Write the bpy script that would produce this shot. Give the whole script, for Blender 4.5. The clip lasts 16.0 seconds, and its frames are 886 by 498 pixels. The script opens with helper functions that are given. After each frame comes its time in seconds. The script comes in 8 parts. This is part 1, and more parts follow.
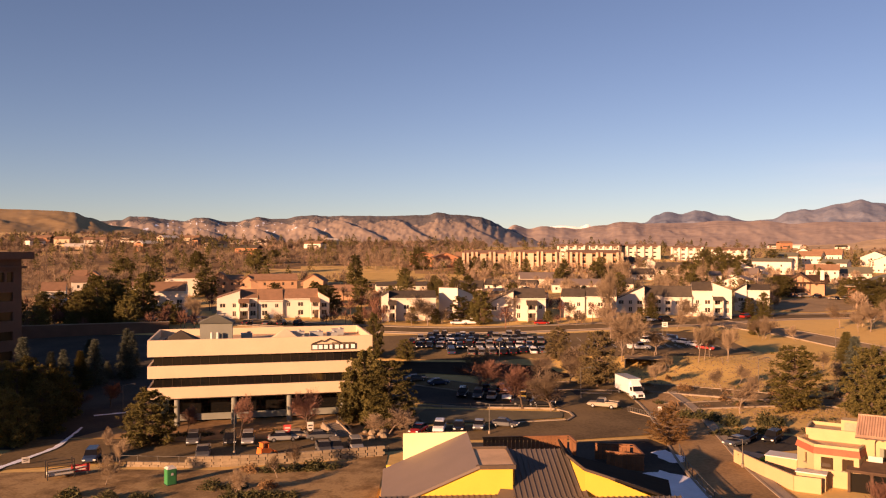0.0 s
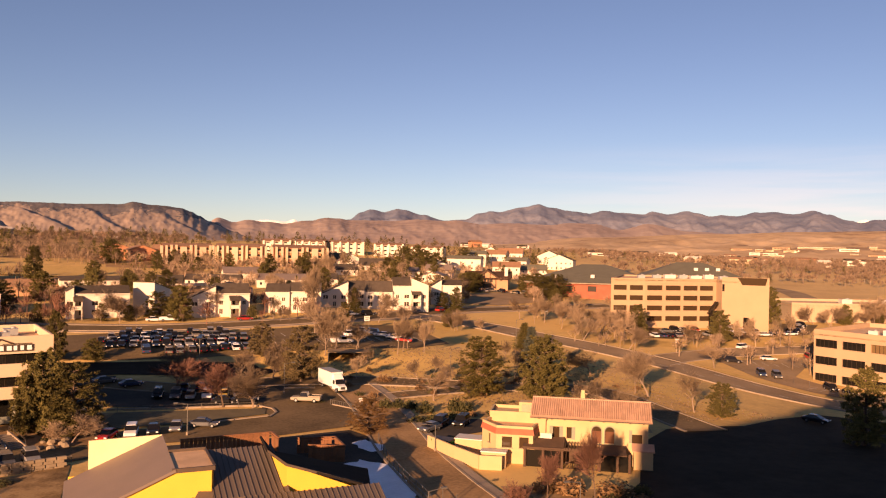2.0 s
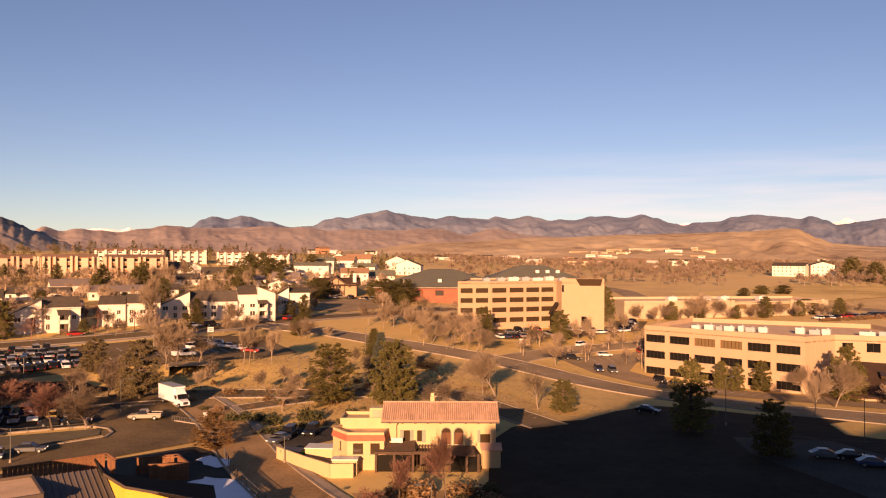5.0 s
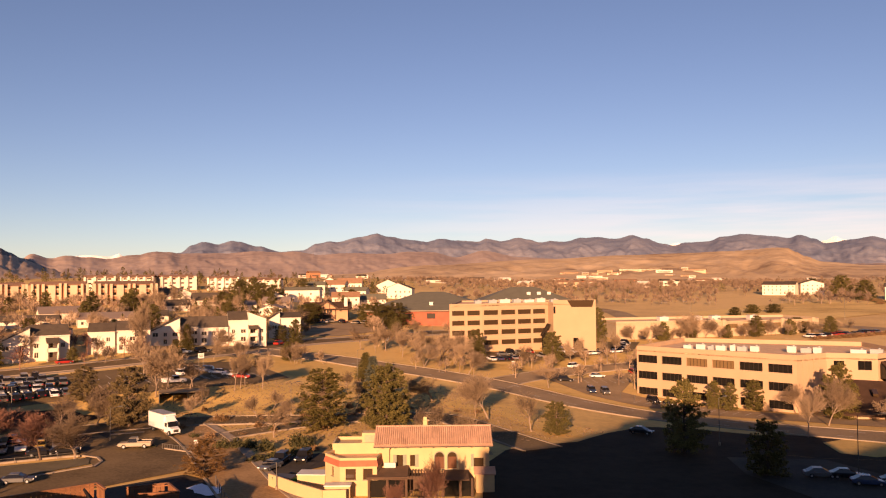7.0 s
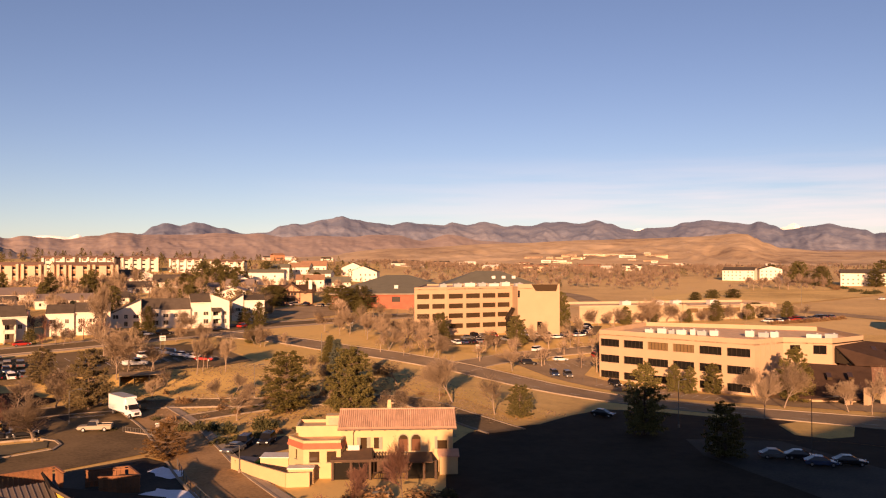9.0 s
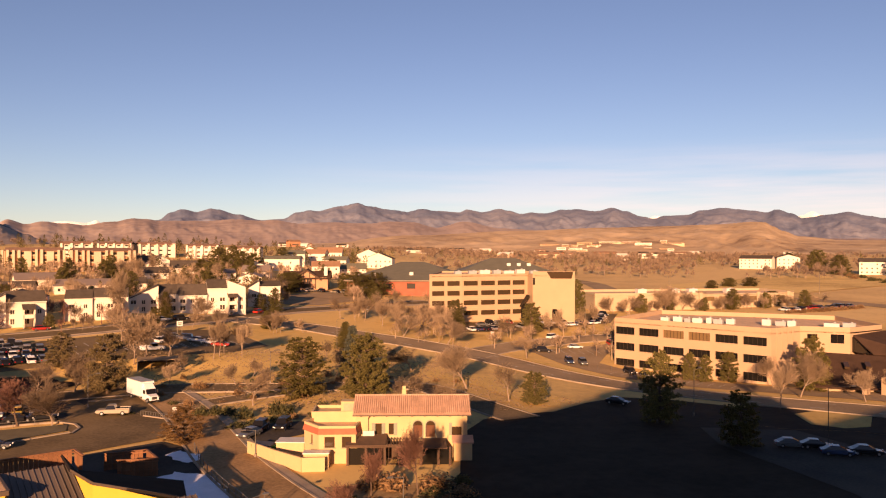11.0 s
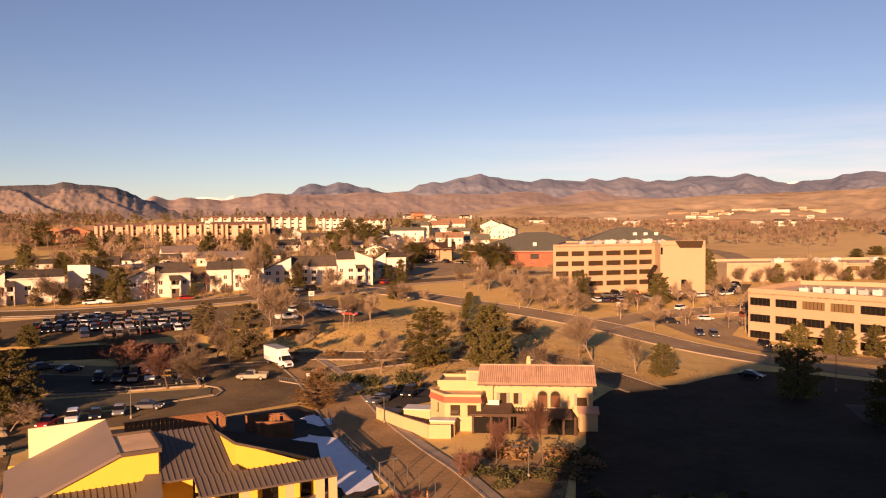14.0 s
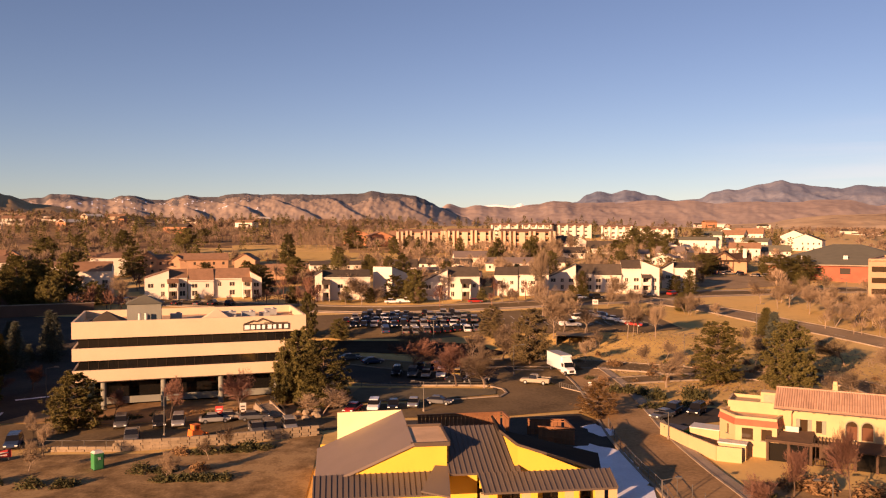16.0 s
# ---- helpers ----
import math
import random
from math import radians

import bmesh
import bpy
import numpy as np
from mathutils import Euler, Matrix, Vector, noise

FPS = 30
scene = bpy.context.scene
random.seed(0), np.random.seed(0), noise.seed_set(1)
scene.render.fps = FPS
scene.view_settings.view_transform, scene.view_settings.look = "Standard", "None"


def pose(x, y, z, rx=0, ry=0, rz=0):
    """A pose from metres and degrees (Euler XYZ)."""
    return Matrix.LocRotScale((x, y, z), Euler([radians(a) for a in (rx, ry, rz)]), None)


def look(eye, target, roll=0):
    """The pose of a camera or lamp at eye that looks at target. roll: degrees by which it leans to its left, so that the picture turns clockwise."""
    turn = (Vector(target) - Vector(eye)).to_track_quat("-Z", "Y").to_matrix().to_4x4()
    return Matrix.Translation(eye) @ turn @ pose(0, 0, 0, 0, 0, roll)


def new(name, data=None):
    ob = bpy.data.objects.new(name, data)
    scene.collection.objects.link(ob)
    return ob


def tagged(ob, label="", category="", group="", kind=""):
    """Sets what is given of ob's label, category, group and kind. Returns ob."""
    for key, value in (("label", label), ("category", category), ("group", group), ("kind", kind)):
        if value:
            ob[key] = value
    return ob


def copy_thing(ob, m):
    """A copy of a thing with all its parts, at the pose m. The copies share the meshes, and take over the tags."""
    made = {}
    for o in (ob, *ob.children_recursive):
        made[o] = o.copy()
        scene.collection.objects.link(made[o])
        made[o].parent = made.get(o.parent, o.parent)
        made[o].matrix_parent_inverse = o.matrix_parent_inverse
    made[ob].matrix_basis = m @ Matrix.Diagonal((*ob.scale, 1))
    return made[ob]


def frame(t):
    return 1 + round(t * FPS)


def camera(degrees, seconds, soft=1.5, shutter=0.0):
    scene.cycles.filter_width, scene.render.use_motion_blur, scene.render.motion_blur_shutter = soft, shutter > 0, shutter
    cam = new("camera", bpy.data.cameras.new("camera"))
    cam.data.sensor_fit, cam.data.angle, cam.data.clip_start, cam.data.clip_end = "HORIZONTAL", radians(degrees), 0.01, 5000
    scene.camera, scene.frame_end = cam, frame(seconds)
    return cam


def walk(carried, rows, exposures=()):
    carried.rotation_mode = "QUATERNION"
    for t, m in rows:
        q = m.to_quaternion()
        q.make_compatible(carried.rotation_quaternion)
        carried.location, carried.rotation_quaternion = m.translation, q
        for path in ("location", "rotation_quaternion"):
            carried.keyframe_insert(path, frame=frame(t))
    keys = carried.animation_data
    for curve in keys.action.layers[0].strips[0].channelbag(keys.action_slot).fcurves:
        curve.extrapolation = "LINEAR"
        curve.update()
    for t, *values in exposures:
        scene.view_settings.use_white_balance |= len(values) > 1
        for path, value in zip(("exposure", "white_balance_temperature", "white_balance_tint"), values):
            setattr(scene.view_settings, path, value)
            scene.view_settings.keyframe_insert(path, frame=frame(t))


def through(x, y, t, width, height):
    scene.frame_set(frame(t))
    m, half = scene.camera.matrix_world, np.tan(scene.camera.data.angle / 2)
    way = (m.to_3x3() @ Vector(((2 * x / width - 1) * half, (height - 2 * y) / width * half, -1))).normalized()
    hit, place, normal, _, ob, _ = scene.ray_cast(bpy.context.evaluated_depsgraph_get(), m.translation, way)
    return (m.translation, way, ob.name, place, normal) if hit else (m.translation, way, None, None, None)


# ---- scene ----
EYE = 30.0
cam = camera(57.6, 16.0, soft=1.15)
# seconds, yaw, pitch, roll of a phone turned by hand on a high balcony
VIEWS = [
    (0.0, -0.00, 0.00, -0.00),
    (0.5, -4.39, -1.77, 0.16),
    (1.0, -7.26, -1.82, -1.33),
    (1.5, -11.42, -0.97, -1.76),
    (2.0, -20.69, -0.16, -1.07),
    (2.5, -28.24, -1.45, -0.63),
    (3.0, -29.85, -1.82, 0.05),
    (3.5, -31.88, -0.67, -1.14),
    (6.0, -31.06, 1.12, 0.41),
    (6.5, -31.11, 1.78, 0.37),
    (7.0, -32.11, 1.99, 0.55),
    (7.5, -32.68, 1.42, 0.81),
    (8.0, -33.71, 1.36, 0.52),
    (8.5, -34.66, 1.10, 0.22),
    (11.0, -33.48, -0.12, -0.09),
    (11.5, -37.22, 0.03, -1.60),
    (12.0, -34.69, -1.17, -2.25),
    (12.5, -34.21, -4.16, -1.11),
    (13.0, -32.90, -3.37, -0.07),
    (13.5, -28.98, -2.58, 0.06),
    (14.0, -24.73, -2.17, 0.63),
    (14.5, -21.64, -1.13, 1.58),
    (15.0, -19.87, -0.34, 2.89),
    (15.5, -12.30, -0.76, 2.23),
    (16.0, -4.67, -1.50, -0.01),
]


def view(yaw, pitch, roll):
    return pose(0, 0, EYE, 0, 0, yaw) @ pose(0, 0, 0, pitch) @ pose(0, 0, 0, 0, roll) @ pose(0, 0, 0, 90)


walk(cam, [(t, view(a, b, c)) for t, a, b, c in VIEWS], [(0.0, 1.13, 7400, 36), (16.0, 1.13, 7400, 36)])

# ---------------------------------------------------------------- light
SUN_EL, SUN_AZ = 12.0, 223.0          # degrees; compass-like, clockwise from +y
world = bpy.data.worlds.new("sky")
scene.world = world
world.use_nodes = True
wn, wl = world.node_tree.nodes, world.node_tree.links
wn.clear()
sky = wn.new("ShaderNodeTexSky")
sky.sky_type, sky.sun_disc = "NISHITA", False
sky.sun_elevation, sky.sun_rotation = radians(SUN_EL), radians(SUN_AZ)
sky.altitude, sky.air_density, sky.dust_density, sky.ozone_density = 1700, 1.0, 0.15, 2.5
wtc, wmap, wno, wrp, wmix, wbg, wout = (wn.new("ShaderNode" + s) for s in ("TexCoord", "Mapping", "TexNoise", "ValToRGB", "MixRGB", "Background", "OutputWorld"))
wmap.inputs["Scale"].default_value = (2.2, 2.2, 34.0)
wno.inputs["Scale"].default_value, wno.inputs["Detail"].default_value, wno.inputs["Roughness"].default_value = 1.6, 6.0, 0.55
wrp.color_ramp.elements[0].position, wrp.color_ramp.elements[1].position = 0.34, 0.60
wrp.color_ramp.elements[0].color, wrp.color_ramp.elements[1].color = (0, 0, 0, 1), (0.62, 0.62, 0.62, 1)
wmix.inputs["Color2"].default_value = (9.5, 8.9, 8.3, 1)
wl.new(wtc.outputs["Generated"], wmap.inputs["Vector"])
wl.new(wmap.outputs["Vector"], wno.inputs["Vector"])
wl.new(wno.outputs["Fac"], wrp.inputs["Fac"])
wsep, wlow, wside, wm1, wm2 = (wn.new("ShaderNode" + q) for q in ("SeparateXYZ", "MapRange", "MapRange", "Math", "Math"))
wl.new(wtc.outputs["Generated"], wsep.inputs[0])
for node, lo, hi, out in ((wlow, 0.13, 0.04, "Z"), (wside, 0.35, 0.8, "X")):
    node.inputs["From Min"].default_value, node.inputs["From Max"].default_value = lo, hi
    wl.new(wsep.outputs[out], node.inputs["Value"])
wm1.operation = wm2.operation = "MULTIPLY"
wl.new(wlow.outputs[0], wm1.inputs[0])
wl.new(wside.outputs[0], wm1.inputs[1])
wl.new(wm1.outputs[0], wm2.inputs[0])
wl.new(wrp.outputs["Color"], wm2.inputs[1])
wl.new(wm2.outputs[0], wmix.inputs["Fac"])
wl.new(sky.outputs["Color"], wmix.inputs["Color1"])
wtone = wn.new("ShaderNodeMixRGB")
wtone.blend_type = "MULTIPLY"
wtone.inputs["Fac"].default_value, wtone.inputs["Color2"].default_value = 1.0, (0.975, 1.0, 1.01, 1)
wl.new(wmix.outputs["Color"], wtone.inputs["Color1"])
wl.new(wtone.outputs["Color"], wbg.inputs["Color"])
wl.new(wbg.outputs["Background"], wout.inputs["Surface"])
wbg.inputs["Strength"].default_value = 0.05

sa = radians(SUN_AZ)
SUN_FROM = Vector((math.sin(sa) * math.cos(radians(SUN_EL)), math.cos(sa) * math.cos(radians(SUN_EL)), math.sin(radians(SUN_EL))))
sun = new("sun", bpy.data.lights.new("sun", "SUN"))
sun.data.energy, sun.data.angle, sun.data.color = 5.0, radians(0.55), (1.0, 0.67, 0.365)
sun.matrix_world = look(SUN_FROM * 300, (0, 0, 0))


# ---------------------------------------------------------------- materials
def surface(name, base, rough=0.85, var=0.14, scale=0.6, fine=7.0, bump=0.0, metal=0.0, second=None, rnd=0.0, spec=0.4):
    """A worn surface: two scales of noise between shades of a base colour, fine relief, and a change from thing to thing."""
    m = bpy.data.materials.new(name)
    m.use_nodes = True
    n, l = m.node_tree.nodes, m.node_tree.links
    b = n["Principled BSDF"]
    geo, big, small, add, ramp = (n.new("ShaderNode" + s) for s in ("NewGeometry", "TexNoise", "TexNoise", "Math", "ValToRGB"))
    for tex, s in ((big, scale), (small, fine)):
        tex.inputs["Scale"].default_value, tex.inputs["Detail"].default_value = s, 5.0
        l.new(geo.outputs["Position"], tex.inputs["Vector"])
    add.operation = "MULTIPLY_ADD"
    add.inputs[1].default_value = 0.45
    l.new(small.outputs["Fac"], add.inputs[0])
    mul = n.new("ShaderNodeMath")
    mul.operation, mul.inputs[1].default_value = "MULTIPLY", 0.6
    l.new(big.outputs["Fac"], mul.inputs[0])
    l.new(mul.outputs[0], add.inputs[2])
    other = second or tuple(min(1, c * (1 + var)) for c in base)
    low = base if second else tuple(c * (1 - var) for c in base)
    e = ramp.color_ramp.elements
    e[0].position, e[1].position, e[0].color, e[1].color = 0.38, 0.66, (*low, 1), (*other, 1)
    l.new(add.outputs[0], ramp.inputs["Fac"])
    out = ramp.outputs["Color"]
    if rnd:
        info, hsv, val = n.new("ShaderNodeObjectInfo"), n.new("ShaderNodeHueSaturation"), n.new("ShaderNodeMapRange")
        val.inputs["To Min"].default_value, val.inputs["To Max"].default_value = 1 - rnd, 1 + rnd
        l.new(info.outputs["Random"], val.inputs["Value"])
        l.new(val.outputs[0], hsv.inputs["Value"])
        l.new(out, hsv.inputs["Color"])
        out = hsv.outputs["Color"]
    l.new(out, b.inputs["Base Color"])
    b.inputs["Roughness"].default_value, b.inputs["Metallic"].default_value = rough, metal
    b.inputs["Specular IOR Level"].default_value = spec
    if bump:
        bp = n.new("ShaderNodeBump")
        bp.inputs["Strength"].default_value, bp.inputs["Distance"].default_value = 0.6, bump
        l.new(small.outputs["Fac"], bp.inputs["Height"])
        l.new(bp.outputs["Normal"], b.inputs["Normal"])
    return m


def leafy(name, dark, light, through=0.25):
    """Foliage: a change from clump to clump, and some light through the leaves."""
    m = bpy.data.materials.new(name)
    m.use_nodes = True
    n, l = m.node_tree.nodes, m.node_tree.links
    b = n["Principled BSDF"]
    geo, info, ramp, hsv, val = (n.new("ShaderNode" + s) for s in ("NewGeometry", "ObjectInfo", "ValToRGB", "HueSaturation", "MapRange"))
    ramp.color_ramp.elements[0].color, ramp.color_ramp.elements[1].color = (*dark, 1), (*light, 1)
    l.new(geo.outputs["Random Per Island"], ramp.inputs["Fac"])
    val.inputs["To Min"].default_value, val.inputs["To Max"].default_value = 0.75, 1.25
    l.new(info.outputs["Random"], val.inputs["Value"])
    l.new(val.outputs[0], hsv.inputs["Value"])
    l.new(ramp.outputs["Color"], hsv.inputs["Color"])
    l.new(hsv.outputs["Color"], b.inputs["Base Color"])
    b.inputs["Roughness"].default_value, b.inputs["Specular IOR Level"].default_value = 0.75, 0.2
    if through:
        tr, mx = n.new("ShaderNodeBsdfTranslucent"), n.new("ShaderNodeMixShader")
        mx.inputs["Fac"].default_value = through
        l.new(hsv.outputs["Color"], tr.inputs["Color"])
        l.new(b.outputs[0], mx.inputs[1])
        l.new(tr.outputs[0], mx.inputs[2])
        l.new(mx.outputs[0], n["Material Output"].inputs["Surface"])
    return m


def land(name, stops, big, mid, fine, bump=0.0):
    """Open ground: patches of several dry colours at three scales."""
    m = bpy.data.materials.new(name)
    m.use_nodes = True
    n, l = m.node_tree.nodes, m.node_tree.links
    b, geo = n["Principled BSDF"], n.new("ShaderNodeNewGeometry")
    total = None
    for s, w in ((big, 0.50), (mid, 0.34), (fine, 0.22)):
        t, k = n.new("ShaderNodeTexNoise"), n.new("ShaderNodeMath")
        t.inputs["Scale"].default_value, t.inputs["Detail"].default_value, t.inputs["Roughness"].default_value = s, 6.0, 0.6
        l.new(geo.outputs["Position"], t.inputs["Vector"])
        k.operation, k.inputs[1].default_value = "MULTIPLY_ADD", w
        l.new(t.outputs["Fac"], k.inputs[0])
        k.inputs[2].default_value = 0
        if total:
            l.new(total, k.inputs[2])
        total = k.outputs[0]
    ramp = n.new("ShaderNodeValToRGB")
    e = ramp.color_ramp.elements
    while len(e) < len(stops):
        e.new(0.5)
    for k, (at, c) in enumerate(stops):
        e[k].position, e[k].color = at, (*c, 1)
    l.new(total, ramp.inputs["Fac"])
    l.new(ramp.outputs["Color"], b.inputs["Base Color"])
    b.inputs["Roughness"].default_value, b.inputs["Specular IOR Level"].default_value = 0.95, 0.1
    if bump:
        bp = n.new("ShaderNodeBump")
        bp.inputs["Strength"].default_value, bp.inputs["Distance"].default_value = 0.7, bump
        l.new(total, bp.inputs["Height"])
        l.new(bp.outputs["Normal"], b.inputs["Normal"])
    return m


def glossy(name, base, rough=0.08, metal=0.0):
    m = bpy.data.materials.new(name)
    m.use_nodes = True
    b = m.node_tree.nodes["Principled BSDF"]
    b.inputs["Base Color"].default_value, b.inputs["Roughness"].default_value = (*base, 1), rough
    b.inputs["Metallic"].default_value = metal
    return m


GRASS = land("dry_grass", ((0.36, (0.31, 0.195, 0.080)), (0.46, (0.50, 0.325, 0.122)), (0.56, (0.66, 0.435, 0.160)), (0.68, (0.56, 0.37, 0.145))), 0.012, 0.11, 0.9, 0.25)
LAWN = land("golden_lawn", ((0.38, (0.34, 0.215, 0.074)), (0.47, (0.52, 0.335, 0.112)), (0.56, (0.61, 0.400, 0.136)), (0.68, (0.46, 0.305, 0.112))), 0.03, 0.3, 2.5, 0.08)
PRAIRIE = land("dry_prairie", ((0.36, (0.32, 0.205, 0.090)), (0.46, (0.52, 0.340, 0.145)), (0.58, (0.66, 0.445, 0.190)), (0.70, (0.50, 0.33, 0.145))), 0.004, 0.03, 0.4, 0.3)
FIELD = land("golden_field", ((0.40, (0.40, 0.255, 0.090)), (0.48, (0.56, 0.370, 0.135)), (0.56, (0.70, 0.475, 0.180)), (0.66, (0.56, 0.38, 0.15))), 0.006, 0.05, 0.5, 0.3)
BRUSH = land("brown_brush_ground", ((0.38, (0.13, 0.072, 0.037)), (0.48, (0.25, 0.148, 0.072)), (0.58, (0.40, 0.250, 0.115)), (0.68, (0.50, 0.325, 0.145))), 0.010, 0.06, 0.6, 0.3)
DIRT = land("bare_dirt", ((0.40, (0.125, 0.078, 0.036)), (0.50, (0.245, 0.155, 0.072)), (0.58, (0.37, 0.245, 0.118)), (0.68, (0.27, 0.182, 0.084))), 0.05, 0.4, 3.0, 0.1)
# near-black so the sheets laid in cast shade come out dark enough
SHADE_SOIL = land("shade_black_soil", ((0.4, (0.020, 0.014, 0.009)), (0.6, (0.046, 0.031, 0.020))), 0.1, 0.6, 4.0, 0.1)
TURF = land("thin_winter_turf", ((0.4, (0.105, 0.088, 0.056)), (0.6, (0.165, 0.138, 0.086))), 0.06, 0.5, 4.0, 0.05)
# shade is put into this colour: a darker asphalt for the shaded yards
ASPHALT_SHADED = surface("asphalt", (0.036, 0.032, 0.029), 0.9, second=(0.075, 0.063, 0.050), scale=0.12, fine=2.5, bump=0.02, spec=0.1)
ASPHALT_OLD = surface("worn_asphalt", (0.230, 0.160, 0.092), 0.95, second=(0.365, 0.258, 0.150), scale=0.10, fine=2.0, bump=0.02, spec=0.1)
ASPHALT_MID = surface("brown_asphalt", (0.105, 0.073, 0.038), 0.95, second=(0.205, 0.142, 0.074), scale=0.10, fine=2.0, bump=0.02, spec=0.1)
DRIVE = surface("dusty_asphalt", (0.22, 0.134, 0.062), 0.95, second=(0.40, 0.250, 0.120), scale=0.12, fine=2.2, bump=0.02, spec=0.1)
CONCRETE = surface("concrete", (0.27, 0.21, 0.15), 0.9, 0.2, 0.3, 5.0, 0.01)
PAINT_WHITE = surface("road_paint", (0.55, 0.52, 0.46), 0.8, 0.2, 1.0, 9.0)
SNOW = surface("old_snow", (0.74, 0.76, 0.82), 0.7, 0.08, 0.4, 3.0, 0.05)
BLOCK = surface("retaining_block", (0.24, 0.18, 0.115), 0.95, 0.14, 1.2, 9.0, 0.02, rnd=0.14)
TAN_PRECAST = surface("tan_precast", (0.385, 0.262, 0.156), 0.85, 0.05, 0.25, 6.0, 0.004)
SAND_PRECAST = surface("sand_precast", (0.405, 0.276, 0.168), 0.85, 0.06, 0.22, 6.0, 0.004)
CREAM_PRECAST = surface("cream_precast", (0.60, 0.45, 0.30), 0.8, 0.05, 0.25, 5.0, 0.004)
CREAM_METAL = surface("cream_ribbed_metal", (0.40, 0.30, 0.19), 0.7, 0.06, 0.3, 5.0)
ROOF_GRAVEL = surface("roof_gravel", (0.60, 0.385, 0.22), 0.95, 0.16, 0.5, 8.0, 0.02)
STUCCO_CREAM = surface("cream_stucco", (0.51, 0.36, 0.185), 0.9, 0.06, 0.5, 8.0, 0.006)
STUCCO_YELLOW = surface("yellow_stucco", (0.72, 0.44, 0.06), 0.9, 0.04, 0.4, 8.0, 0.006)
STUCCO_PALE = surface("pale_yellow_stucco", (0.84, 0.70, 0.38), 0.9, 0.05, 0.4, 8.0, 0.006)
METAL_BROWN = surface("brown_standing_seam", (0.135, 0.105, 0.085), 0.5, 0.07, 0.3, 6.0, metal=0.15)
METAL_TAUPE = surface("taupe_membrane_roof", (0.185, 0.140, 0.115), 0.7, 0.06, 0.3, 6.0, 0.01)
# the shade of a slope turned from the sun is put into this black
ROOF_SHADED = surface("shade_black_roof", (0.022, 0.017, 0.014), 0.95, 0.15, 0.6, 6.0, spec=0.05)
OLIVE_BAND = surface("olive_paint", (0.16, 0.12, 0.035), 0.8, 0.1, 1.0, 8.0)
ROOF_UMBER = surface("umber_shingle_roof", (0.062, 0.036, 0.024), 0.95, 0.2, 0.4, 6.0, 0.02, spec=0.1)
FASCIA = surface("dark_fascia", (0.085, 0.058, 0.040), 0.7, 0.12, 1.0, 8.0)
CLAY_TILE = surface("clay_tile", (0.44, 0.262, 0.172), 0.85, 0.14, 0.7, 5.0, 0.01, rnd=0.12)
CLAY_BAND = surface("red_clay_band", (0.34, 0.105, 0.055), 0.85, 0.12, 1.0, 6.0)
CEDAR = surface("cedar_boards", (0.205, 0.088, 0.038), 0.85, 0.2, 0.8, 9.0, 0.01, rnd=0.15)
WHITE_SIDING = surface("white_siding", (0.66, 0.57, 0.455), 0.8, 0.04, 0.4, 6.0)
APARTMENT_RUST = surface("rusty_siding", (0.40, 0.195, 0.100), 0.85, 0.08, 0.4, 6.0)
TAN_SIDING = surface("tan_siding", (0.50, 0.36, 0.23), 0.85, 0.07, 0.4, 6.0)
RUST_SIDING = surface("rusty_tan_siding", (0.40, 0.235, 0.135), 0.9, 0.12, 0.4, 5.0)
ORANGE_BRICK = surface("orange_brick", (0.40, 0.18, 0.09), 0.9, 0.12, 0.4, 5.0)
RED_BRICK = surface("red_brick", (0.34, 0.095, 0.055), 0.9, 0.12, 0.4, 5.0)
BROWN_BRICK = surface("brown_brick", (0.13, 0.068, 0.045), 0.9, 0.12, 0.4, 5.0)
SHINGLE_DARK = surface("dark_shingles", (0.080, 0.062, 0.046), 0.9, 0.18, 0.6, 4.0, 0.02, rnd=0.15, spec=0.15)
SHINGLE_BROWN = surface("brown_shingles", (0.25, 0.135, 0.075), 0.9, 0.15, 0.6, 4.0, 0.02, rnd=0.15)
SHINGLE_GREEN = surface("grey_green_roof", (0.125, 0.115, 0.080), 0.85, 0.12, 0.3, 3.0, 0.02)
GREY_PANEL = surface("grey_green_panel", (0.20, 0.20, 0.165), 0.8, 0.06, 0.5, 5.0)
UNIT_WHITE = surface("white_sheet_metal", (0.54, 0.50, 0.44), 0.5, 0.08, 0.8, 6.0)
UNIT_GREY = surface("grey_sheet_metal", (0.30, 0.30, 0.29), 0.5, 0.1, 0.8, 6.0)
POLE_GREY = surface("galvanised_steel", (0.13, 0.118, 0.102), 0.5, 0.1, 1.0, 8.0, metal=0.4)
POLE_DARK = surface("dark_painted_steel", (0.05, 0.042, 0.035), 0.5, 0.12, 1.0, 8.0)
TRIM_GREEN = surface("faded_green_paint", (0.20, 0.21, 0.15), 0.7, 0.1, 1.0, 8.0)
SIGN_DARK = surface("dark_sign_board", (0.055, 0.035, 0.022), 0.6, 0.08, 1.0, 8.0)
SIGN_WHITE = surface("white_sign_plastic", (0.82, 0.80, 0.76), 0.5, 0.04, 1.0, 8.0)
SIGN_RED = surface("red_banner", (0.50, 0.05, 0.04), 0.7, 0.06, 1.0, 8.0)
SIGN_GREEN = surface("green_plastic", (0.035, 0.21, 0.07), 0.45, 0.08, 1.0, 8.0)
ORANGE_PAINT = surface("orange_paint", (0.62, 0.15, 0.03), 0.5, 0.1, 1.0, 8.0)
BARK = surface("brown_bark", (0.11, 0.072, 0.048), 0.95, 0.2, 1.0, 8.0, 0.02)
BARK_PALE = surface("pale_bark", (0.235, 0.170, 0.120), 0.95, 0.2, 1.0, 8.0, 0.02)
TWIG = leafy("bare_twigs", (0.155, 0.106, 0.066), (0.290, 0.205, 0.128), 0.0)
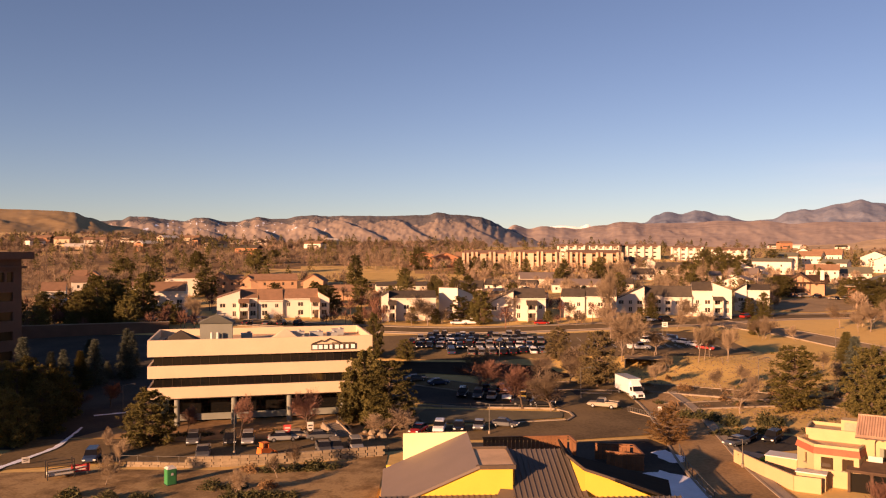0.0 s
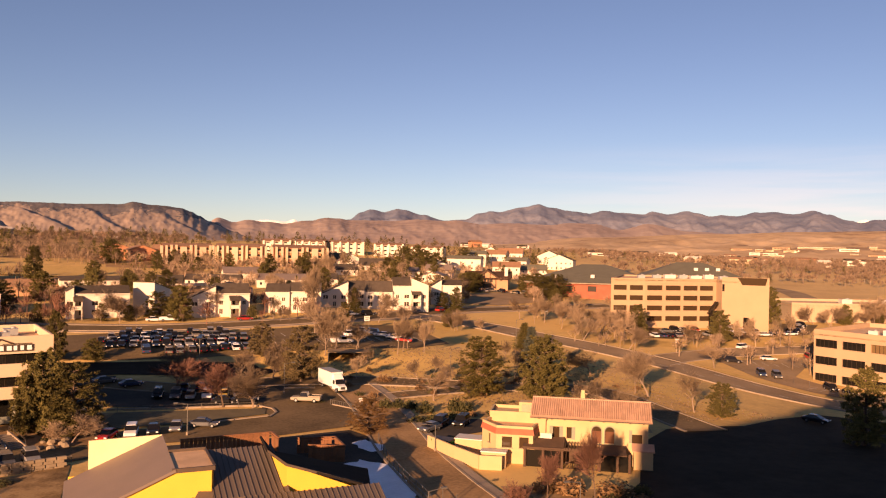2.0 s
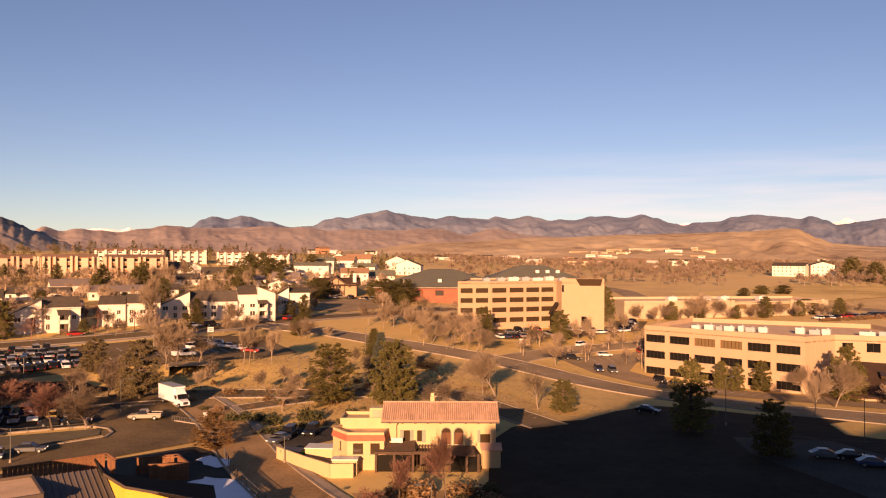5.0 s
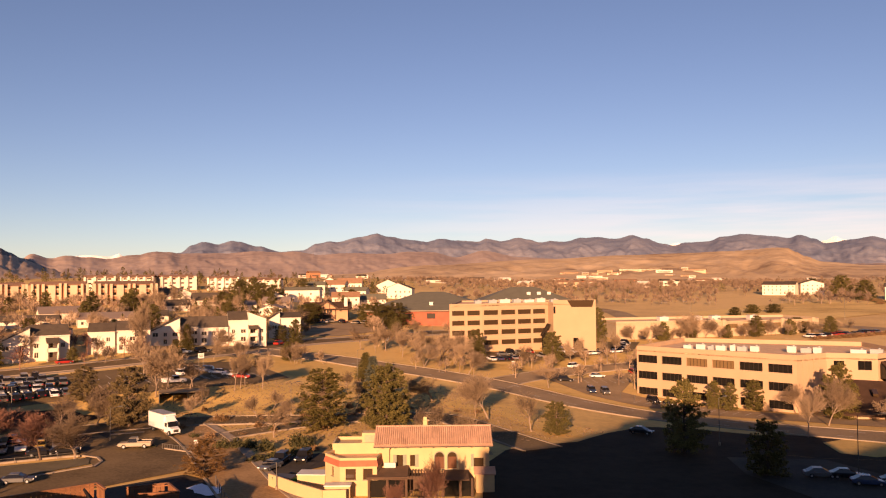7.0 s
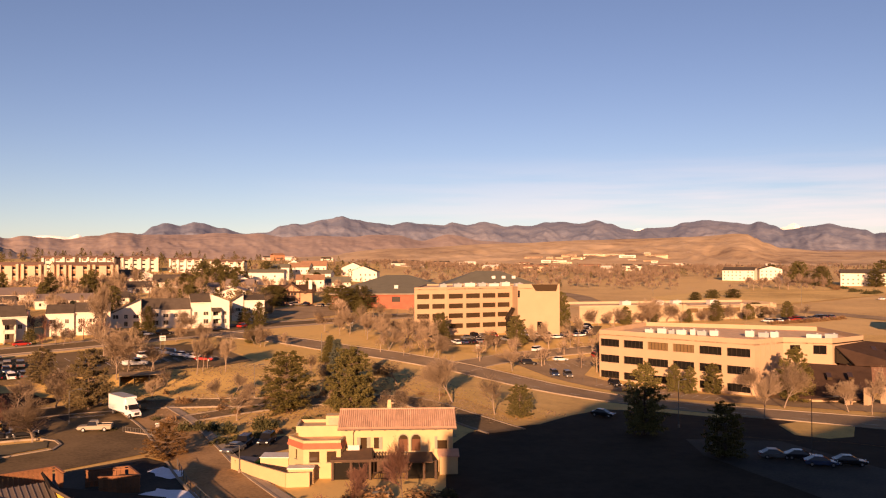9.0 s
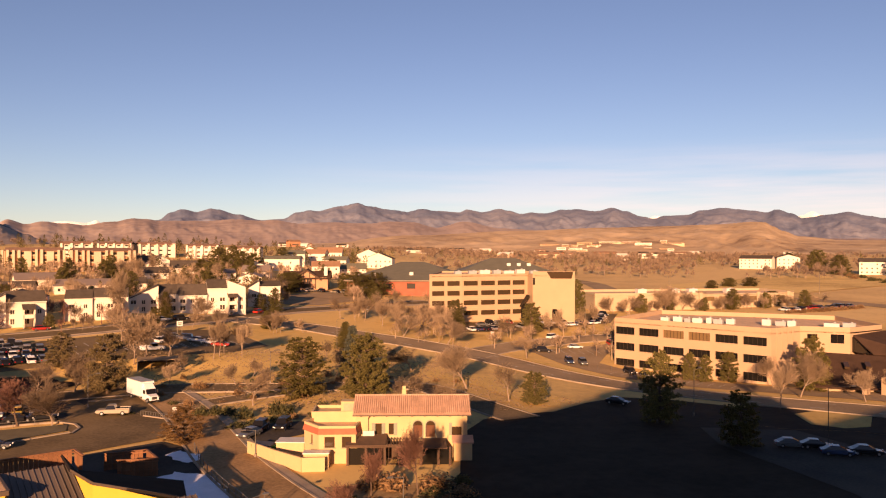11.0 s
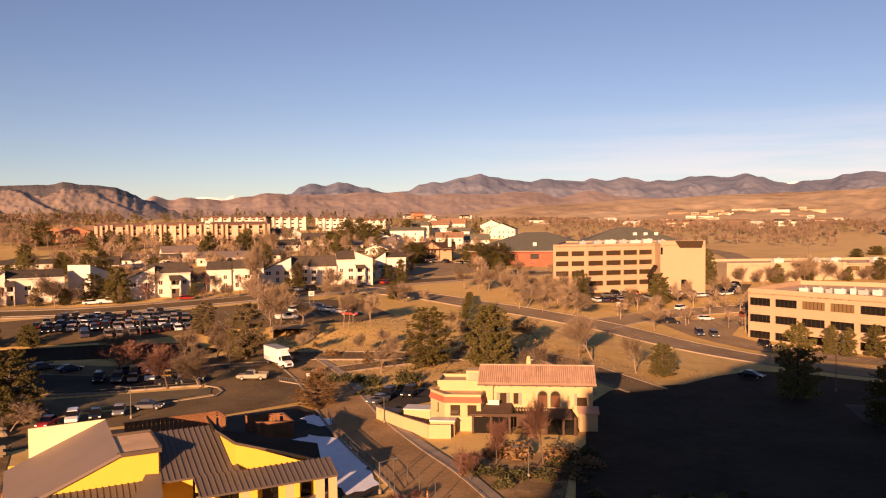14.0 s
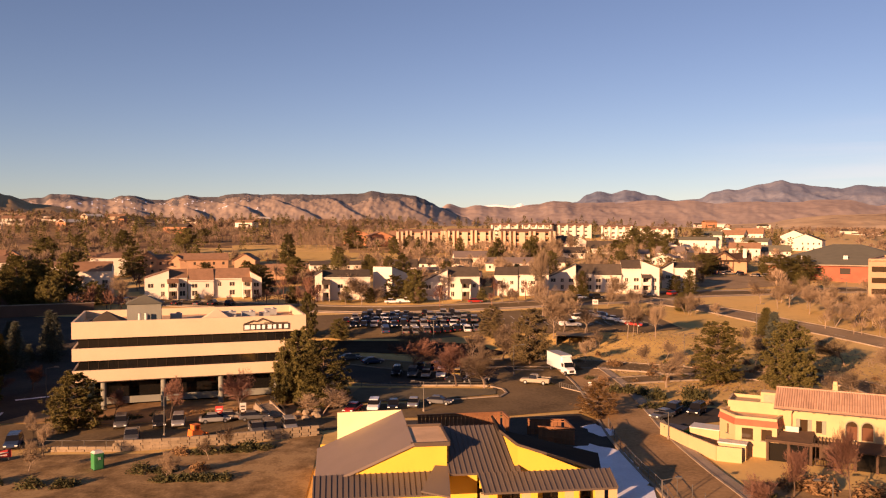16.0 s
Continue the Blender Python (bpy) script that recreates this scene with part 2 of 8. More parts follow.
TWIG_FAR = leafy("far_twigs", (0.19, 0.125, 0.080), (0.42, 0.295, 0.190), 0.0)
TWIG_DIM = leafy("far_grey_twigs", (0.12, 0.082, 0.058), (0.27, 0.185, 0.125), 0.0)
TOWER_CREAM = surface("cream_tower_siding", (0.50, 0.375, 0.25), 0.85, 0.06, 0.4, 6.0)
TWIG_RED = leafy("reddish_twigs", (0.105, 0.052, 0.038), (0.19, 0.090, 0.058), 0.0)
TWIG_BRUSH = leafy("brush_twigs", (0.16, 0.100, 0.068), (0.35, 0.235, 0.155), 0.0)
NEEDLE = leafy("pine_needles", (0.065, 0.056, 0.017), (0.195, 0.155, 0.048))
NEEDLE_BLUE = leafy("spruce_needles", (0.060, 0.068, 0.050), (0.135, 0.140, 0.100))
NEEDLE_TAN = leafy("browned_needles", (0.090, 0.066, 0.030), (0.165, 0.120, 0.054))
NEEDLE_RUST = leafy("rusty_needles", (0.17, 0.098, 0.040), (0.31, 0.185, 0.076))
SHRUB_LEAF = leafy("evergreen_shrub_leaves", (0.055, 0.055, 0.022), (0.12, 0.105, 0.042))
SHRUB_TAN = leafy("dry_shrub_leaves", (0.17, 0.095, 0.045), (0.30, 0.18, 0.085))
GLASS_DARK = glossy("dark_office_glass", (0.010, 0.009, 0.008), 0.06)
GLASS_TAN = glossy("bronze_glass_with_blinds", (0.16, 0.10, 0.045), 0.15)
GLASS_BRONZE = glossy("bronze_office_glass", (0.050, 0.030, 0.015), 0.10)
GLASS_RUSSET = glossy("russet_lit_glass", (0.13, 0.058, 0.032), 0.2)
MULLION = surface("bronze_mullion", (0.035, 0.025, 0.017), 0.85, 0.1, 1.0, 8.0, spec=0.1)
POST_DARK_WOOD = surface("dark_stained_timber", (0.075, 0.042, 0.024), 0.85, 0.2, 1.0, 8.0, 0.01)
GLASS_HOME = glossy("dim_home_glass", (0.055, 0.046, 0.038), 0.12)
TYRE = surface("tyre_rubber", (0.02, 0.02, 0.02), 0.9, 0.1, 2.0, 9.0)
RIM = glossy("alloy_rim", (0.45, 0.45, 0.45), 0.3, 0.8)
LAMP_GLASS = glossy("headlight_glass", (0.75, 0.74, 0.70), 0.1)
TAIL_RED = glossy("tail_light", (0.35, 0.01, 0.01), 0.2)
CAR_PAINT = {
    "white": glossy("white_car_paint", (0.72, 0.70, 0.67), 0.25), "silver": glossy("silver_car_paint", (0.40, 0.39, 0.37), 0.3, 0.5),
    "grey": glossy("grey_car_paint", (0.13, 0.13, 0.13), 0.28, 0.3), "black": glossy("black_car_paint", (0.014, 0.014, 0.016), 0.2),
    "red": glossy("red_car_paint", (0.36, 0.03, 0.02), 0.25), "blue": glossy("dark_blue_car_paint", (0.03, 0.05, 0.10), 0.25),
    "tan": glossy("tan_car_paint", (0.34, 0.285, 0.215), 0.3, 0.3), "yellow": glossy("yellow_car_paint", (0.55, 0.36, 0.06), 0.3)}


# ---------------------------------------------------------------- building blocks
class Shape:
    """Corners and faces gathered for one mesh."""

    def __init__(self):
        self.v, self.f = [], []

    def poly(self, *pts):
        k = len(self.v)
        self.v += [tuple(p) for p in pts]
        self.f.append(tuple(range(k, k + len(pts))))
        return self

    def box(self, x0, x1, y0, y1, z0, z1, m=None):
        pts = [(x, y, z) for z in (z0, z1) for x, y in ((x0, y0), (x1, y0), (x1, y1), (x0, y1))]
        if m is not None:
            pts = [tuple(m @ Vector(p)) for p in pts]
        return self.hexa(pts)

    def hexa(self, pts):
        k = len(self.v)
        self.v += pts
        for q in ((3, 2, 1, 0), (4, 5, 6, 7), (0, 1, 5, 4), (1, 2, 6, 5), (2, 3, 7, 6), (3, 0, 4, 7)):
            self.f.append(tuple(k + i for i in q))
        return self

    def prism(self, outline, z0, z1, m=None):
        """An upright body over a counter-clockwise outline."""
        n, k = len(outline), len(self.v)
        pts = [(x, y, z) for z in (z0, z1) for x, y in outline]
        self.v += [tuple(m @ Vector(p)) for p in pts] if m is not None else pts
        self.f += [tuple(range(k + n - 1, k - 1, -1)), tuple(range(k + n, k + 2 * n))]
        self.f += [(k + i, k + (i + 1) % n, k + n + (i + 1) % n, k + n + i) for i in range(n)]
        return self

    def slab(self, pts, t):
        """A sloping plate of thickness t under the given corners."""
        n, k = len(pts), len(self.v)
        a, b, c = (Vector(p) for p in pts[:3])
        no = (b - a).cross(c - a).normalized()
        no = no if no.z >= 0 else -no
        flip = (b - a).cross(c - a).z < 0
        if flip:
            pts = pts[::-1]
        self.v += [tuple(p) for p in pts] + [tuple(Vector(p) - no * t) for p in pts]
        self.f += [tuple(range(k, k + n)), tuple(range(k + 2 * n - 1, k + n - 1, -1))]
        self.f += [(k + (i + 1) % n, k + i, k + n + i, k + n + (i + 1) % n) for i in range(n)]
        return self

    def tube(self, p, q, r0, r1, sides=6, cap=True):
        p, q = Vector(p), Vector(q)
        d = (q - p).normalized()
        a = d.orthogonal().normalized()
        b = d.cross(a)
        k = len(self.v)
        for o, r in ((p, r0), (q, r1)):
            self.v += [tuple(o + (a * math.cos(t) + b * math.sin(t)) * r) for t in (2 * math.pi * i / sides for i in range(sides))]
        self.f += [(k + i, k + (i + 1) % sides, k + sides + (i + 1) % sides, k + sides + i) for i in range(sides)]
        if cap:
            self.f += [tuple(range(k + sides - 1, k - 1, -1)), tuple(range(k + sides, k + 2 * sides))]
        return self

    def loft(self, rings):
        """Skins a row of closed rings of equal count, with end caps."""
        n, k = len(rings[0]), len(self.v)
        for r in rings:
            self.v += [tuple(p) for p in r]
        for j in range(len(rings) - 1):
            self.f += [(k + j * n + i, k + j * n + (i + 1) % n, k + (j + 1) * n + (i + 1) % n, k + (j + 1) * n + i) for i in range(n)]
        e = k + (len(rings) - 1) * n
        self.f += [tuple(range(k + n - 1, k - 1, -1)), tuple(range(e, e + n))]
        return self

    def mesh(self, name, *materials, smooth=False):
        me = bpy.data.meshes.new(name)
        me.from_pydata(self.v, [], self.f)
        for m in materials:
            me.materials.append(m)
        if smooth:
            me.polygons.foreach_set("use_smooth", [True] * len(me.polygons))
        me.update()
        return me


def part(name, shape, material, parent, label="", at=None):
    me = shape.mesh(name, material) if isinstance(shape, Shape) else shape
    ob = new(name, me)
    ob.parent = parent
    if at is not None:
        ob.matrix_basis = at
    return tagged(ob, label)


def thing(name, m, label, category, group="", kind=""):
    ob = new(name)
    ob.empty_display_size = 0.3
    ob.matrix_basis = m
    return tagged(ob, label, category, group, kind)


def solid(name, shape, material, label, category, group="", kind="", m=None, smooth=False):
    ob = new(name, shape.mesh(name, material, smooth=smooth))
    if m is not None:
        ob.matrix_basis = m
    return tagged(ob, label, category, group, kind)


# ---------------------------------------------------------------- the lie of the land
def ease(a, b, x):
    u = min(1.0, max(0.0, (x - a) / (b - a)))
    return u * u * (3 - 2 * u)


def ground_z(x, y):
    """Level round the offices, a grass bank at the upper car park, then rising towards the hills."""
    d, az = math.hypot(x, y), math.degrees(math.atan2(x, y))
    k = 0.050 - 0.029 * ease(12, 46, az)
    u = min(d, 950 - 190 * ease(-24, -10, az) + 140 * ease(5, 45, az)) - 155
    ramp = 0 if u < -25 else (u + 25) ** 2 / 100 if u < 25 else u
    bank = 2.2 * ease(186, 204, d) * ease(26, 12, az) * ease(-40, -20, az)
    dip = -5.0 * math.exp(-((x - 175) / 55) ** 2 - ((y - 140) / 60) ** 2)
    return k * ramp + bank + dip


def land_z(x, y):
    """The ground with its far swells and the rise under the western hill."""
    d, a = math.hypot(x, y), math.degrees(math.atan2(x, y))
    far = ease(420, 1100, d)
    swell = 4 * far * noise.noise((x / 260, y / 260, 3.1)) + 1.5 * far * noise.noise((x / 70, y / 70, 1.7))
    return ground_z(x, y) + swell + (14 * ease(900, 1500, d) * ease(-14, -26, a) if -60 < a < 60 else 0)


def on(x, y, turn=0.0, up=0.0):
    return pose(x, y, land_z(x, y) + up, 0, 0, turn)


def facing(x, y, turn=0.0, up=0.0):
    """A pose whose local -y looks back at the balcony."""
    return on(x, y, -math.degrees(math.atan2(x, y)) + turn, up)

# ---------------------------------------------------------------- ground, hills and mountains
def build_ground():
    az = [-180 + 6 * i for i in range(24)] + [-36 + i for i in range(106)] + [70 + 5 * i for i in range(22)]
    rs = [4 + 8 * i for i in range(5)] + [40 + 3 * i for i in range(100)]
    while rs[-1] < 4700:
        rs.append(rs[-1] * 1.045)
    s = Shape()
    for r in rs:
        for a in az:
            x, y = r * math.sin(radians(a)), r * math.cos(radians(a))
            s.v.append((x, y, land_z(x, y)))
    n = len(az)
    for j in range(len(rs) - 1):
        s.f += [(j * n + i, j * n + (i + 1) % n, (j + 1) * n + (i + 1) % n, (j + 1) * n + i) for i in range(n)]
    s.v.append((0, 0, 0))
    s.f += [(len(s.v) - 1, (i + 1) % n, i) for i in range(n)]
    ob = solid("ground", s, GRASS, "dry golden-brown winter grassland rising towards foothills", "ground", kind="structure", smooth=True)
    ob.data.materials.append(PRAIRIE)
    ob.data.materials.append(BRUSH)
    for p in ob.data.polygons:
        x, y, _ = p.center
        d, a = math.hypot(x, y), math.degrees(math.atan2(x, y))
        if -60 < a < 4 and 300 + 50 * noise.noise((x / 60, y / 60, 5)) < d < 980 and noise.noise((x / 120, y / 120, 8)) > -.3:
            p.material_index = 2
            continue
        p.material_index = int(math.hypot(x, y) > 330 + 60 * noise.noise((x / 90, y / 90, 0)) and (y < 0 or math.degrees(math.atan2(x, y)) > 30 or math.hypot(x, y) > 900))
    return ob


build_ground()


def between(profile, a):
    for (a0, h0), (a1, h1) in zip(profile, profile[1:]):
        if a0 <= a <= a1:
            u = (a - a0) / (a1 - a0)
            return h0 + (h1 - h0) * u * u * (3 - 2 * u)
    return profile[0][1] if a < profile[0][0] else profile[-1][1]


def saw(u, rise=0.8):
    """A spur and its gully: a long slope up, then a short steep one down."""
    f = u - math.floor(u)
    return f / rise if f < rise else (1 - f) / (1 - rise)


def range_of_hills(name, material, label, profile, near, far, step, seed, z0=10.0, jag=0.03, spur=(0.4, 0.05, 4.0), lump=(1.0, 0.1), rows=44, power=1.15, cap=()):
    """A ridge whose skyline rises to given degrees above the eye; spurs (count a degree, height, slant) and lumps (count a degree, height) shape its face."""
    a0, a1 = profile[0][0], profile[-1][0]
    cols = int((a1 - a0) / step) + 1
    often, high, slant = spur
    dense, rough = lump

    def height(a, w):
        top = EYE + far * math.tan(radians(between(profile, a) + jag * noise.fractal((a * 1.9, seed, 0.5), 0.8, 2.0, 5)))
        q = a - slant * (1 - w) + 0.45 / often * noise.noise((a * often * 0.7, w * 1.4, seed + 9))
        cell = math.floor(q * often)
        tall = 0.35 + 0.65 * abs(math.sin(cell * 12.9898 + seed * 7.1))
        fine = q * often * 2.7 + 0.5 * noise.noise((a * often * 2, w * 3, seed + 5))
        lumps = 0.5 - abs(noise.noise((q * dense, w * 3.2, seed))) + 0.5 * (0.5 - abs(noise.noise((q * dense * 2.3, w * 7, seed + 4.2))))
        relief = high * (tall * saw(q * often) + 0.09 * saw(fine) - 0.5) + rough * (lumps - 0.4) + 0.016 * noise.fractal((a * 2.4, w * 11, seed), 0.8, 2.0, 5)
        return z0 + (top - z0) * (w ** power + math.sin(math.pi * w) ** 0.7 * relief)

    s = Shape()
    for j in range(rows):
        w = j / (rows - 1)
        r = near + (far - near) * w
        for i in range(cols):
            a = a0 + (a1 - a0) * i / (cols - 1)
            s.v.append((r * math.sin(radians(a)), r * math.cos(radians(a)), height(a, w)))
    s.f = [(j * cols + i, j * cols + i + 1, (j + 1) * cols + i + 1, (j + 1) * cols + i) for j in range(rows - 1) for i in range(cols - 1)]
    ridge = s.v[-cols:]
    k = len(s.v)
    s.v += ridge + [(x * 1.06, y * 1.06, -20.0) for x, y, z in ridge]
    s.f += [(k + i, k + i + 1, k + cols + i + 1, k + cols + i) for i in range(cols - 1)]
    ob = solid(name, s, material, label, "mountain", kind="structure", smooth=True)
    for m in cap:
        ob.data.materials.append(m)
    if cap:
        for n, p in enumerate(ob.data.polygons):
            w, a = n // (cols - 1) / (rows - 1), a0 + (n % (cols - 1)) * step
            patch = noise.fractal((a * 0.9, w * 3, seed + 2), 0.9, 2.0, 5)
            speck = noise.noise((a * 14, w * 40, seed + 6))
            if w + .30 * patch + .1 * speck > 0.82 - .14 * ease(-12, -4, a) * ease(4, 0, a):
                p.material_index = 1
            elif len(cap) > 1 and a < -8 and noise.fractal((a * 4, w * 12, seed + 8), 0.8, 2.0, 3) > .62 and w > .45:
                p.material_index = 2
    return lambda x, y: height(math.degrees(math.atan2(x, y)), (math.hypot(x, y) - near) / (far - near))


SCRUB = land("scrub_hillside", ((0.37, (0.20, 0.155, 0.128)), (0.45, (0.33, 0.248, 0.192)), (0.60, (0.41, 0.308, 0.235)), (0.74, (0.46, 0.355, 0.28))), 0.0016, 0.012, 0.04, 5.0)
GREEN_HILL = land("grassy_hillside", ((0.38, (0.19, 0.125, 0.065)), (0.52, (0.34, 0.225, 0.110)), (0.66, (0.41, 0.28, 0.145))), 0.0012, 0.010, 0.05, 3.0)
# bluish, with softened contrast: the haze of distance is put into this colour
HAZY_FOREST_HILL = land("haze_blue_forest", ((0.41, (0.120, 0.145, 0.205)), (0.50, (0.165, 0.182, 0.238)), (0.60, (0.245, 0.245, 0.280)), (0.72, (0.36, 0.33, 0.34))), 0.0014, 0.007, 0.05, 6.0)
RED_HILL = land("rusty_foothill", ((0.40, (0.24, 0.182, 0.160)), (0.52, (0.37, 0.278, 0.230)), (0.66, (0.45, 0.345, 0.28))), 0.0018, 0.014, 0.045, 4.0)
GOLD_MESA = land("golden_mesa", ((0.40, (0.25, 0.165, 0.100)), (0.47, (0.42, 0.290, 0.170)), (0.55, (0.50, 0.350, 0.205)), (0.64, (0.60, 0.43, 0.26))), 0.0030, 0.012, 0.045, 4.0)
PINE_CAP = land("pine_covered_ridge", ((0.42, (0.085, 0.082, 0.084)), (0.60, (0.175, 0.155, 0.145))), 0.004, 0.02, 0.1, 6.0)
SNOW_PEAK = land("snow_peak", ((0.42, (0.45, 0.44, 0.46)), (0.60, (0.74, 0.74, 0.76))), 0.003, 0.02, 0.1)

range_of_hills("hill_grassy", GREEN_HILL, "smooth tan grass hill with a few gullies", ((-46, 1.9), (-38, 2.3), (-28.8, 2.5), (-25.8, 2.46), (-24.6, 2.38), (-23.8, 2.05), (-22, 1.5), (-18, 0.9), (-12, 0.4), (-7, 0.0)), 1250, 2150, 0.2, 2.3, 34, 0.015, (0.13, 0.05, 5.0), (0.3, 0.06))
FRONT_RANGE = ((-42, 1.9), (-31, 1.9), (-23.5, 1.8), (-21.8, 1.9), (-21.2, 2.17), (-20.2, 2.15), (-18.7, 1.98), (-17.8, 1.88), (-17.0, 2.14), (-16.3, 2.13), (-15.3, 1.91), (-14.4, 1.88), (-13.6, 2.05), (-12.9, 2.22), (-12.0, 2.1), (-11.1, 2.12), (-10.2, 2.29), (-9.2, 2.36), (-8.1, 2.32), (-6.7, 2.35), (-3.7, 2.34), (-1.2, 2.42), (-0.4, 2.6), (0.6, 2.46), (1.6, 2.4), (2.6, 2.30), (3.3, 2.06), (3.8, 1.82), (4.5, 1.42), (6.2, 0.85), (8.2, 0.1), (10, -0.2))
range_of_hills("mountain_front", SCRUB, "brown scrubby front range with dark diagonal gullies", FRONT_RANGE, 1750, 3300, 0.08, 7.1, 24, 0.03, (0.25, 0.105, 6.0), (0.3, 0.03), 60, 1.0, (PINE_CAP, SNOW))
FOOTHILLS = ((1, 1.3), (4.3, 1.3), (5.1, 1.72), (6.1, 1.44), (7.1, 1.6), (8.3, 1.5), (9.5, 1.42), (11.1, 1.65), (12.4, 1.88), (13.4, 1.85), (14.0, 1.73), (15.3, 1.76), (17.0, 1.76), (18.9, 1.9), (20.8, 1.82), (21.8, 1.86), (23.4, 1.65), (25.3, 1.75), (28.1, 1.68), (29.7, 1.83), (31.1, 1.8), (33.1, 1.4), (34.9, 1.82), (37.7, 1.33), (44, 0.9), (52, 0.7), (60, 0.6), (70, 0.5))
range_of_hills("foothills", RED_HILL, "rust-brown bare foothills in low sun", FOOTHILLS, 2500, 3700, 0.11, 11.4, 18, 0.03, (0.40, 0.026, 3.0), (0.6, 0.06), 44, 1.0)
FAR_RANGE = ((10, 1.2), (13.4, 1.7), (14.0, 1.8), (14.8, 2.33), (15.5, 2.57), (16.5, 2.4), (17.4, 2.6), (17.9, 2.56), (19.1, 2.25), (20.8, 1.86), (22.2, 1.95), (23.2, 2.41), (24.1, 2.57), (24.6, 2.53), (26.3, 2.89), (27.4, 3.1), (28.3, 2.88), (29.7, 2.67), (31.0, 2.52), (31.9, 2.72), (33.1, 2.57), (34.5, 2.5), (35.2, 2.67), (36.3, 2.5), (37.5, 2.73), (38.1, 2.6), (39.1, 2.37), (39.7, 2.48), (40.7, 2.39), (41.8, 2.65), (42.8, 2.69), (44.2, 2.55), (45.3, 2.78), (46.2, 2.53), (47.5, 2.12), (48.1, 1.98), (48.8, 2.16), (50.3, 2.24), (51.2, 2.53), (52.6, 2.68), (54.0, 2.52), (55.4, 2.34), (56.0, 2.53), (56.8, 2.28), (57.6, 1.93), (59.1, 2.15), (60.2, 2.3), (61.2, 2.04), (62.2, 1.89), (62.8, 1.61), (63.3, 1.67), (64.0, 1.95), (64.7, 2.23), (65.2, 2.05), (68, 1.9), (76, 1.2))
range_of_hills("mountain_far", HAZY_FOREST_HILL, "forested mountains with bare patches, haze put into the colour", FAR_RANGE, 3500, 4500, 0.09, 5.7, 20, 0.035, (0.45, 0.045, 1.6), (0.5, 0.15), 50, 1.0)
mesa_z = range_of_hills("mesa", GOLD_MESA, "flat-topped golden grass mesa", ((18, -0.3), (25.2, 0.35), (31.1, 0.84), (39.1, 1.18), (44.9, 1.39), (48.6, 1.47), (52.2, 1.57), (54.6, 1.73), (55.2, 1.70), (55.8, 1.41), (56.3, 1.12), (57.4, 0.75), (60, 0.5), (72, 0.4)), 1900, 2900, 0.14, 3.9, 12, 0.012, (0.3, 0.03, 4.0), (0.35, 0.20), 44, 1.0)
range_of_hills("snowy_peak", SNOW_PEAK, "far snow-covered peaks on the skyline", ((4.5, 1.0), (6.6, 1.50), (7.1, 1.62), (7.6, 1.56), (8.1, 1.64), (9.5, 1.55), (10.2, 1.72), (11, 1.3)), 4500, 4680, 0.1, 8.8, 20, 0.06)
range_of_hills("snowy_peak", SNOW_PEAK, "far snow-covered peaks on the skyline", ((46, 1.5), (47.6, 2.0), (48.2, 2.16), (50, 1.6), (56.6, 1.8), (57.5, 2.12), (58.1, 2.40), (58.7, 2.1), (59.4, 1.9), (61, 1.6)), 4560, 4700, 0.1, 6.8, 20, 0.06)


# ---------------------------------------------------------------- roads, car parks and lawns
def drape(name, outline, material, label, category, up=0.12, step=5.0, parent=None):
    """A flat patch cut along a grid and laid on the ground."""
    bm = bmesh.new()
    bm.faces.new([bm.verts.new((x, y, 0)) for x, y in outline])
    for axis in (0, 1):
        lo, hi = min(p[axis] for p in outline), max(p[axis] for p in outline)
        for k in range(1, int((hi - lo) / step) + 1):
            co, no = [0, 0, 0], [0, 0, 0]
            co[axis], no[axis] = lo + k * step, 1
            bmesh.ops.bisect_plane(bm, geom=bm.verts[:] + bm.edges[:] + bm.faces[:], plane_co=co, plane_no=no)
    bmesh.ops.recalc_face_normals(bm, faces=bm.faces[:])
    for v in bm.verts:
        v.co.z = land_z(v.co.x, v.co.y) + up
    if bm.faces[:] and sum(f.normal.z for f in bm.faces) < 0:
        bmesh.ops.reverse_faces(bm, faces=bm.faces[:])
    me = bpy.data.meshes.new(name)
    bm.to_mesh(me)
    bm.free()
    me.materials.append(material)
    ob = new(name, me)
    return tagged(ob, label, category, kind="structure")


def ragged(outline, amount, seed):
    """Breaks the edges of an outline into an uneven line."""
    rng, out = random.Random(seed), []
    for (x0, y0), (x1, y1) in zip(outline, outline[1:] + outline[:1]):
        n = max(1, int(math.hypot(x1 - x0, y1 - y0) / 1.1))
        out += [(x0 + (x1 - x0) * k / n + rng.uniform(-amount, amount), y0 + (y1 - y0) * k / n + rng.uniform(-amount, amount)) for k in range(n)]
    return out


def smooth_line(pts, step=3.0):
    out = []
    pts = [Vector((*p, 0)) for p in pts]
    ext = [2 * pts[0] - pts[1], *pts, 2 * pts[-1] - pts[-2]]
    for a, b, c, d in zip(ext, ext[1:], ext[2:], ext[3:]):
        n = max(1, int((c - b).length / step))
        for i in range(n):
            t = i / n
            out.append(0.5 * ((2 * b) + (c - a) * t + (2 * a - 5 * b + 4 * c - d) * t * t + (3 * b - a - 3 * c + d) * t ** 3))
    return out + [pts[-1]]


def offset_line(line, off):
    out = []
    for i, p in enumerate(line):
        d = (line[min(i + 1, len(line) - 1)] - line[max(i - 1, 0)]).normalized()
        out.append(p + Vector((d.y, -d.x, 0)) * off)
    return out


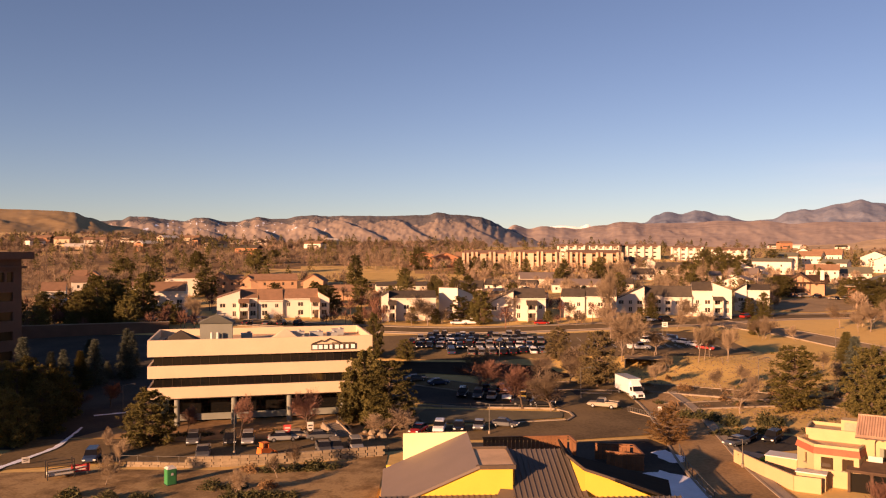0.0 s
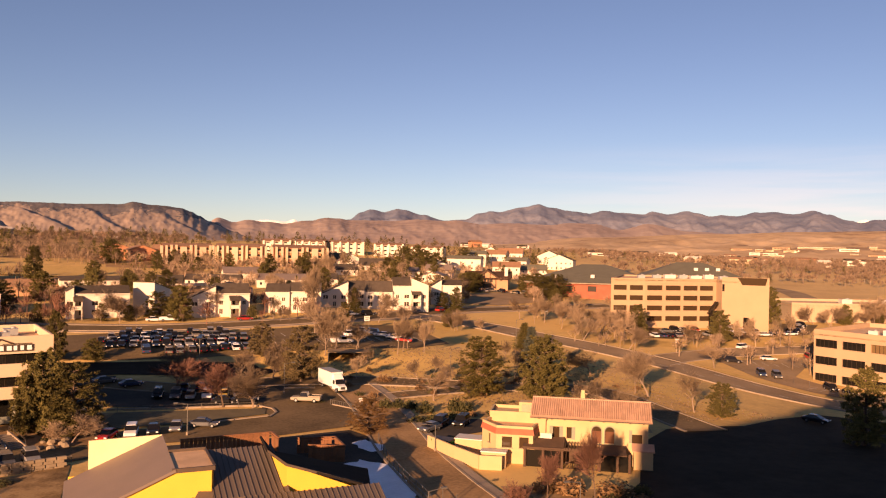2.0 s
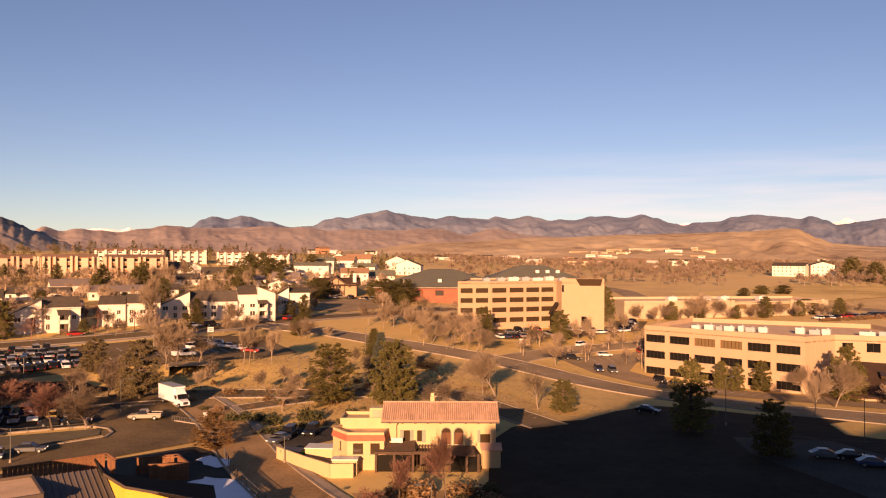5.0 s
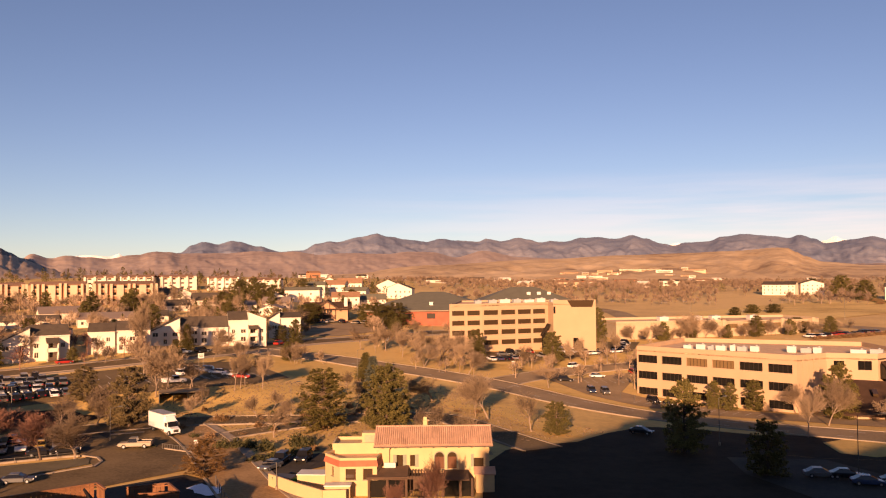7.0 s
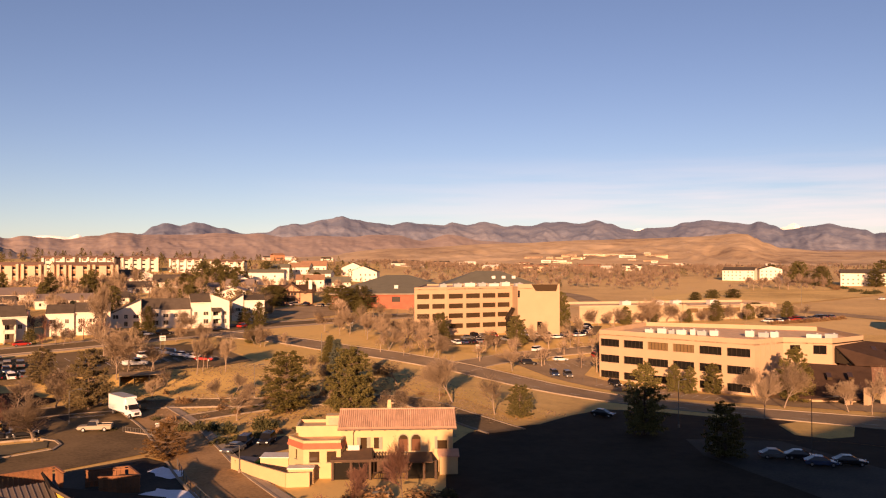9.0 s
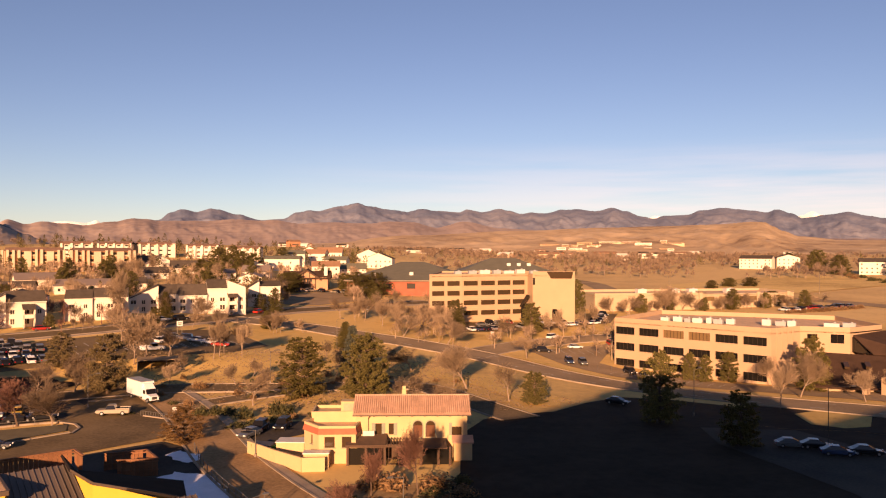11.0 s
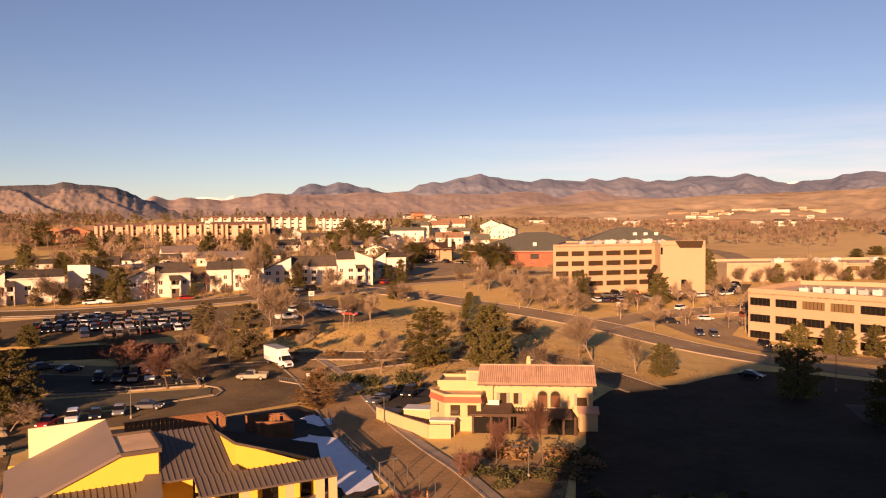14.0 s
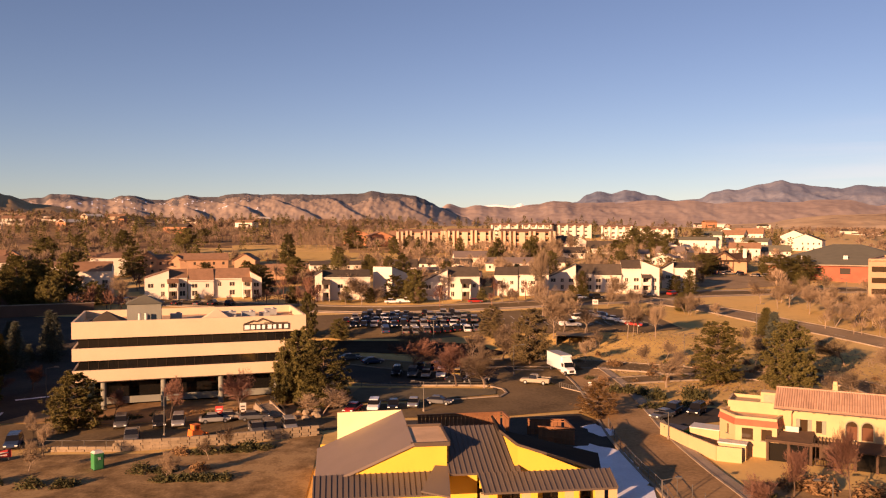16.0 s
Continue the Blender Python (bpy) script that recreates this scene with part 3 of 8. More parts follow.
def strip(line, o0, o1, up, s=None, thick=0.0):
    """A band along a line between two offsets; thick gives it upright sides."""
    s = s or Shape()
    a, b = offset_line(line, o0), offset_line(line, o1)
    n = max(1, int(abs(o1 - o0) / 3.0))
    for i in range(len(line) - 1):
        for k in range(n):
            q = []
            for L, j, u in ((a, i, k / n), (a, i, (k + 1) / n), (a, i + 1, (k + 1) / n), (a, i + 1, k / n)):
                p = L[j].lerp(b[j], u)
                q.append((p.x, p.y, ground_z(p.x, p.y) + up))
            s.poly(*q)
        if thick:
            for L in (a, b):
                p, q = L[i], L[i + 1]
                zp, zq = ground_z(p.x, p.y) + up, ground_z(q.x, q.y) + up
                s.poly((p.x, p.y, zp - thick), (q.x, q.y, zq - thick), (q.x, q.y, zq), (p.x, p.y, zp))
    return s


def road(name, pts, width, label, kerb=True, walk_off=None, dashes=(), material=ASPHALT_SHADED, up=0.16):
    line = smooth_line(pts)
    solid(name, strip(line, -width / 2, width / 2, up), material, label, "road", kind="structure")
    if kerb:
        for sgn in (-1, 1):
            solid("kerb", strip(line, sgn * (width / 2), sgn * (width / 2 + 0.35), up + 0.13, thick=0.3), CONCRETE, "pale concrete kerb along the road", "kerb", kind="structure")
    for off in walk_off or ():
        solid("pavement", strip(line, off - 0.8, off + 0.8, up + 0.06, thick=0.2), CONCRETE, "pale concrete footpath beside the road", "pavement", kind="structure")
    for off in dashes:
        s = Shape()
        for i in range(0, len(line) - 1, 4):
            strip(line[i:i + 2], off - 0.12, off + 0.12, up + 0.05, s)
        solid("lane_marking", s, PAINT_WHITE, "worn white dashed lane marking", "road marking", kind="structure")
    return line


BOULEVARD = [(152, 40), (157, 66), (153, 88), (147, 112), (139, 136), (135, 154), (131, 178), (122, 202), (114, 218), (104, 240), (86, 257)]
HOUSE_STREET = [(190, 296), (145, 285.5), (112, 275.5), (86, 259.5), (72, 251), (52, 243), (30, 238), (9, 234.5), (-6, 235), (-30, 240), (-70, 252), (-120, 262)]
road("road_boulevard", BOULEVARD, 13.0, "wide worn asphalt boulevard between dry verges", dashes=(-3.2, 3.2), material=ASPHALT_OLD)
road("road_house_street", HOUSE_STREET, 9.0, "worn asphalt street in front of the townhouses", walk_off=(6.4, -6.4), material=ASPHALT_MID)
road("road_cross", [(128, 180), (144, 188), (168, 193.5), (196, 191), (240, 178)], 9.0, "asphalt side road between grass verges", material=ASPHALT_OLD)
road("road_lane", [(-6, 176), (11, 167), (24, 170.5), (40, 168.5), (53, 164), (66, 157.5), (80, 152), (89, 148.5), (92, 142), (91.5, 130), (90, 111)], 7.5, "narrow asphalt lane behind the restaurant", material=ASPHALT_MID)
road("road_aisle", [(42.5, 150.5), (52, 152.4), (62, 153.6), (70, 153)], 5.0, "short asphalt aisle between planted banks", material=ASPHALT_MID)
road("road_drive", [(41.5, 164), (41.5, 148), (39.6, 130), (37.2, 112), (36.2, 96), (35.8, 82), (33, 62), (26, 30)], 8.2, "cracked asphalt driveway beside the restaurant", walk_off=(-5.1,), material=DRIVE)
road("road_highway", [(372, 430), (363, 394), (352, 365), (332, 335), (314, 308), (318, 282), (340, 254), (352, 228), (352, 204), (347, 178), (337, 150), (318, 112)], 13.0, "grey highway curving over the plain", kerb=False, material=ASPHALT_OLD)

drape("car_park_front", [(-64, 108), (-44.6, 113.2), (-33.9, 112.2), (-15.5, 116), (-4, 121), (-6, 127), (-16.5, 128), (-40, 125.5), (-50, 127), (-64, 126)], ASPHALT_MID, "worn asphalt car park in front of the office", "car park")
drape("car_park_lower", [(21, 168), (38.5, 166), (37.6, 140), (33, 129.5), (20, 126), (-1, 126.2), (-3, 136), (11, 137.8), (21.5, 141)], ASPHALT_MID, "dark asphalt lower car park", "car park")
drape("car_park_rear", [(-12, 158), (3.4, 152), (22, 151), (30, 167), (12, 165), (-4, 174), (-4, 183), (-40, 176)], ASPHALT_SHADED, "asphalt car park coloured darker to deepen the office's shade", "car park")
drape("car_park_upper", [(-18, 196), (-2.4, 195), (12.3, 194.5), (30, 196), (50, 194), (67, 197), (80, 205.5), (79, 220), (74, 233.5), (56, 232.5), (21.8, 226), (-4.5, 227), (-18, 224)], ASPHALT_MID, "asphalt car park packed with cars", "car park")
drape("car_park_office", [(156, 238), (150, 216), (168, 212), (196, 213), (214, 212), (236, 230), (224, 238), (205, 218), (190, 226), (165, 234)], ASPHALT_MID, "asphalt car park of the tan office", "car park")
drape("car_park_side", [(152, 184), (148, 164), (149, 147), (155, 128), (162, 112), (166, 92), (170, 72), (184, 80), (176, 104), (168, 128), (161, 150), (161, 164), (188, 184)], ASPHALT_OLD, "asphalt car park beside the sand-coloured office", "car park")
drape("car_park_lodge", [(112, 300), (134, 293), (160, 306), (176, 322), (186, 350), (166, 346), (148, 338), (128, 322)], ASPHALT_OLD, "asphalt car park in front of the lodge", "car park")
drape("car_park_shaded", [(96, 54), (104, 80), (112, 90), (124, 80), (116, 52), (104, 30), (80, 30)], ASPHALT_SHADED, "asphalt car park coloured darker to deepen the tower's shade", "car park")
drape("car_park_restaurant", [(43.6, 131), (56, 129), (57, 121), (46, 118), (42.6, 121)], ASPHALT_SHADED, "small asphalt car park behind the restaurant", "car park")
drape("turf_island", [(-3, 137.5), (10, 139), (21, 142), (22, 146.8), (-3.2, 149.6), (-5, 143)], TURF, "thin green-grey turf island between car parks", "lawn", up=0.2)
drape("lawn_bank", [(-2, 186), (24, 184), (40, 178), (60, 172), (72, 164), (84, 158), (100, 160), (108, 172), (100, 188), (76, 194), (62, 196), (40, 195), (14, 191), (0, 191)], LAWN, "golden dry lawn on the bank", "lawn", up=0.08)
# cut to the sunlit notch; the dark sheets cover the rest of the verge
drape("lawn_roadside", [(139, 90), (145.8, 90), (147.6, 80), (138, 75), (133, 76.5), (131.5, 82)], LAWN, "golden dry lawn along the boulevard", "lawn", up=0.09)
drape("lawn_median", [(104, 116), (112, 126), (114, 150), (108, 166), (100, 158), (104, 142), (100, 122)], LAWN, "golden dry lawn beside the boulevard", "lawn", up=0.09)
drape("lawn_verge", [(155.5, 112), (150, 134), (146, 150), (145, 168), (140.5, 178), (142, 158), (146.6, 138)], LAWN, "golden dry grass verge", "lawn", up=0.09)
drape("lawn_strip", [(134, 206), (140, 203), (160, 200), (204, 203), (228, 214), (212, 210), (170, 209), (149, 212), (140, 236), (133, 244)], LAWN, "golden dry lawn under street trees", "lawn", up=0.09)
drape("lawn_far_field", [(300, 260), (380, 330), (520, 350), (560, 290), (520, 250), (400, 246)], FIELD, "broad golden dry field", "lawn", up=0.3, step=14)
drape("lawn_corner", [(80, 222), (82, 206), (104, 194), (113, 200), (106, 216), (96, 236), (84, 246), (76, 236)], LAWN, "golden lawn at the road corner", "lawn", up=0.09)
drape("lawn_house_field", [(-80, 400), (-20, 380), (14, 384), (10, 430), (-40, 440), (-90, 436)], LAWN, "golden open field behind the houses", "lawn", up=0.5, step=8)
drape("bed_or_shade_sheet", [(43, 92), (50, 88.5), (57, 86), (51, 77), (45, 69), (39, 60), (37.6, 62), (40.6, 78)], DIRT, "brown soil bed round the restaurant garden", "planting bed", up=0.07)
drape("bed_or_shade_sheet", [(44, 134), (62, 134), (78, 132), (86, 124), (80, 112), (66, 118), (58, 122), (58, 130)], DIRT, "bare dirt slope behind the restaurant", "planting bed", up=0.07)
drape("dirt_yard", [(-66, 74), (-66, 107), (-44, 109.5), (-30, 109), (-14, 114), (-8, 118), (-8, 70), (-30, 60)], DIRT, "bare dirt yard with patchy grass", "yard", up=0.07)
drape("dirt_yard", [(26, 60), (30, 78), (10, 80), (-6, 78), (-6, 60)], DIRT, "bare dirt yard in front of the shop", "yard", up=0.06)
drape("dirt_verge", [(-60, 127.5), (-50, 127.6), (-40, 126.2), (-16.5, 128.6), (-4, 128), (-4, 136), (-3.2, 150), (-14, 152), (-50, 140), (-58, 138)], BRUSH, "mulched bed along the office front", "planting bed", up=0.08)
drape("car_park_conifers", [(-120, 120), (-64, 120), (-58, 128), (-54, 136), (-57, 165), (-60, 190), (-72, 221.5), (-125, 221.5), (-130, 190)], ASPHALT_SHADED, "asphalt yard coloured darker to deepen the shade among conifers", "car park", up=0.1)
# dark sheets laid where the tower's shade falls, to deepen it
drape("bed_or_shade_sheet", [(26, 10), (36, 52), (40.5, 60), (46.5, 69), (52, 77), (58, 85.5), (61, 88), (68, 98), (76, 108), (84, 114), (88, 115), (100, 113.5), (112, 118), (125, 121), (132.5, 115), (137, 104), (136, 99), (126, 98), (121, 91), (124, 82), (132, 74), (136, 60), (130, 16)], SHADE_SOIL, "near-black ground sheet that deepens the tower's shade", "planting bed", up=0.05)
drape("bed_or_shade_sheet", [(121, 91), (124, 82), (132, 74), (133, 76.5), (131.5, 82), (139, 90), (145.8, 90), (145, 94), (142, 101), (136, 99.5), (126, 98.5)], SHADE_SOIL, "near-black strip that deepens the shade along the boulevard", "planting bed", up=0.06)
drape("bed_or_shade_sheet", [(146.6, 86), (149, 76), (148, 60), (136, 60), (132, 74), (130, 80), (136, 80)], SHADE_SOIL, "near-black strip that deepens the shade along the boulevard", "planting bed", up=0.07)
# dark sheet over the shaded ground behind the shop
drape("service_yard", [(4, 100), (4, 124.5), (20, 125), (32.4, 127), (35.4, 118), (32, 106), (31.4, 92), (30.2, 81.5), (22, 81.5)], ASPHALT_SHADED, "service yard coloured darker to deepen the shade behind the shop", "yard", up=0.1)
# dark sheet that deepens the office's shade on this bank
drape("bed_or_shade_sheet", [(-16, 180), (-4, 184.5), (10, 181), (24, 177), (30, 181), (24, 190), (4, 193.5), (-18, 194)], SHADE_SOIL, "near-black sheet that deepens the office's shade on the bank", "planting bed", up=0.13)
drape("snow_patch", ragged([(26.6, 107), (29.6, 108.4), (32.6, 104), (31.9, 95), (30.6, 84), (26, 82.6), (26.6, 90), (25.6, 99)], 0.4, 3), SNOW, "old flat snow lying beside the drive", "snow", up=0.22)
drape("snow_patch", ragged([(30.6, 118), (33, 120), (34.4, 116), (33.6, 112.4), (32, 112), (31, 114)], 0.4, 3), SNOW, "old flat snow lying in the shade", "snow", up=0.2)
drape("snow_patch", ragged([(-62, 143), (-56.6, 146), (-52.5, 144.6), (-56.6, 145.2), (-61.5, 142.2)], 0.15, 3), SNOW, "thin line of old snow along a kerb", "snow", up=0.2)
drape("snow_patch", ragged([(-60.4, 107), (-59.3, 112.5), (-57.7, 121), (-59.8, 134), (-60.3, 134), (-58.5, 121), (-60.3, 112.5), (-61.6, 107)], 0.15, 3), SNOW, "thin line of old snow along a kerb", "snow", up=0.22)

# ---------------------------------------------------------------- walls with openings
def wall(s, p, q, z0, z1, holes=(), depth=0.25):
    """The outer face from p to q (the outside on its right), cut by holes (u0, u1, z0, z1) with reveals that go inwards."""
    p, q = Vector(p), Vector(q)
    d = (q - p).normalized()
    inn = Vector((-d.y, d.x))
    L = (q - p).length

    def at(u, z, k=0.0):
        w = p + d * u + inn * k
        return (w.x, w.y, z)
    us = sorted({0.0, L, *(h[0] for h in holes), *(h[1] for h in holes)})
    zs = sorted({z0, z1, *(h[2] for h in holes), *(h[3] for h in holes)})
    for a, b in zip(us, us[1:]):
        for c, e in zip(zs, zs[1:]):
            if not any(h[0] <= (a + b) / 2 <= h[1] and h[2] <= (c + e) / 2 <= h[3] for h in holes):
                s.poly(at(a, c), at(b, c), at(b, e), at(a, e))
    for a, b, c, e in holes:
        s.poly(at(a, c), at(a, c, depth), at(a, e, depth), at(a, e))
        s.poly(at(b, c, depth), at(b, c), at(b, e), at(b, e, depth))
        s.poly(at(a, c), at(b, c), at(b, c, depth), at(a, c, depth))
        s.poly(at(a, e, depth), at(b, e, depth), at(b, e), at(a, e))
    return at


def panes(parent, at, holes, material, depth=0.2, name="window", bars=0, bar_mat=None):
    """A pane, with its own thickness, set in each opening; bars: uprights across it."""
    for a, b, c, e in holes:
        s = Shape()
        s.hexa([at(a, c, depth), at(b, c, depth), at(b, c, depth + 0.06), at(a, c, depth + 0.06), at(a, e, depth), at(b, e, depth), at(b, e, depth + 0.06), at(a, e, depth + 0.06)])
        w = part(name, s, material, parent)
        if bars:
            for k in range(1, bars):
                u = a + (b - a) * k / bars
                f = Shape().hexa([at(u - .05, c, depth - .05), at(u + .05, c, depth - .05), at(u + .05, c, depth + .02), at(u - .05, c, depth + .02), at(u - .05, e, depth - .05), at(u + .05, e, depth - .05), at(u + .05, e, depth + .02), at(u - .05, e, depth + .02)])
                part("mullion", f, bar_mat or POLE_DARK, w)


def row(u0, n, w, gap, z0, z1):
    return [(u0 + i * (w + gap), u0 + i * (w + gap) + w, z0, z1) for i in range(n)]


def flat_roof(parent, outline, z, rim=0.6, thick=0.3, rim_mat=TAN_PRECAST, roof_mat=ROOF_GRAVEL):
    part("roof", Shape().prism(outline, z - rim - 0.3, z - rim), roof_mat, parent)
    s = Shape()
    n = len(outline)
    c = Vector((sum(p[0] for p in outline) / n, sum(p[1] for p in outline) / n))
    inner = []
    for i in range(n):
        a, b, d = Vector(outline[i - 1]), Vector(outline[i]), Vector(outline[(i + 1) % n])
        e0, e1 = (b - a).normalized(), (d - b).normalized()
        bis = Vector((-e0.y, e0.x)) + Vector((-e1.y, e1.x))
        bis = bis.normalized() * thick / max(0.3, bis.normalized().dot(Vector((-e0.y, e0.x))))
        inner.append(tuple(b + bis))
    for i in range(n):
        j = (i + 1) % n
        s.poly((*outline[i], z), (*outline[j], z), (*inner[j], z), (*inner[i], z))
        s.poly((*inner[i], z), (*inner[j], z), (*inner[j], z - rim), (*inner[i], z - rim))
    part("parapet", s, rim_mat, parent)


def hvac(x, y, z, w, d, h, turn=0.0, material=UNIT_WHITE, label="white sheet-metal air handler on a flat roof"):
    t = thing("rooftop_unit", pose(x, y, z, 0, 0, turn), label, "rooftop unit", group="rooftop units")
    part("casing", Shape().box(-w / 2, w / 2, -d / 2, d / 2, 0.15, h).box(-w / 2 + .1, w / 2 - .1, -d / 2 + .1, d / 2 - .1, 0, 0.15), material, t)
    part("cap", Shape().box(-w / 2 - .05, w / 2 + .05, -d / 2 - .05, d / 2 + .05, h, h + 0.08), UNIT_GREY, t)
    part("fan_hood", Shape().tube((w * 0.2, 0, h + .08), (w * 0.2, 0, h + 0.35), min(w, d) * 0.22, min(w, d) * 0.22, 10), UNIT_GREY, t)
    return t


# ---------------------------------------------------------------- the three-storey office with ribbon windows
def banded_office():
    rz = math.degrees(math.atan2(8.9, 36.5))
    o = thing("office_building", pose(-49, 133.5, 0, 0, 0, rz), "three-storey cream office with dark ribbon windows over a recessed ground floor", "office building")
    L, D = 37.6, 19.4
    bands = ((12.05, 14.8), (8.45, 10.5), (5.0, 6.9))
    for z0, z1 in bands:
        s = Shape()
        out = [(0, 0), (L, 0), (L, D), (0, D)]
        for (p, q) in zip(out, out[1:] + out[:1]):
            wall(s, p, q, z0, z1)
        inner = [(0.35, 0.35), (L - 0.35, 0.35), (L - 0.35, D - 0.35), (0.35, D - 0.35)]
        for i in range(4):
            j = (i + 1) % 4
            s.poly((*out[i], z1), (*out[j], z1), (*inner[j], z1), (*inner[i], z1))
            s.poly((*inner[i], z0), (*inner[j], z0), (*out[j], z0), (*out[i], z0))
            s.poly((*inner[i], z1), (*inner[j], z1), (*inner[j], z0), (*inner[i], z0))
        part("spandrel_band", s, CREAM_PRECAST, o, "smooth cream precast band")
    part("roof", Shape().box(0.35, L - 0.35, 0.35, D - 0.35, 13.2, 13.5), ROOF_GRAVEL, o, "brown gravel flat roof")
    for z0, z1 in ((10.5, 12.05), (6.9, 8.45)):
        g = part("ribbon_window", Shape().box(0.9, L - 0.9, 0.9, D - 0.9, z0 - .5, z1 + .5), GLASS_DARK, o)
        for i in range(1, 24):
            part("mullion", Shape().box(0.9 + i * 1.5 - .04, 0.9 + i * 1.5 + .04, 0.86, 0.93, z0 - .3, z1 + .3), MULLION, g)
    part("ground_floor_glass", Shape().box(3, L - 3, 4.2, D - 3, -0.3, 5.2), GLASS_DARK, o)
    part("low_wall", Shape().box(1.6, L - 3, 3.2, 3.5, 0.6, 1.7), GREY_PANEL, o, "grey concrete balustrade band")
    part("soffit", Shape().box(0.4, L - .4, 0.4, D - .4, 4.8, 5.0), FASCIA, o)
    for u in (4.6, 13.9, 23.2, 32.5):
        part("column", Shape().tube((u, 1.2, -0.4), (u, 1.2, 4.9), 0.45, 0.45, 14), GREY_PANEL, o, "round grey concrete column")
    ph = part("penthouse", Shape().box(8.2, 13.6, 3.0, 8.2, 13.5, 17.2), GREY_PANEL, o, "grey-green plant room")
    a = (10.9, 5.6, 18.6)
    s = Shape()
    c = [(7.9, 2.7, 17.2), (13.9, 2.7, 17.2), (13.9, 8.5, 17.2), (7.9, 8.5, 17.2)]
    for i in range(4):
        s.poly(c[i], c[(i + 1) % 4], a)
    part("pyramid_roof", s.poly(*c[::-1]), SHINGLE_GREEN, ph)
    for x0, x1, y0, y1, zt, m in ((1.2, 8.0, 5.5, 13, 15.6, SHINGLE_DARK), (19.5, 26.0, 2.2, 8.0, 15.9, CREAM_PRECAST)):
        s = Shape()
        c = [(x0, y0, 13.5), (x1, y0, 13.5), (x1, y1, 13.5), (x0, y1, 13.5)]
        for i in range(4):
            s.poly(c[i], c[(i + 1) % 4], ((x0 + x1) / 2, (y0 + y1) / 2, zt))
        part("roof_hip", s, m, o)
    part("vent", Shape().tube((10.2, 2.2, 13.4), (10.2, 2.2, 15.7), .25, .25, 8), UNIT_WHITE, o)
    part("vent", Shape().tube((11.2, 2.2, 13.4), (11.2, 2.2, 15.7), .25, .25, 8), UNIT_WHITE, o)
    # the sign: a dark board with a roof-shaped mark and a row of pale bars
    sg = part("sign_board", Shape().box(26.9, 34.7, -0.12, -0.003, 12.42, 13.5), SIGN_DARK, o, "dark brown sign board with pale lettering bars")
    for i, w in enumerate((0.95, 0.75, 0.7, 0.55, 0.75, 0.55, 0.55, 0.75)):
        x = 27.1 + i * 0.94 + (0.12 if i else 0)
        part("sign_bar", Shape().box(x, x + w * .9, -0.16, -0.118, 12.6, 13.32), SIGN_WHITE, sg)
    part("sign_bar", Shape().box(30.4, 34.5, -0.05, -0.003, 13.55, 13.68), SIGN_DARK, sg)
    r = Shape()
    for x0, z0, x1, z1 in ((27.0, 13.5, 28.6, 14.05), (28.6, 14.05, 29.2, 13.9), (29.2, 13.9, 30.1, 14.4), (30.1, 14.4, 32.0, 13.6)):
        r.hexa([(x0, -.16, z0 - .12), (x1, -.16, z1 - .12), (x1, -.11, z1 - .12), (x0, -.11, z0 - .12), (x0, -.16, z0 + .12), (x1, -.16, z1 + .12), (x1, -.11, z1 + .12), (x0, -.11, z0 + .12)])
    part("sign_roof_mark", r, SIGN_DARK, sg)
    m = o.matrix_basis
    for u, v, w, h in ((28.5, 9, 2.4, 1.2), (31.5, 10, 1.8, 0.9), (25, 12, 3, 1.0), (16, 11, 2, 1.0), (33, 14, 2.2, 1.1)):
        p = m @ Vector((u, v, 13.5))
        hvac(p.x, p.y, 13.5, w, 1.6, h, rz, UNIT_GREY, "grey rooftop unit on the brown gravel roof")


banded_office()


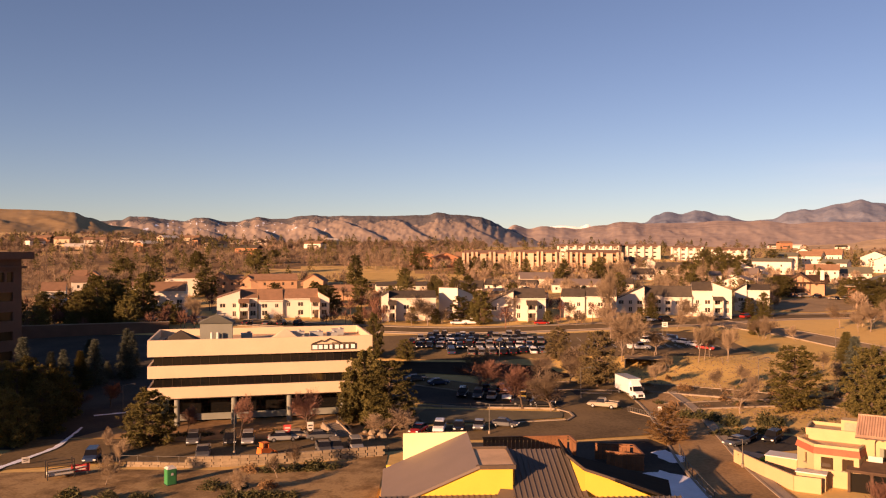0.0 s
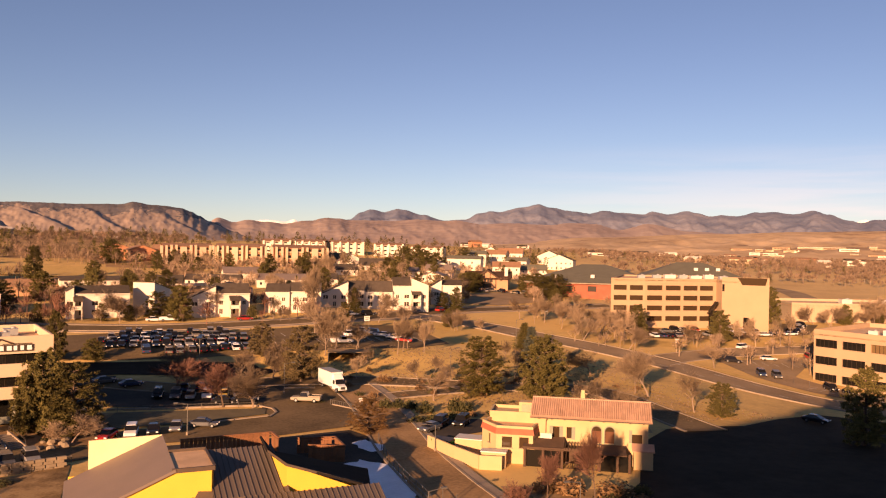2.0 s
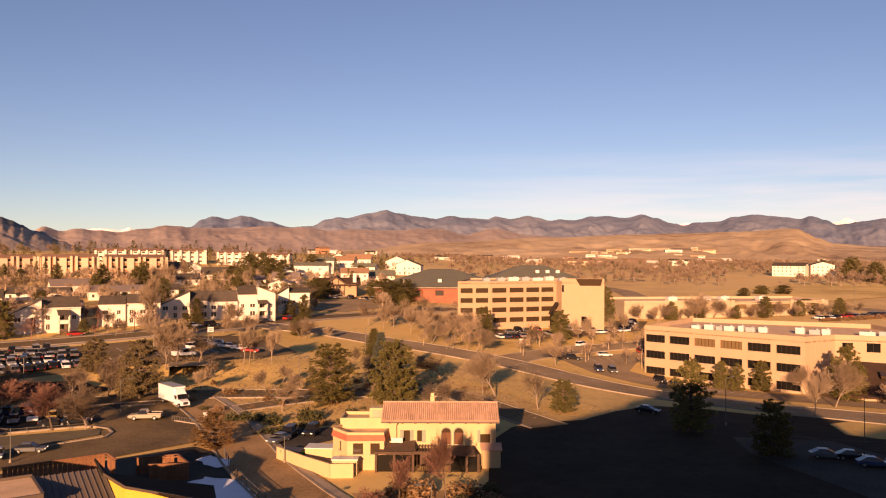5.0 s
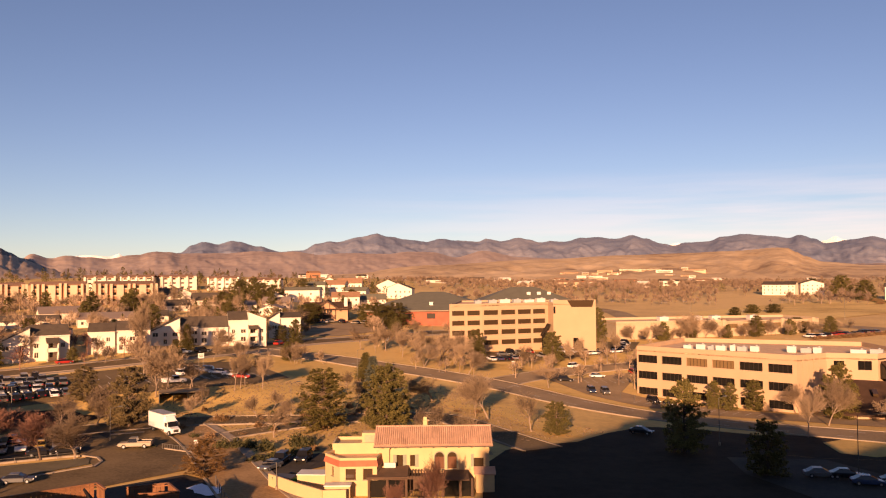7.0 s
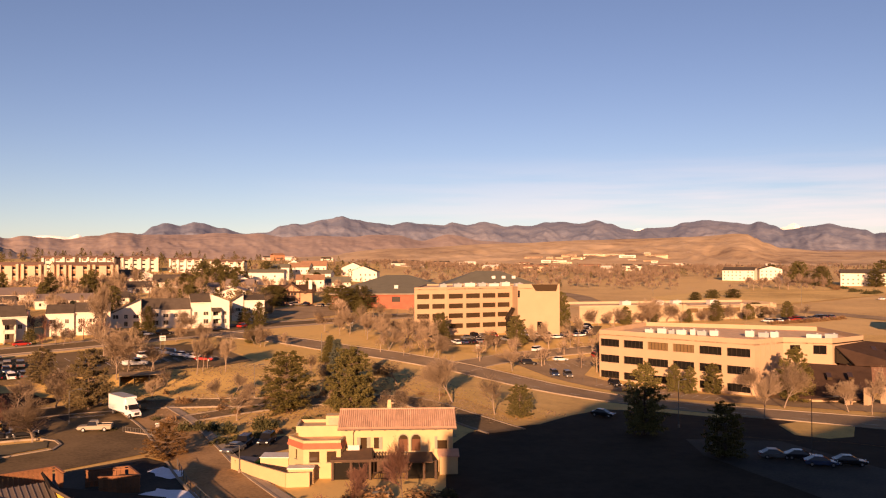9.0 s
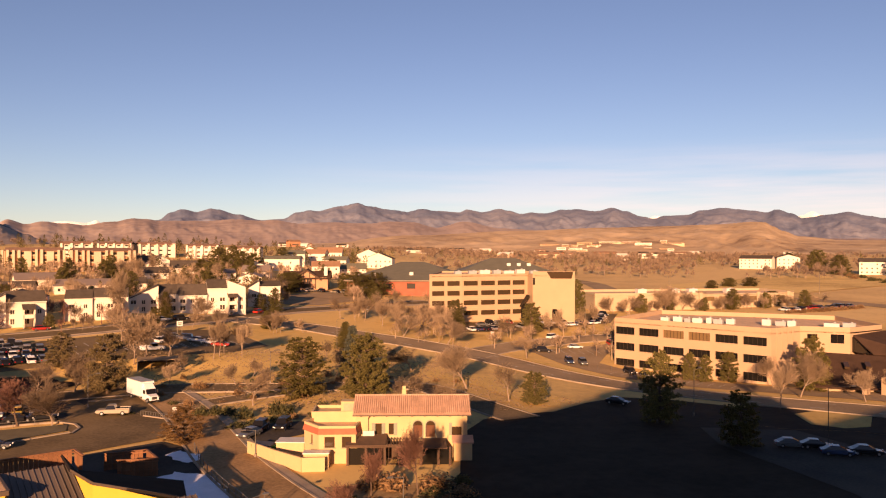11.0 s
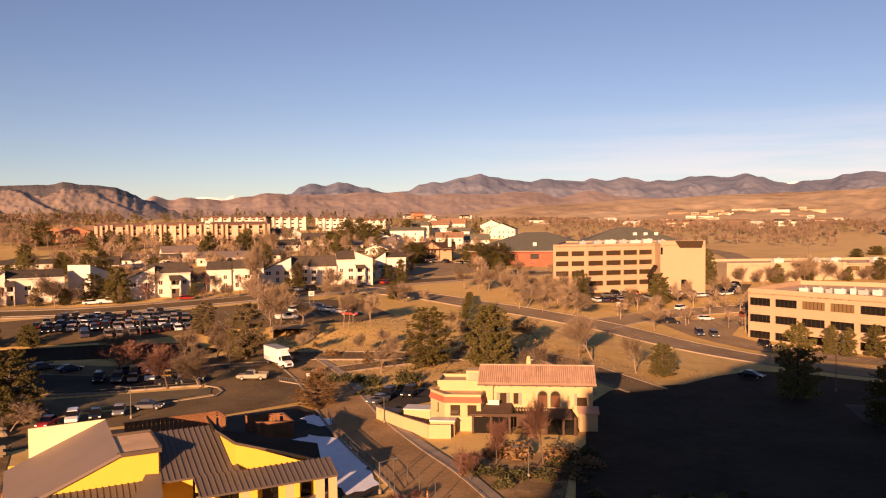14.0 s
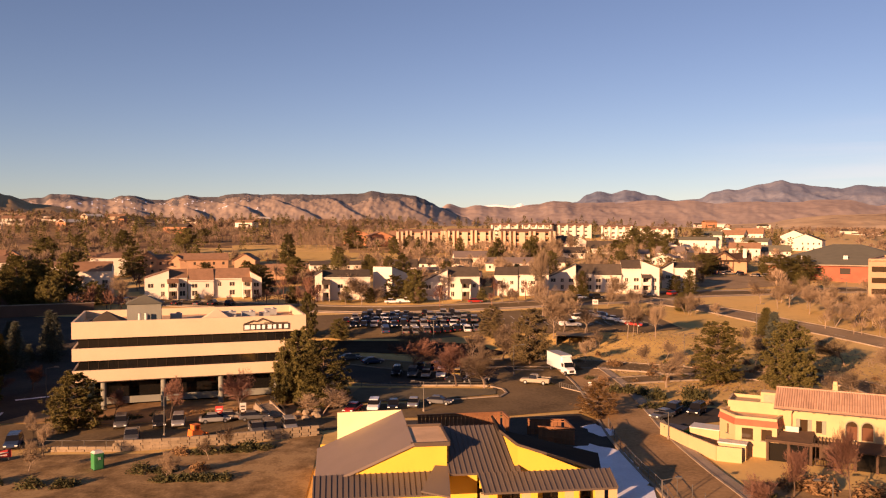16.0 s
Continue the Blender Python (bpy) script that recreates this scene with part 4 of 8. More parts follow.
# ---------------------------------------------------------------- offices across the boulevard
def tan_office():
    o = thing("office_building", pose(0, 0, 0), "four-storey tan precast office with a blank stair tower", "office building")
    z0, z1 = 1.4, 20.4
    out = [(153.2, 240.3), (164.4, 236.5), (190.9, 231.8), (189.4, 227.0), (201.2, 217.4), (213, 233), (208, 262), (179, 272)]
    s = Shape()
    floors = [(5.6, 7.3), (9.25, 10.95), (12.75, 14.45), (16.25, 17.95)]
    for i, (p, q) in enumerate(zip(out, out[1:] + out[:1])):
        holes = []
        if i == 0:
            holes = [(a, b, c, e) for c, e in floors for a, b in ((1.0, 5.5), (6.6, 11.2))]
        if i == 1:
            holes = [(a, b, c, e) for c, e in floors for a, b in ((0.9, 6.6), (7.8, 13.5), (14.5, 19.9), (20.7, 25.8))]
        at = wall(s, p, q, z0, z1 + (0.9 if i == 3 else 0), holes, 0.45)
        panes(o, at, holes, GLASS_BRONZE, 0.38, bars=5 if i == 1 else 4, bar_mat=MULLION)
        for a, b, c, e in holes:
            part("window_sill", Shape().hexa([at(a - .1, c - .16, -.08), at(b + .1, c - .16, -.08), at(b + .1, c - .16, .02), at(a - .1, c - .16, .02), at(a - .1, c - .02, -.08), at(b + .1, c - .02, -.08), at(b + .1, c - .02, .02), at(a - .1, c - .02, .02)]), TAN_PRECAST, o)
        if i == 1:
            for z in (8.3, 11.85, 15.35, 19.0):
                part("panel_joint", Shape().hexa([at(0, z, -.012), at(26.9, z, -.012), at(26.9, z, .02), at(0, z, .02), at(0, z + .07, -.012), at(26.9, z + .07, -.012), at(26.9, z + .07, .02), at(0, z + .07, .02)]), CREAM_METAL, o)
        if i == 3:
            part("sloped_glazing", Shape().hexa([at(6.6, 18.7, -.05), at(14.0, 18.7, -.05), at(14.0, 18.7, .05), at(6.6, 18.7, .05), at(5.0, 21.2, -.05), at(14.6, 21.2, -.05), at(14.6, 21.2, .05), at(5.0, 21.2, .05)]), GLASS_BRONZE, o, "dark sloping skylight at the tower head")
            part("entrance_glass", Shape().hexa([at(7.0, 3.0, -.05), at(11.4, 3.0, -.05), at(11.4, 3.0, .05), at(7.0, 3.0, .05), at(7.1, 7.6, -.05), at(8.6, 7.6, -.05), at(8.6, 7.6, .05), at(7.1, 7.6, .05)]), GLASS_DARK, o, "dark triangular entrance glazing")
            part("stair_slit", Shape().hexa([at(0.1, 16.4, -.05), at(0.8, 16.4, -.05), at(0.8, 16.4, .05), at(0.1, 16.4, .05), at(0.1, 18.9, -.05), at(0.8, 18.9, -.05), at(0.8, 18.9, .05), at(0.1, 18.9, .05)]), GLASS_DARK, o)
    part("wall", s, TAN_PRECAST, o)
    part("lobby_canopy", Shape().slab([(185.6, 229.4, 8.4), (188.2, 227.4, 12.6), (190.2, 231.6, 12.6), (187.4, 232.2, 8.4)], .25), MULLION, o, "dark sloping glass canopy beside the tower")
    part("lobby_glass", Shape().box(187.0, 190.2, 230.2, 230.8, 1.4, 9.4), GLASS_DARK, o)
    flat_roof(o, out, z1)
    for x, y, w, d, h in ((178, 249, 3, 2, 1.3), (183, 248, 4, 2, 1.5), (188, 247, 3, 2, 1.4), (172, 250, 2.5, 2, 1.2), (193, 246, 4, 2, 1.2), (198, 245, 3.4, 2, 1.6), (203, 243, 3, 2, 1.1)):
        hvac(x, y, z1 - 0.6, w, d, h, -17, UNIT_WHITE if w > 3.2 else UNIT_GREY, "sheet-metal unit on the office roof")


def sand_office():
    o = thing("office_building", pose(0, 0, 0), "three-storey sand-coloured office with dark ribbon windows", "office building")
    z0, z1 = -5.0, 10.5
    out = [(164.4, 161.5), (174.2, 119.0), (185.3, 118.5), (192.0, 109.5), (206.5, 109.5), (222, 131), (196, 172.5)]
    s = Shape()
    floors = [(-2.75, -0.75), (1.6, 3.65), (6.0, 8.05)]
    for i, (p, q) in enumerate(zip(out, out[1:] + out[:1])):
        holes = []
        if i == 0:
            holes = [h for a, b in floors for h in row(0.35, 6, 5.9, 1.35, a, b)]
        if i == 2:
            holes = [(1.6, 3.9, 6.9, 8.6), (6.9, 9.9, 6.5, 8.7)]
        if i == 6:
            holes = [h for a, b in floors for h in row(3, 4, 5.0, 2.0, a, b)]
        at = wall(s, p, q, z0, z1, holes, 0.45)
        blinds = [h for h in holes if i == 0 and h[2] > 5 and 14 < h[0] < 28]
        panes(o, at, [h for h in holes if h not in blinds], GLASS_DARK, 0.36, bars=5 if i == 0 else 2, bar_mat=MULLION)
        panes(o, at, blinds, GLASS_TAN, 0.36, bars=6, bar_mat=MULLION)
        if i == 0:
            for a, b, c, e in holes:
                part("window_sill", Shape().hexa([at(a - .05, c - .14, -.07), at(b + .05, c - .14, -.07), at(b + .05, c - .14, .02), at(a - .05, c - .14, .02), at(a - .05, c - .02, -.07), at(b + .05, c - .02, -.07), at(b + .05, c - .02, .02), at(a - .05, c - .02, .02)]), SAND_PRECAST, o)
        if i == 1:
            for u in (2.0, 4.0, 6.0, 8.0):
                part("wall_flute", Shape().hexa([at(u, z0, -.1), at(u + .5, z0, -.1), at(u + .5, z0, .02), at(u, z0, .02), at(u, z1, -.1), at(u + .5, z1, -.1), at(u + .5, z1, .02), at(u, z1, .02)]), SAND_PRECAST, o)
    part("wall", s, SAND_PRECAST, o)
    flat_roof(o, out, z1, rim=1.2, rim_mat=SAND_PRECAST)
    units = ((176.6, 154, 2.2, .9), (178.4, 151, 2.4, 1.2), (179.6, 148.6, 1.6, .8), (181, 146.4, 2.6, 1.0), (182.6, 143.8, 1.4, 1.2), (183.6, 141.6, 2.4, .9), (185.4, 139, 2.2, 1.1), (190.6, 131.6, 2.2, 1.3), (192.4, 128.6, 2.6, .9), (193.6, 126.2, 2.0, 1.2), (200, 119, 3.6, .8), (203, 116, 3.0, .9))
    for k, (x, y, w, h) in enumerate(units):
        hvac(x, y, z1 - 1.2, w, 1.4, h + .3, -66, UNIT_GREY if k % 3 == 2 else UNIT_WHITE, "small sheet-metal unit on the flat roof")
    # the low annexe: two brown roofs one above the other, with tilted rooflights
    a = thing("annexe_building", pose(0, 0, 0), "low annexe with two brown sloping roofs and rooflights", "annexe")
    part("lower_roof", Shape().slab([(169.5, 105.5, -1.2), (177.5, 92.0, -.7), (192.0, 100.0, 4.5), (183.5, 112.6, 4.8)], .3), ROOF_UMBER, a, "long brown sloping roof")
    part("upper_roof", Shape().slab([(190.4, 103.0, 4.9), (193.0, 92.0, 5.4), (210.5, 99.0, 8.6), (207.5, 109.4, 9.0), (193.0, 109.4, 8.6)], .3), ROOF_UMBER, a, "brown sloping upper roof")
    part("gable_glass", Shape().hexa([(190.6, 104.2, 4.6), (192.6, 109.2, 4.6), (192.9, 109.1, 4.6), (190.9, 104.1, 4.6), (190.6, 104.2, 4.8), (192.6, 109.2, 8.2), (192.9, 109.1, 8.2), (190.9, 104.1, 4.8)]), GLASS_DARK, a)
    part("wall", Shape().prism([(172.5, 105), (179, 94), (191, 100.5), (184.5, 111)], -4.5, -1.3), SAND_PRECAST, a)
    part("upper_wall", Shape().prism([(192, 100), (194, 94), (209.5, 100), (206.5, 108.6), (193.5, 108.6)], -4.5, 5.0), BROWN_BRICK, a)
    for x, y, z in ((180.0, 108.1, 3.3), (180.6, 103.9, 2.6), (183.0, 100.2, 2.9), (198.5, 105.9, 7.3), (201.0, 104.0, 7.5)):
        part("rooflight", Shape().hexa([(x - 1.2, y - .3, z - .5), (x - .7, y - 1.2, z - .5), (x + 1.2, y + .3, z), (x + .7, y + 1.2, z), (x - 1.2, y - .3, z + .1), (x - .7, y - 1.2, z + .1), (x + 1.2, y + .3, z + .9), (x + .7, y + 1.2, z + .9)]), GLASS_BRONZE, a, "dark tilted rooflight with a pale rim")
    for x, y in ((173.6, 95.4), (175.4, 92.2), (179.0, 90.4)):
        part("pier", Shape().box(x - .7, x + .7, y - .5, y + .5, -4.5, 2.1), SAND_PRECAST, a, "square sand-coloured pier")
    # the next building along the road
    n = thing("office_building", pose(0, 0, 0), "low sand-coloured office with a porch and clipped dark windows", "office building")
    out = [(195.4, 95.0), (198.0, 77.0), (236, 78), (236, 98)]
    s = Shape()
    for i, (p, q) in enumerate(zip(out, out[1:] + out[:1])):
        holes = [(8.6, 11.6, 3.6, 6.0), (13.2, 16.2, 3.6, 6.0)] if i == 0 else []
        at = wall(s, p, q, -4, 9.6, holes, .4)
        panes(n, at, holes, GLASS_DARK, .34, bars=3, bar_mat=MULLION)
    part("wall", s, SAND_PRECAST, n)
    flat_roof(n, out, 9.6, rim_mat=SAND_PRECAST)
    part("porch_roof", Shape().prism([(186.0, 90.0), (188.0, 76.0), (197.6, 77.4), (195.0, 92.0)], 2.4, 3.2), SAND_PRECAST, n)
    for x, y in ((187.0, 88.4), (187.8, 82.6), (188.8, 77.2)):
        part("porch_post", Shape().box(x - .35, x + .35, y - .35, y + .35, -3, 2.4), SAND_PRECAST, n)
    g = thing("shop_building", pose(296.6, 146.0, 0, 0, 0, -62), "roadside shop with a green roof and a cream front", "shop")
    part("wall", Shape().box(2.0, 40, 5.0, 18, -1, 7.0), STUCCO_PALE, g)
    part("bay", Shape().box(4.0, 13.4, 1.0, 4.99, -1, 7.0), STUCCO_CREAM, g, "cream front bay under the eaves")
    part("bay_window", Shape().box(5.6, 9.0, .92, .996, 5.2, 6.4), GLASS_DARK, g)
    part("plinth_band", Shape().box(4.4, 13.0, .9, .994, .6, 2.0), OLIVE_BAND, g, "olive painted band")
    part("roof", Shape().hexa([(0, -2.4, 7.0), (41, -2.4, 7.0), (41, 20, 7.0), (0, 20, 7.0), (.7, -1.7, 9.7), (40.3, -1.7, 9.7), (40.3, 19.3, 9.7), (.7, 19.3, 9.7)]), SHINGLE_GREEN, g, "deep green mansard edge round a flat roof")
    part("roof_unit", Shape().box(2, 8, 6, 9, 9.7, 10.5), UNIT_WHITE, g)
    for u in (1.2, 13.9, 24.0):
        part("pier", Shape().box(u, u + 1.1, -1.6, -.5, -1, 7.0), RED_BRICK if u > 11 else STUCCO_CREAM, g)
    part("shop_window", Shape().box(15.4, 30.0, 4.9, 4.996, 0.2, 4.6), GLASS_DARK, g)


def long_shed():
    o = thing("warehouse", pose(0, 0, 0), "long low cream warehouse with ribbed walls and strip windows", "warehouse")
    z0, z1 = 2.0, 11.2
    out = [(234, 241), (275.6, 222.6), (322, 209), (330, 232), (246, 268)]
    s = Shape()
    for i, (p, q) in enumerate(zip(out, out[1:] + out[:1])):
        holes = row(3, 6, 5, 2.2, 7.6, 9.4) if i == 1 else []
        at = wall(s, p, q, z0, z1 - (0.6 if i == 1 else 0), holes, 0.4)
        panes(o, at, holes, GLASS_TAN, 0.35, bars=4)
        if i == 0:
            r = Shape()
            for k in range(44):
                u = 0.5 + k
                r.hexa([at(u, z0, -.12), at(u + .35, z0, -.12), at(u + .35, z0, .02), at(u, z0, .02), at(u, z1, -.12), at(u + .35, z1, -.12), at(u + .35, z1, .02), at(u, z1, .02)])
            part("wall_rib", r, CREAM_METAL, o)
        if i == 1:
            for u in (0.2, 14.6, 29, 44.5):
                part("pier", Shape().hexa([at(u, z0, -.5), at(u + 1.6, z0, -.5), at(u + 1.6, z0, .02), at(u, z0, .02), at(u, z1, -.5), at(u + 1.6, z1, -.5), at(u + 1.6, z1, .02), at(u, z1, .02)]), CREAM_METAL, o)
    part("wall", s, CREAM_METAL, o)
    flat_roof(o, out, z1 - 0.6, rim=0.4, rim_mat=CREAM_METAL)
    for x, y in ((262, 242), (276, 236), (284, 233), (300, 226)):
        hvac(x, y, z1 - 1.0, 4, 3, 2.0, -20)


def brick_hall():
    m = pose(171, 340, 0, 0, 0, math.degrees(math.atan2(283 - 340, 262 - 171)))
    o = thing("brick_hall", m, "large low red-brick hall under broad grey-green hipped roofs", "hall")
    L = 107.0
    s = Shape()
    holes = row(6, 9, 4.0, 7.0, 10.5, 13.0)
    at = wall(s, (0, 0), (L, 0), 5, 14.6, holes, 0.4)
    panes(o, at, holes, GLASS_HOME, 0.35)
    wall(s, (L, 0), (L, 62), 5, 14.6)
    wall(s, (0, 62), (0, 0), 5, 14.6)
    part("wall", s, RED_BRICK, o)
    for x0, x1, zt in ((-1.5, 62, 22.6), (44, L + 1.5, 24.6)):
        e = [(x0, -1.5, 14.4), (x1, -1.5, 14.4), (x1, 63, 14.4), (x0, 63, 14.4)]
        a, b = (x0 + 26, 31, zt), (x1 - 26, 31, zt)
        r = Shape().poly(e[0], e[1], b, a).poly(e[1], e[2], b).poly(e[2], e[3], a, b).poly(e[3], e[0], a).poly(*e[::-1])
        part("roof", r, SHINGLE_GREEN, o, "broad grey-green hipped roof")
    part("fascia", Shape().box(-1.6, L + 1.6, -1.62, -1.5, 14.0, 14.5), CONCRETE, o)
    for u, v, z in ((13, 7, 16.6), (30, 8, 17.0), (78, 20, 21.1), (83, 20, 21.1), (88, 20, 21.1)):
        part("roof_vent", Shape().box(u - .9, u + .9, v - .8, v + .8, z - .6, z + 1.1), UNIT_WHITE, o)


def brown_tower():
    o = thing("brick_tower", pose(-91.4, 174.8, 0, 0, 0, 62), "tall dark brown brick office with bands of windows", "office building")
    s = Shape()
    fl = [(2 + 4.2 * k, 3.9 + 4.2 * k) for k in range(6)]
    hl = [h for a, b in fl[:-1] for h in row(1.6, 6, 3.4, 1.4, a, b)] + row(1.6, 14, 1.5, 0.5, 22.9, 25.0)
    at = wall(s, (-31, 0), (0, 0), -0.5, 27.8, hl, 0.5)
    panes(o, at, hl, GLASS_BRONZE, 0.45)
    wall(s, (0, 0), (0, 13), -0.5, 27.8)
    wall(s, (-31, 13), (-31, 0), -0.5, 27.8)
    wall(s, (0, 13), (-31, 13), -0.5, 27.8)
    part("wall", s, BROWN_BRICK, o)
    part("cornice", Shape().box(-32.2, 1.8, -1.8, 14.2, 27.8, 29.4).box(-31.6, 0.8, -0.8, 13.6, 25.8, 26.3), BROWN_BRICK, o)


def parking_deck():
    o = thing("parking_deck", pose(-106, 217, 0, 0, 0, 19.5), "dark brick parking deck wall behind the spruces", "parking deck")
    part("wall", Shape().box(-24, 30, 0, 0.5, 3, 9.4).box(30, 30.5, 0, 14, 3, 9.2), BROWN_BRICK, o)
    part("deck", Shape().box(-24, 30, 0.5, 14, 8.0, 8.4), ASPHALT_SHADED, o)
    part("coping", Shape().box(-24.1, 30.6, -0.1, 0.6, 9.4, 9.6), CONCRETE, o)


def carport():
    # dark box standing in for the shaded drop below a raised car park
    o = thing("carport", pose(42.0, 186.5, 2.0, 0, 0, -14), "low dark box standing in for the shade below a raised lot", "carport")
    part("roof", Shape().box(-.1, 9.5, -.1, 6.1, 2.6, 2.72), ASPHALT_OLD, o)
    part("back_wall", Shape().box(0, 9.4, 5.8, 6.0, -.8, 2.6).box(0, .2, 0.2, 5.8, -.8, 2.6).box(9.2, 9.4, .2, 5.8, -.8, 2.6), FASCIA, o)
    for u in (0.1, 3.1, 6.2, 9.2):
        part("post", Shape().box(u - .08, u + .08, -.1, .06, -.8, 2.6), POLE_DARK, o)


parking_deck()
carport()
tan_office()
sand_office()
long_shed()
brick_hall()
brown_tower()


# ---------------------------------------------------------------- the tower with the balcony, behind the camera
def balcony_tower():
    o = thing("hotel_tower", pose(0, 0, 0), "tall plain tower whose balcony overlooks the town", "tower")
    part("wall", Shape().prism([(-30.5, -8.2), (-51, -30), (14.4, -44.8), (34.9, -22.9), (31.2, -17), (30, -7), (20.6, 3.4), (6.2, -0.1), (1.5, -3.8), (-8.2, -5.8), (-19, -9.3), (-26.2, -10.9)], -0.5, 35.4), SAND_PRECAST, o)
    part("wing", Shape().prism([(36.9, -16.4), (36.9, -42), (100, -42), (100, -14)], -0.5, 27.5), SAND_PRECAST, o)
    n = thing("neighbour_tower", pose(0, 0, 0), "plain office tower that shades the conifers", "tower")
    part("wall", Shape().prism([(-190, -1), (-160, 15), (-203, 55), (-231, 36)], -0.5, 42.0), BROWN_BRICK, n)
    part("wing", Shape().prism([(-203.2, 55.2), (-249, 98), (-266, 80), (-231.2, 36.2)][::-1], -0.5, 54.0), BROWN_BRICK, n)


balcony_tower()


# ---------------------------------------------------------------- the yellow shop with folded metal roofs
def yellow_shop():
    o = thing("yellow_shop", pose(24.95, 81.43, 0, 0, 0, 3.0), "yellow stucco shop under folded brown metal roofs", "shop")
    def seams(s, a, b, c, d, n, h=0.07):
        """Raised seams from the edge a-b down to the edge d-c."""
        a, b, c, d = (Vector(p) for p in (a, b, c, d))
        for i in range(n + 1):
            p, q = a.lerp(b, i / n), d.lerp(c, i / n)
            w = (b - a).normalized() * 0.045
            k = [p - w, p + w, q + w, q - w]
            s.hexa([tuple(v + Vector((0, 0, z))) for z in (-0.02, h) for v in k])
    # lower front roof and the folded middle roof
    part("front_roof", Shape().slab([(-14.2, 0, 3.0), (0, 0, 3.0), (0.25, 3.3, 4.05), (-14.2, 3.3, 4.05)], 0.22), METAL_BROWN, o, "brown standing-seam eave roof")
    part("middle_roof", Shape().slab([(-17.2, 3.3, 4.06), (-9.6, 3.3, 4.06), (-9.8, 12, 7.0), (-17.2, 12, 7.0)], 0.22), METAL_BROWN, o, "brown standing-seam sloping roof")
    s = Shape()
    seams(s, (-14.2, 3.3, 4.07), (0.2, 3.3, 4.07), (0, 0, 3.02), (-14.2, 0, 3.02), 24)
    seams(s, (-17.2, 12, 7.02), (-9.8, 12, 7.02), (-9.6, 3.3, 4.08), (-17.2, 3.3, 4.08), 13)
    part("roof_seam", s, METAL_BROWN, o)
    part("left_eave_roof", Shape().slab([(-31.5, 1.2, 2.7), (-17.6, 1.2, 2.7), (-17.4, 5.0, 3.95), (-31.5, 5.0, 3.95)], 0.2), METAL_BROWN, o)
    s = Shape()
    seams(s, (-31.4, 5.0, 3.97), (-17.4, 5.0, 3.97), (-17.6, 1.2, 2.72), (-31.4, 1.2, 2.72), 24)
    part("roof_seam", s, METAL_BROWN, o)
    # the left shed roof with its yellow gable
    part("shed_roof", Shape().slab([(-31.4, 4.7, 2.62), (-20.9, 4.7, 7.12), (-20.9, 20.5, 7.12), (-31.4, 20.5, 2.62)], 0.3), METAL_TAUPE, o, "broad taupe shed roof")
    part("gable_wall", Shape().prism([(-28.2, 5.0), (-17.3, 5.0), (-17.3, 5.3), (-28.2, 5.3)], 3.0, 3.1).hexa([(-28.4, 5, 3.7), (-21.2, 5, 3.7), (-21.2, 5.3, 3.7), (-28.4, 5.3, 3.7), (-28.38, 5, 3.71), (-21.2, 5, 6.82), (-21.2, 5.3, 6.82), (-28.38, 5.3, 3.71)]).box(-21.2, -17.3, 5, 5.3, 3.7, 6.82), STUCCO_YELLOW, o, "yellow stucco gable wall")
    part("flat_roof", Shape().box(-20.9, -17.1, 5.0, 12.2, 6.84, 7.0), ROOF_GRAVEL, o)
    part("flat_roof_rim", Shape().box(-21.2, -17.0, 4.75, 5.0, 6.7, 7.15).box(-17.15, -16.9, 5, 12.2, 6.7, 7.15).box(-21.0, -17, 12.2, 12.4, 6.7, 7.3), FASCIA, o)
    part("side_wall", Shape().box(-17.3, -17.1, 5.3, 12.2, 3.0, 6.8), STUCCO_YELLOW, o)
    part("upper_wall", Shape().hexa([(-28.9, 20.5, 2.9), (-20.9, 20.5, 2.9), (-20.9, 20.8, 2.9), (-28.9, 20.8, 2.9), (-28.9, 20.5, 7.0), (-20.9, 20.5, 7.12), (-20.9, 20.8, 7.12), (-28.9, 20.8, 7.0)]), STUCCO_PALE, o, "sunlit pale yellow wall above the roof")
    # the right-hand gable and the shed roof falling away behind it
    part("gable_wall", Shape().hexa([(-9.75, 4.2, 3.6), (-2.0, 4.2, 3.5), (-2.0, 4.6, 3.5), (-9.75, 4.6, 3.6), (-11.3, 4.85, 7.98), (-9.6, 4.75, 6.55), (-9.6, 5.1, 6.55), (-11.3, 5.2, 7.98)]), STUCCO_YELLOW, o, "yellow stucco gable wall")
    # black stands in for the shade on this slope
    part("shed_roof", Shape().slab([(-11.7, 4.5, 8.35), (-9.7, 4.4, 6.75), (-9.6, 12, 6.3), (-10.6, 14, 7.7)], 0.25).slab([(-9.7, 4.4, 6.75), (-0.6, 3.6, 3.75), (2.2, 13, 2.9), (-9.6, 12, 6.3)], 0.25), ROOF_SHADED, o, "shed roof coloured black for the side away from the sun")
    part("verge_board", Shape().hexa([(-11.75, 4.4, 8.1), (-9.7, 4.25, 6.5), (-9.7, 4.4, 6.5), (-11.75, 4.5, 8.1), (-11.75, 4.4, 8.4), (-9.7, 4.25, 6.8), (-9.7, 4.4, 6.8), (-11.75, 4.5, 8.4)]).hexa([(-9.7, 4.25, 6.5), (-1.2, 3.9, 3.75), (-1.2, 4.05, 3.75), (-9.7, 4.4, 6.5), (-9.7, 4.25, 6.8), (-1.2, 3.9, 3.95), (-1.2, 4.05, 3.95), (-9.7, 4.4, 6.8)]), FASCIA, o)
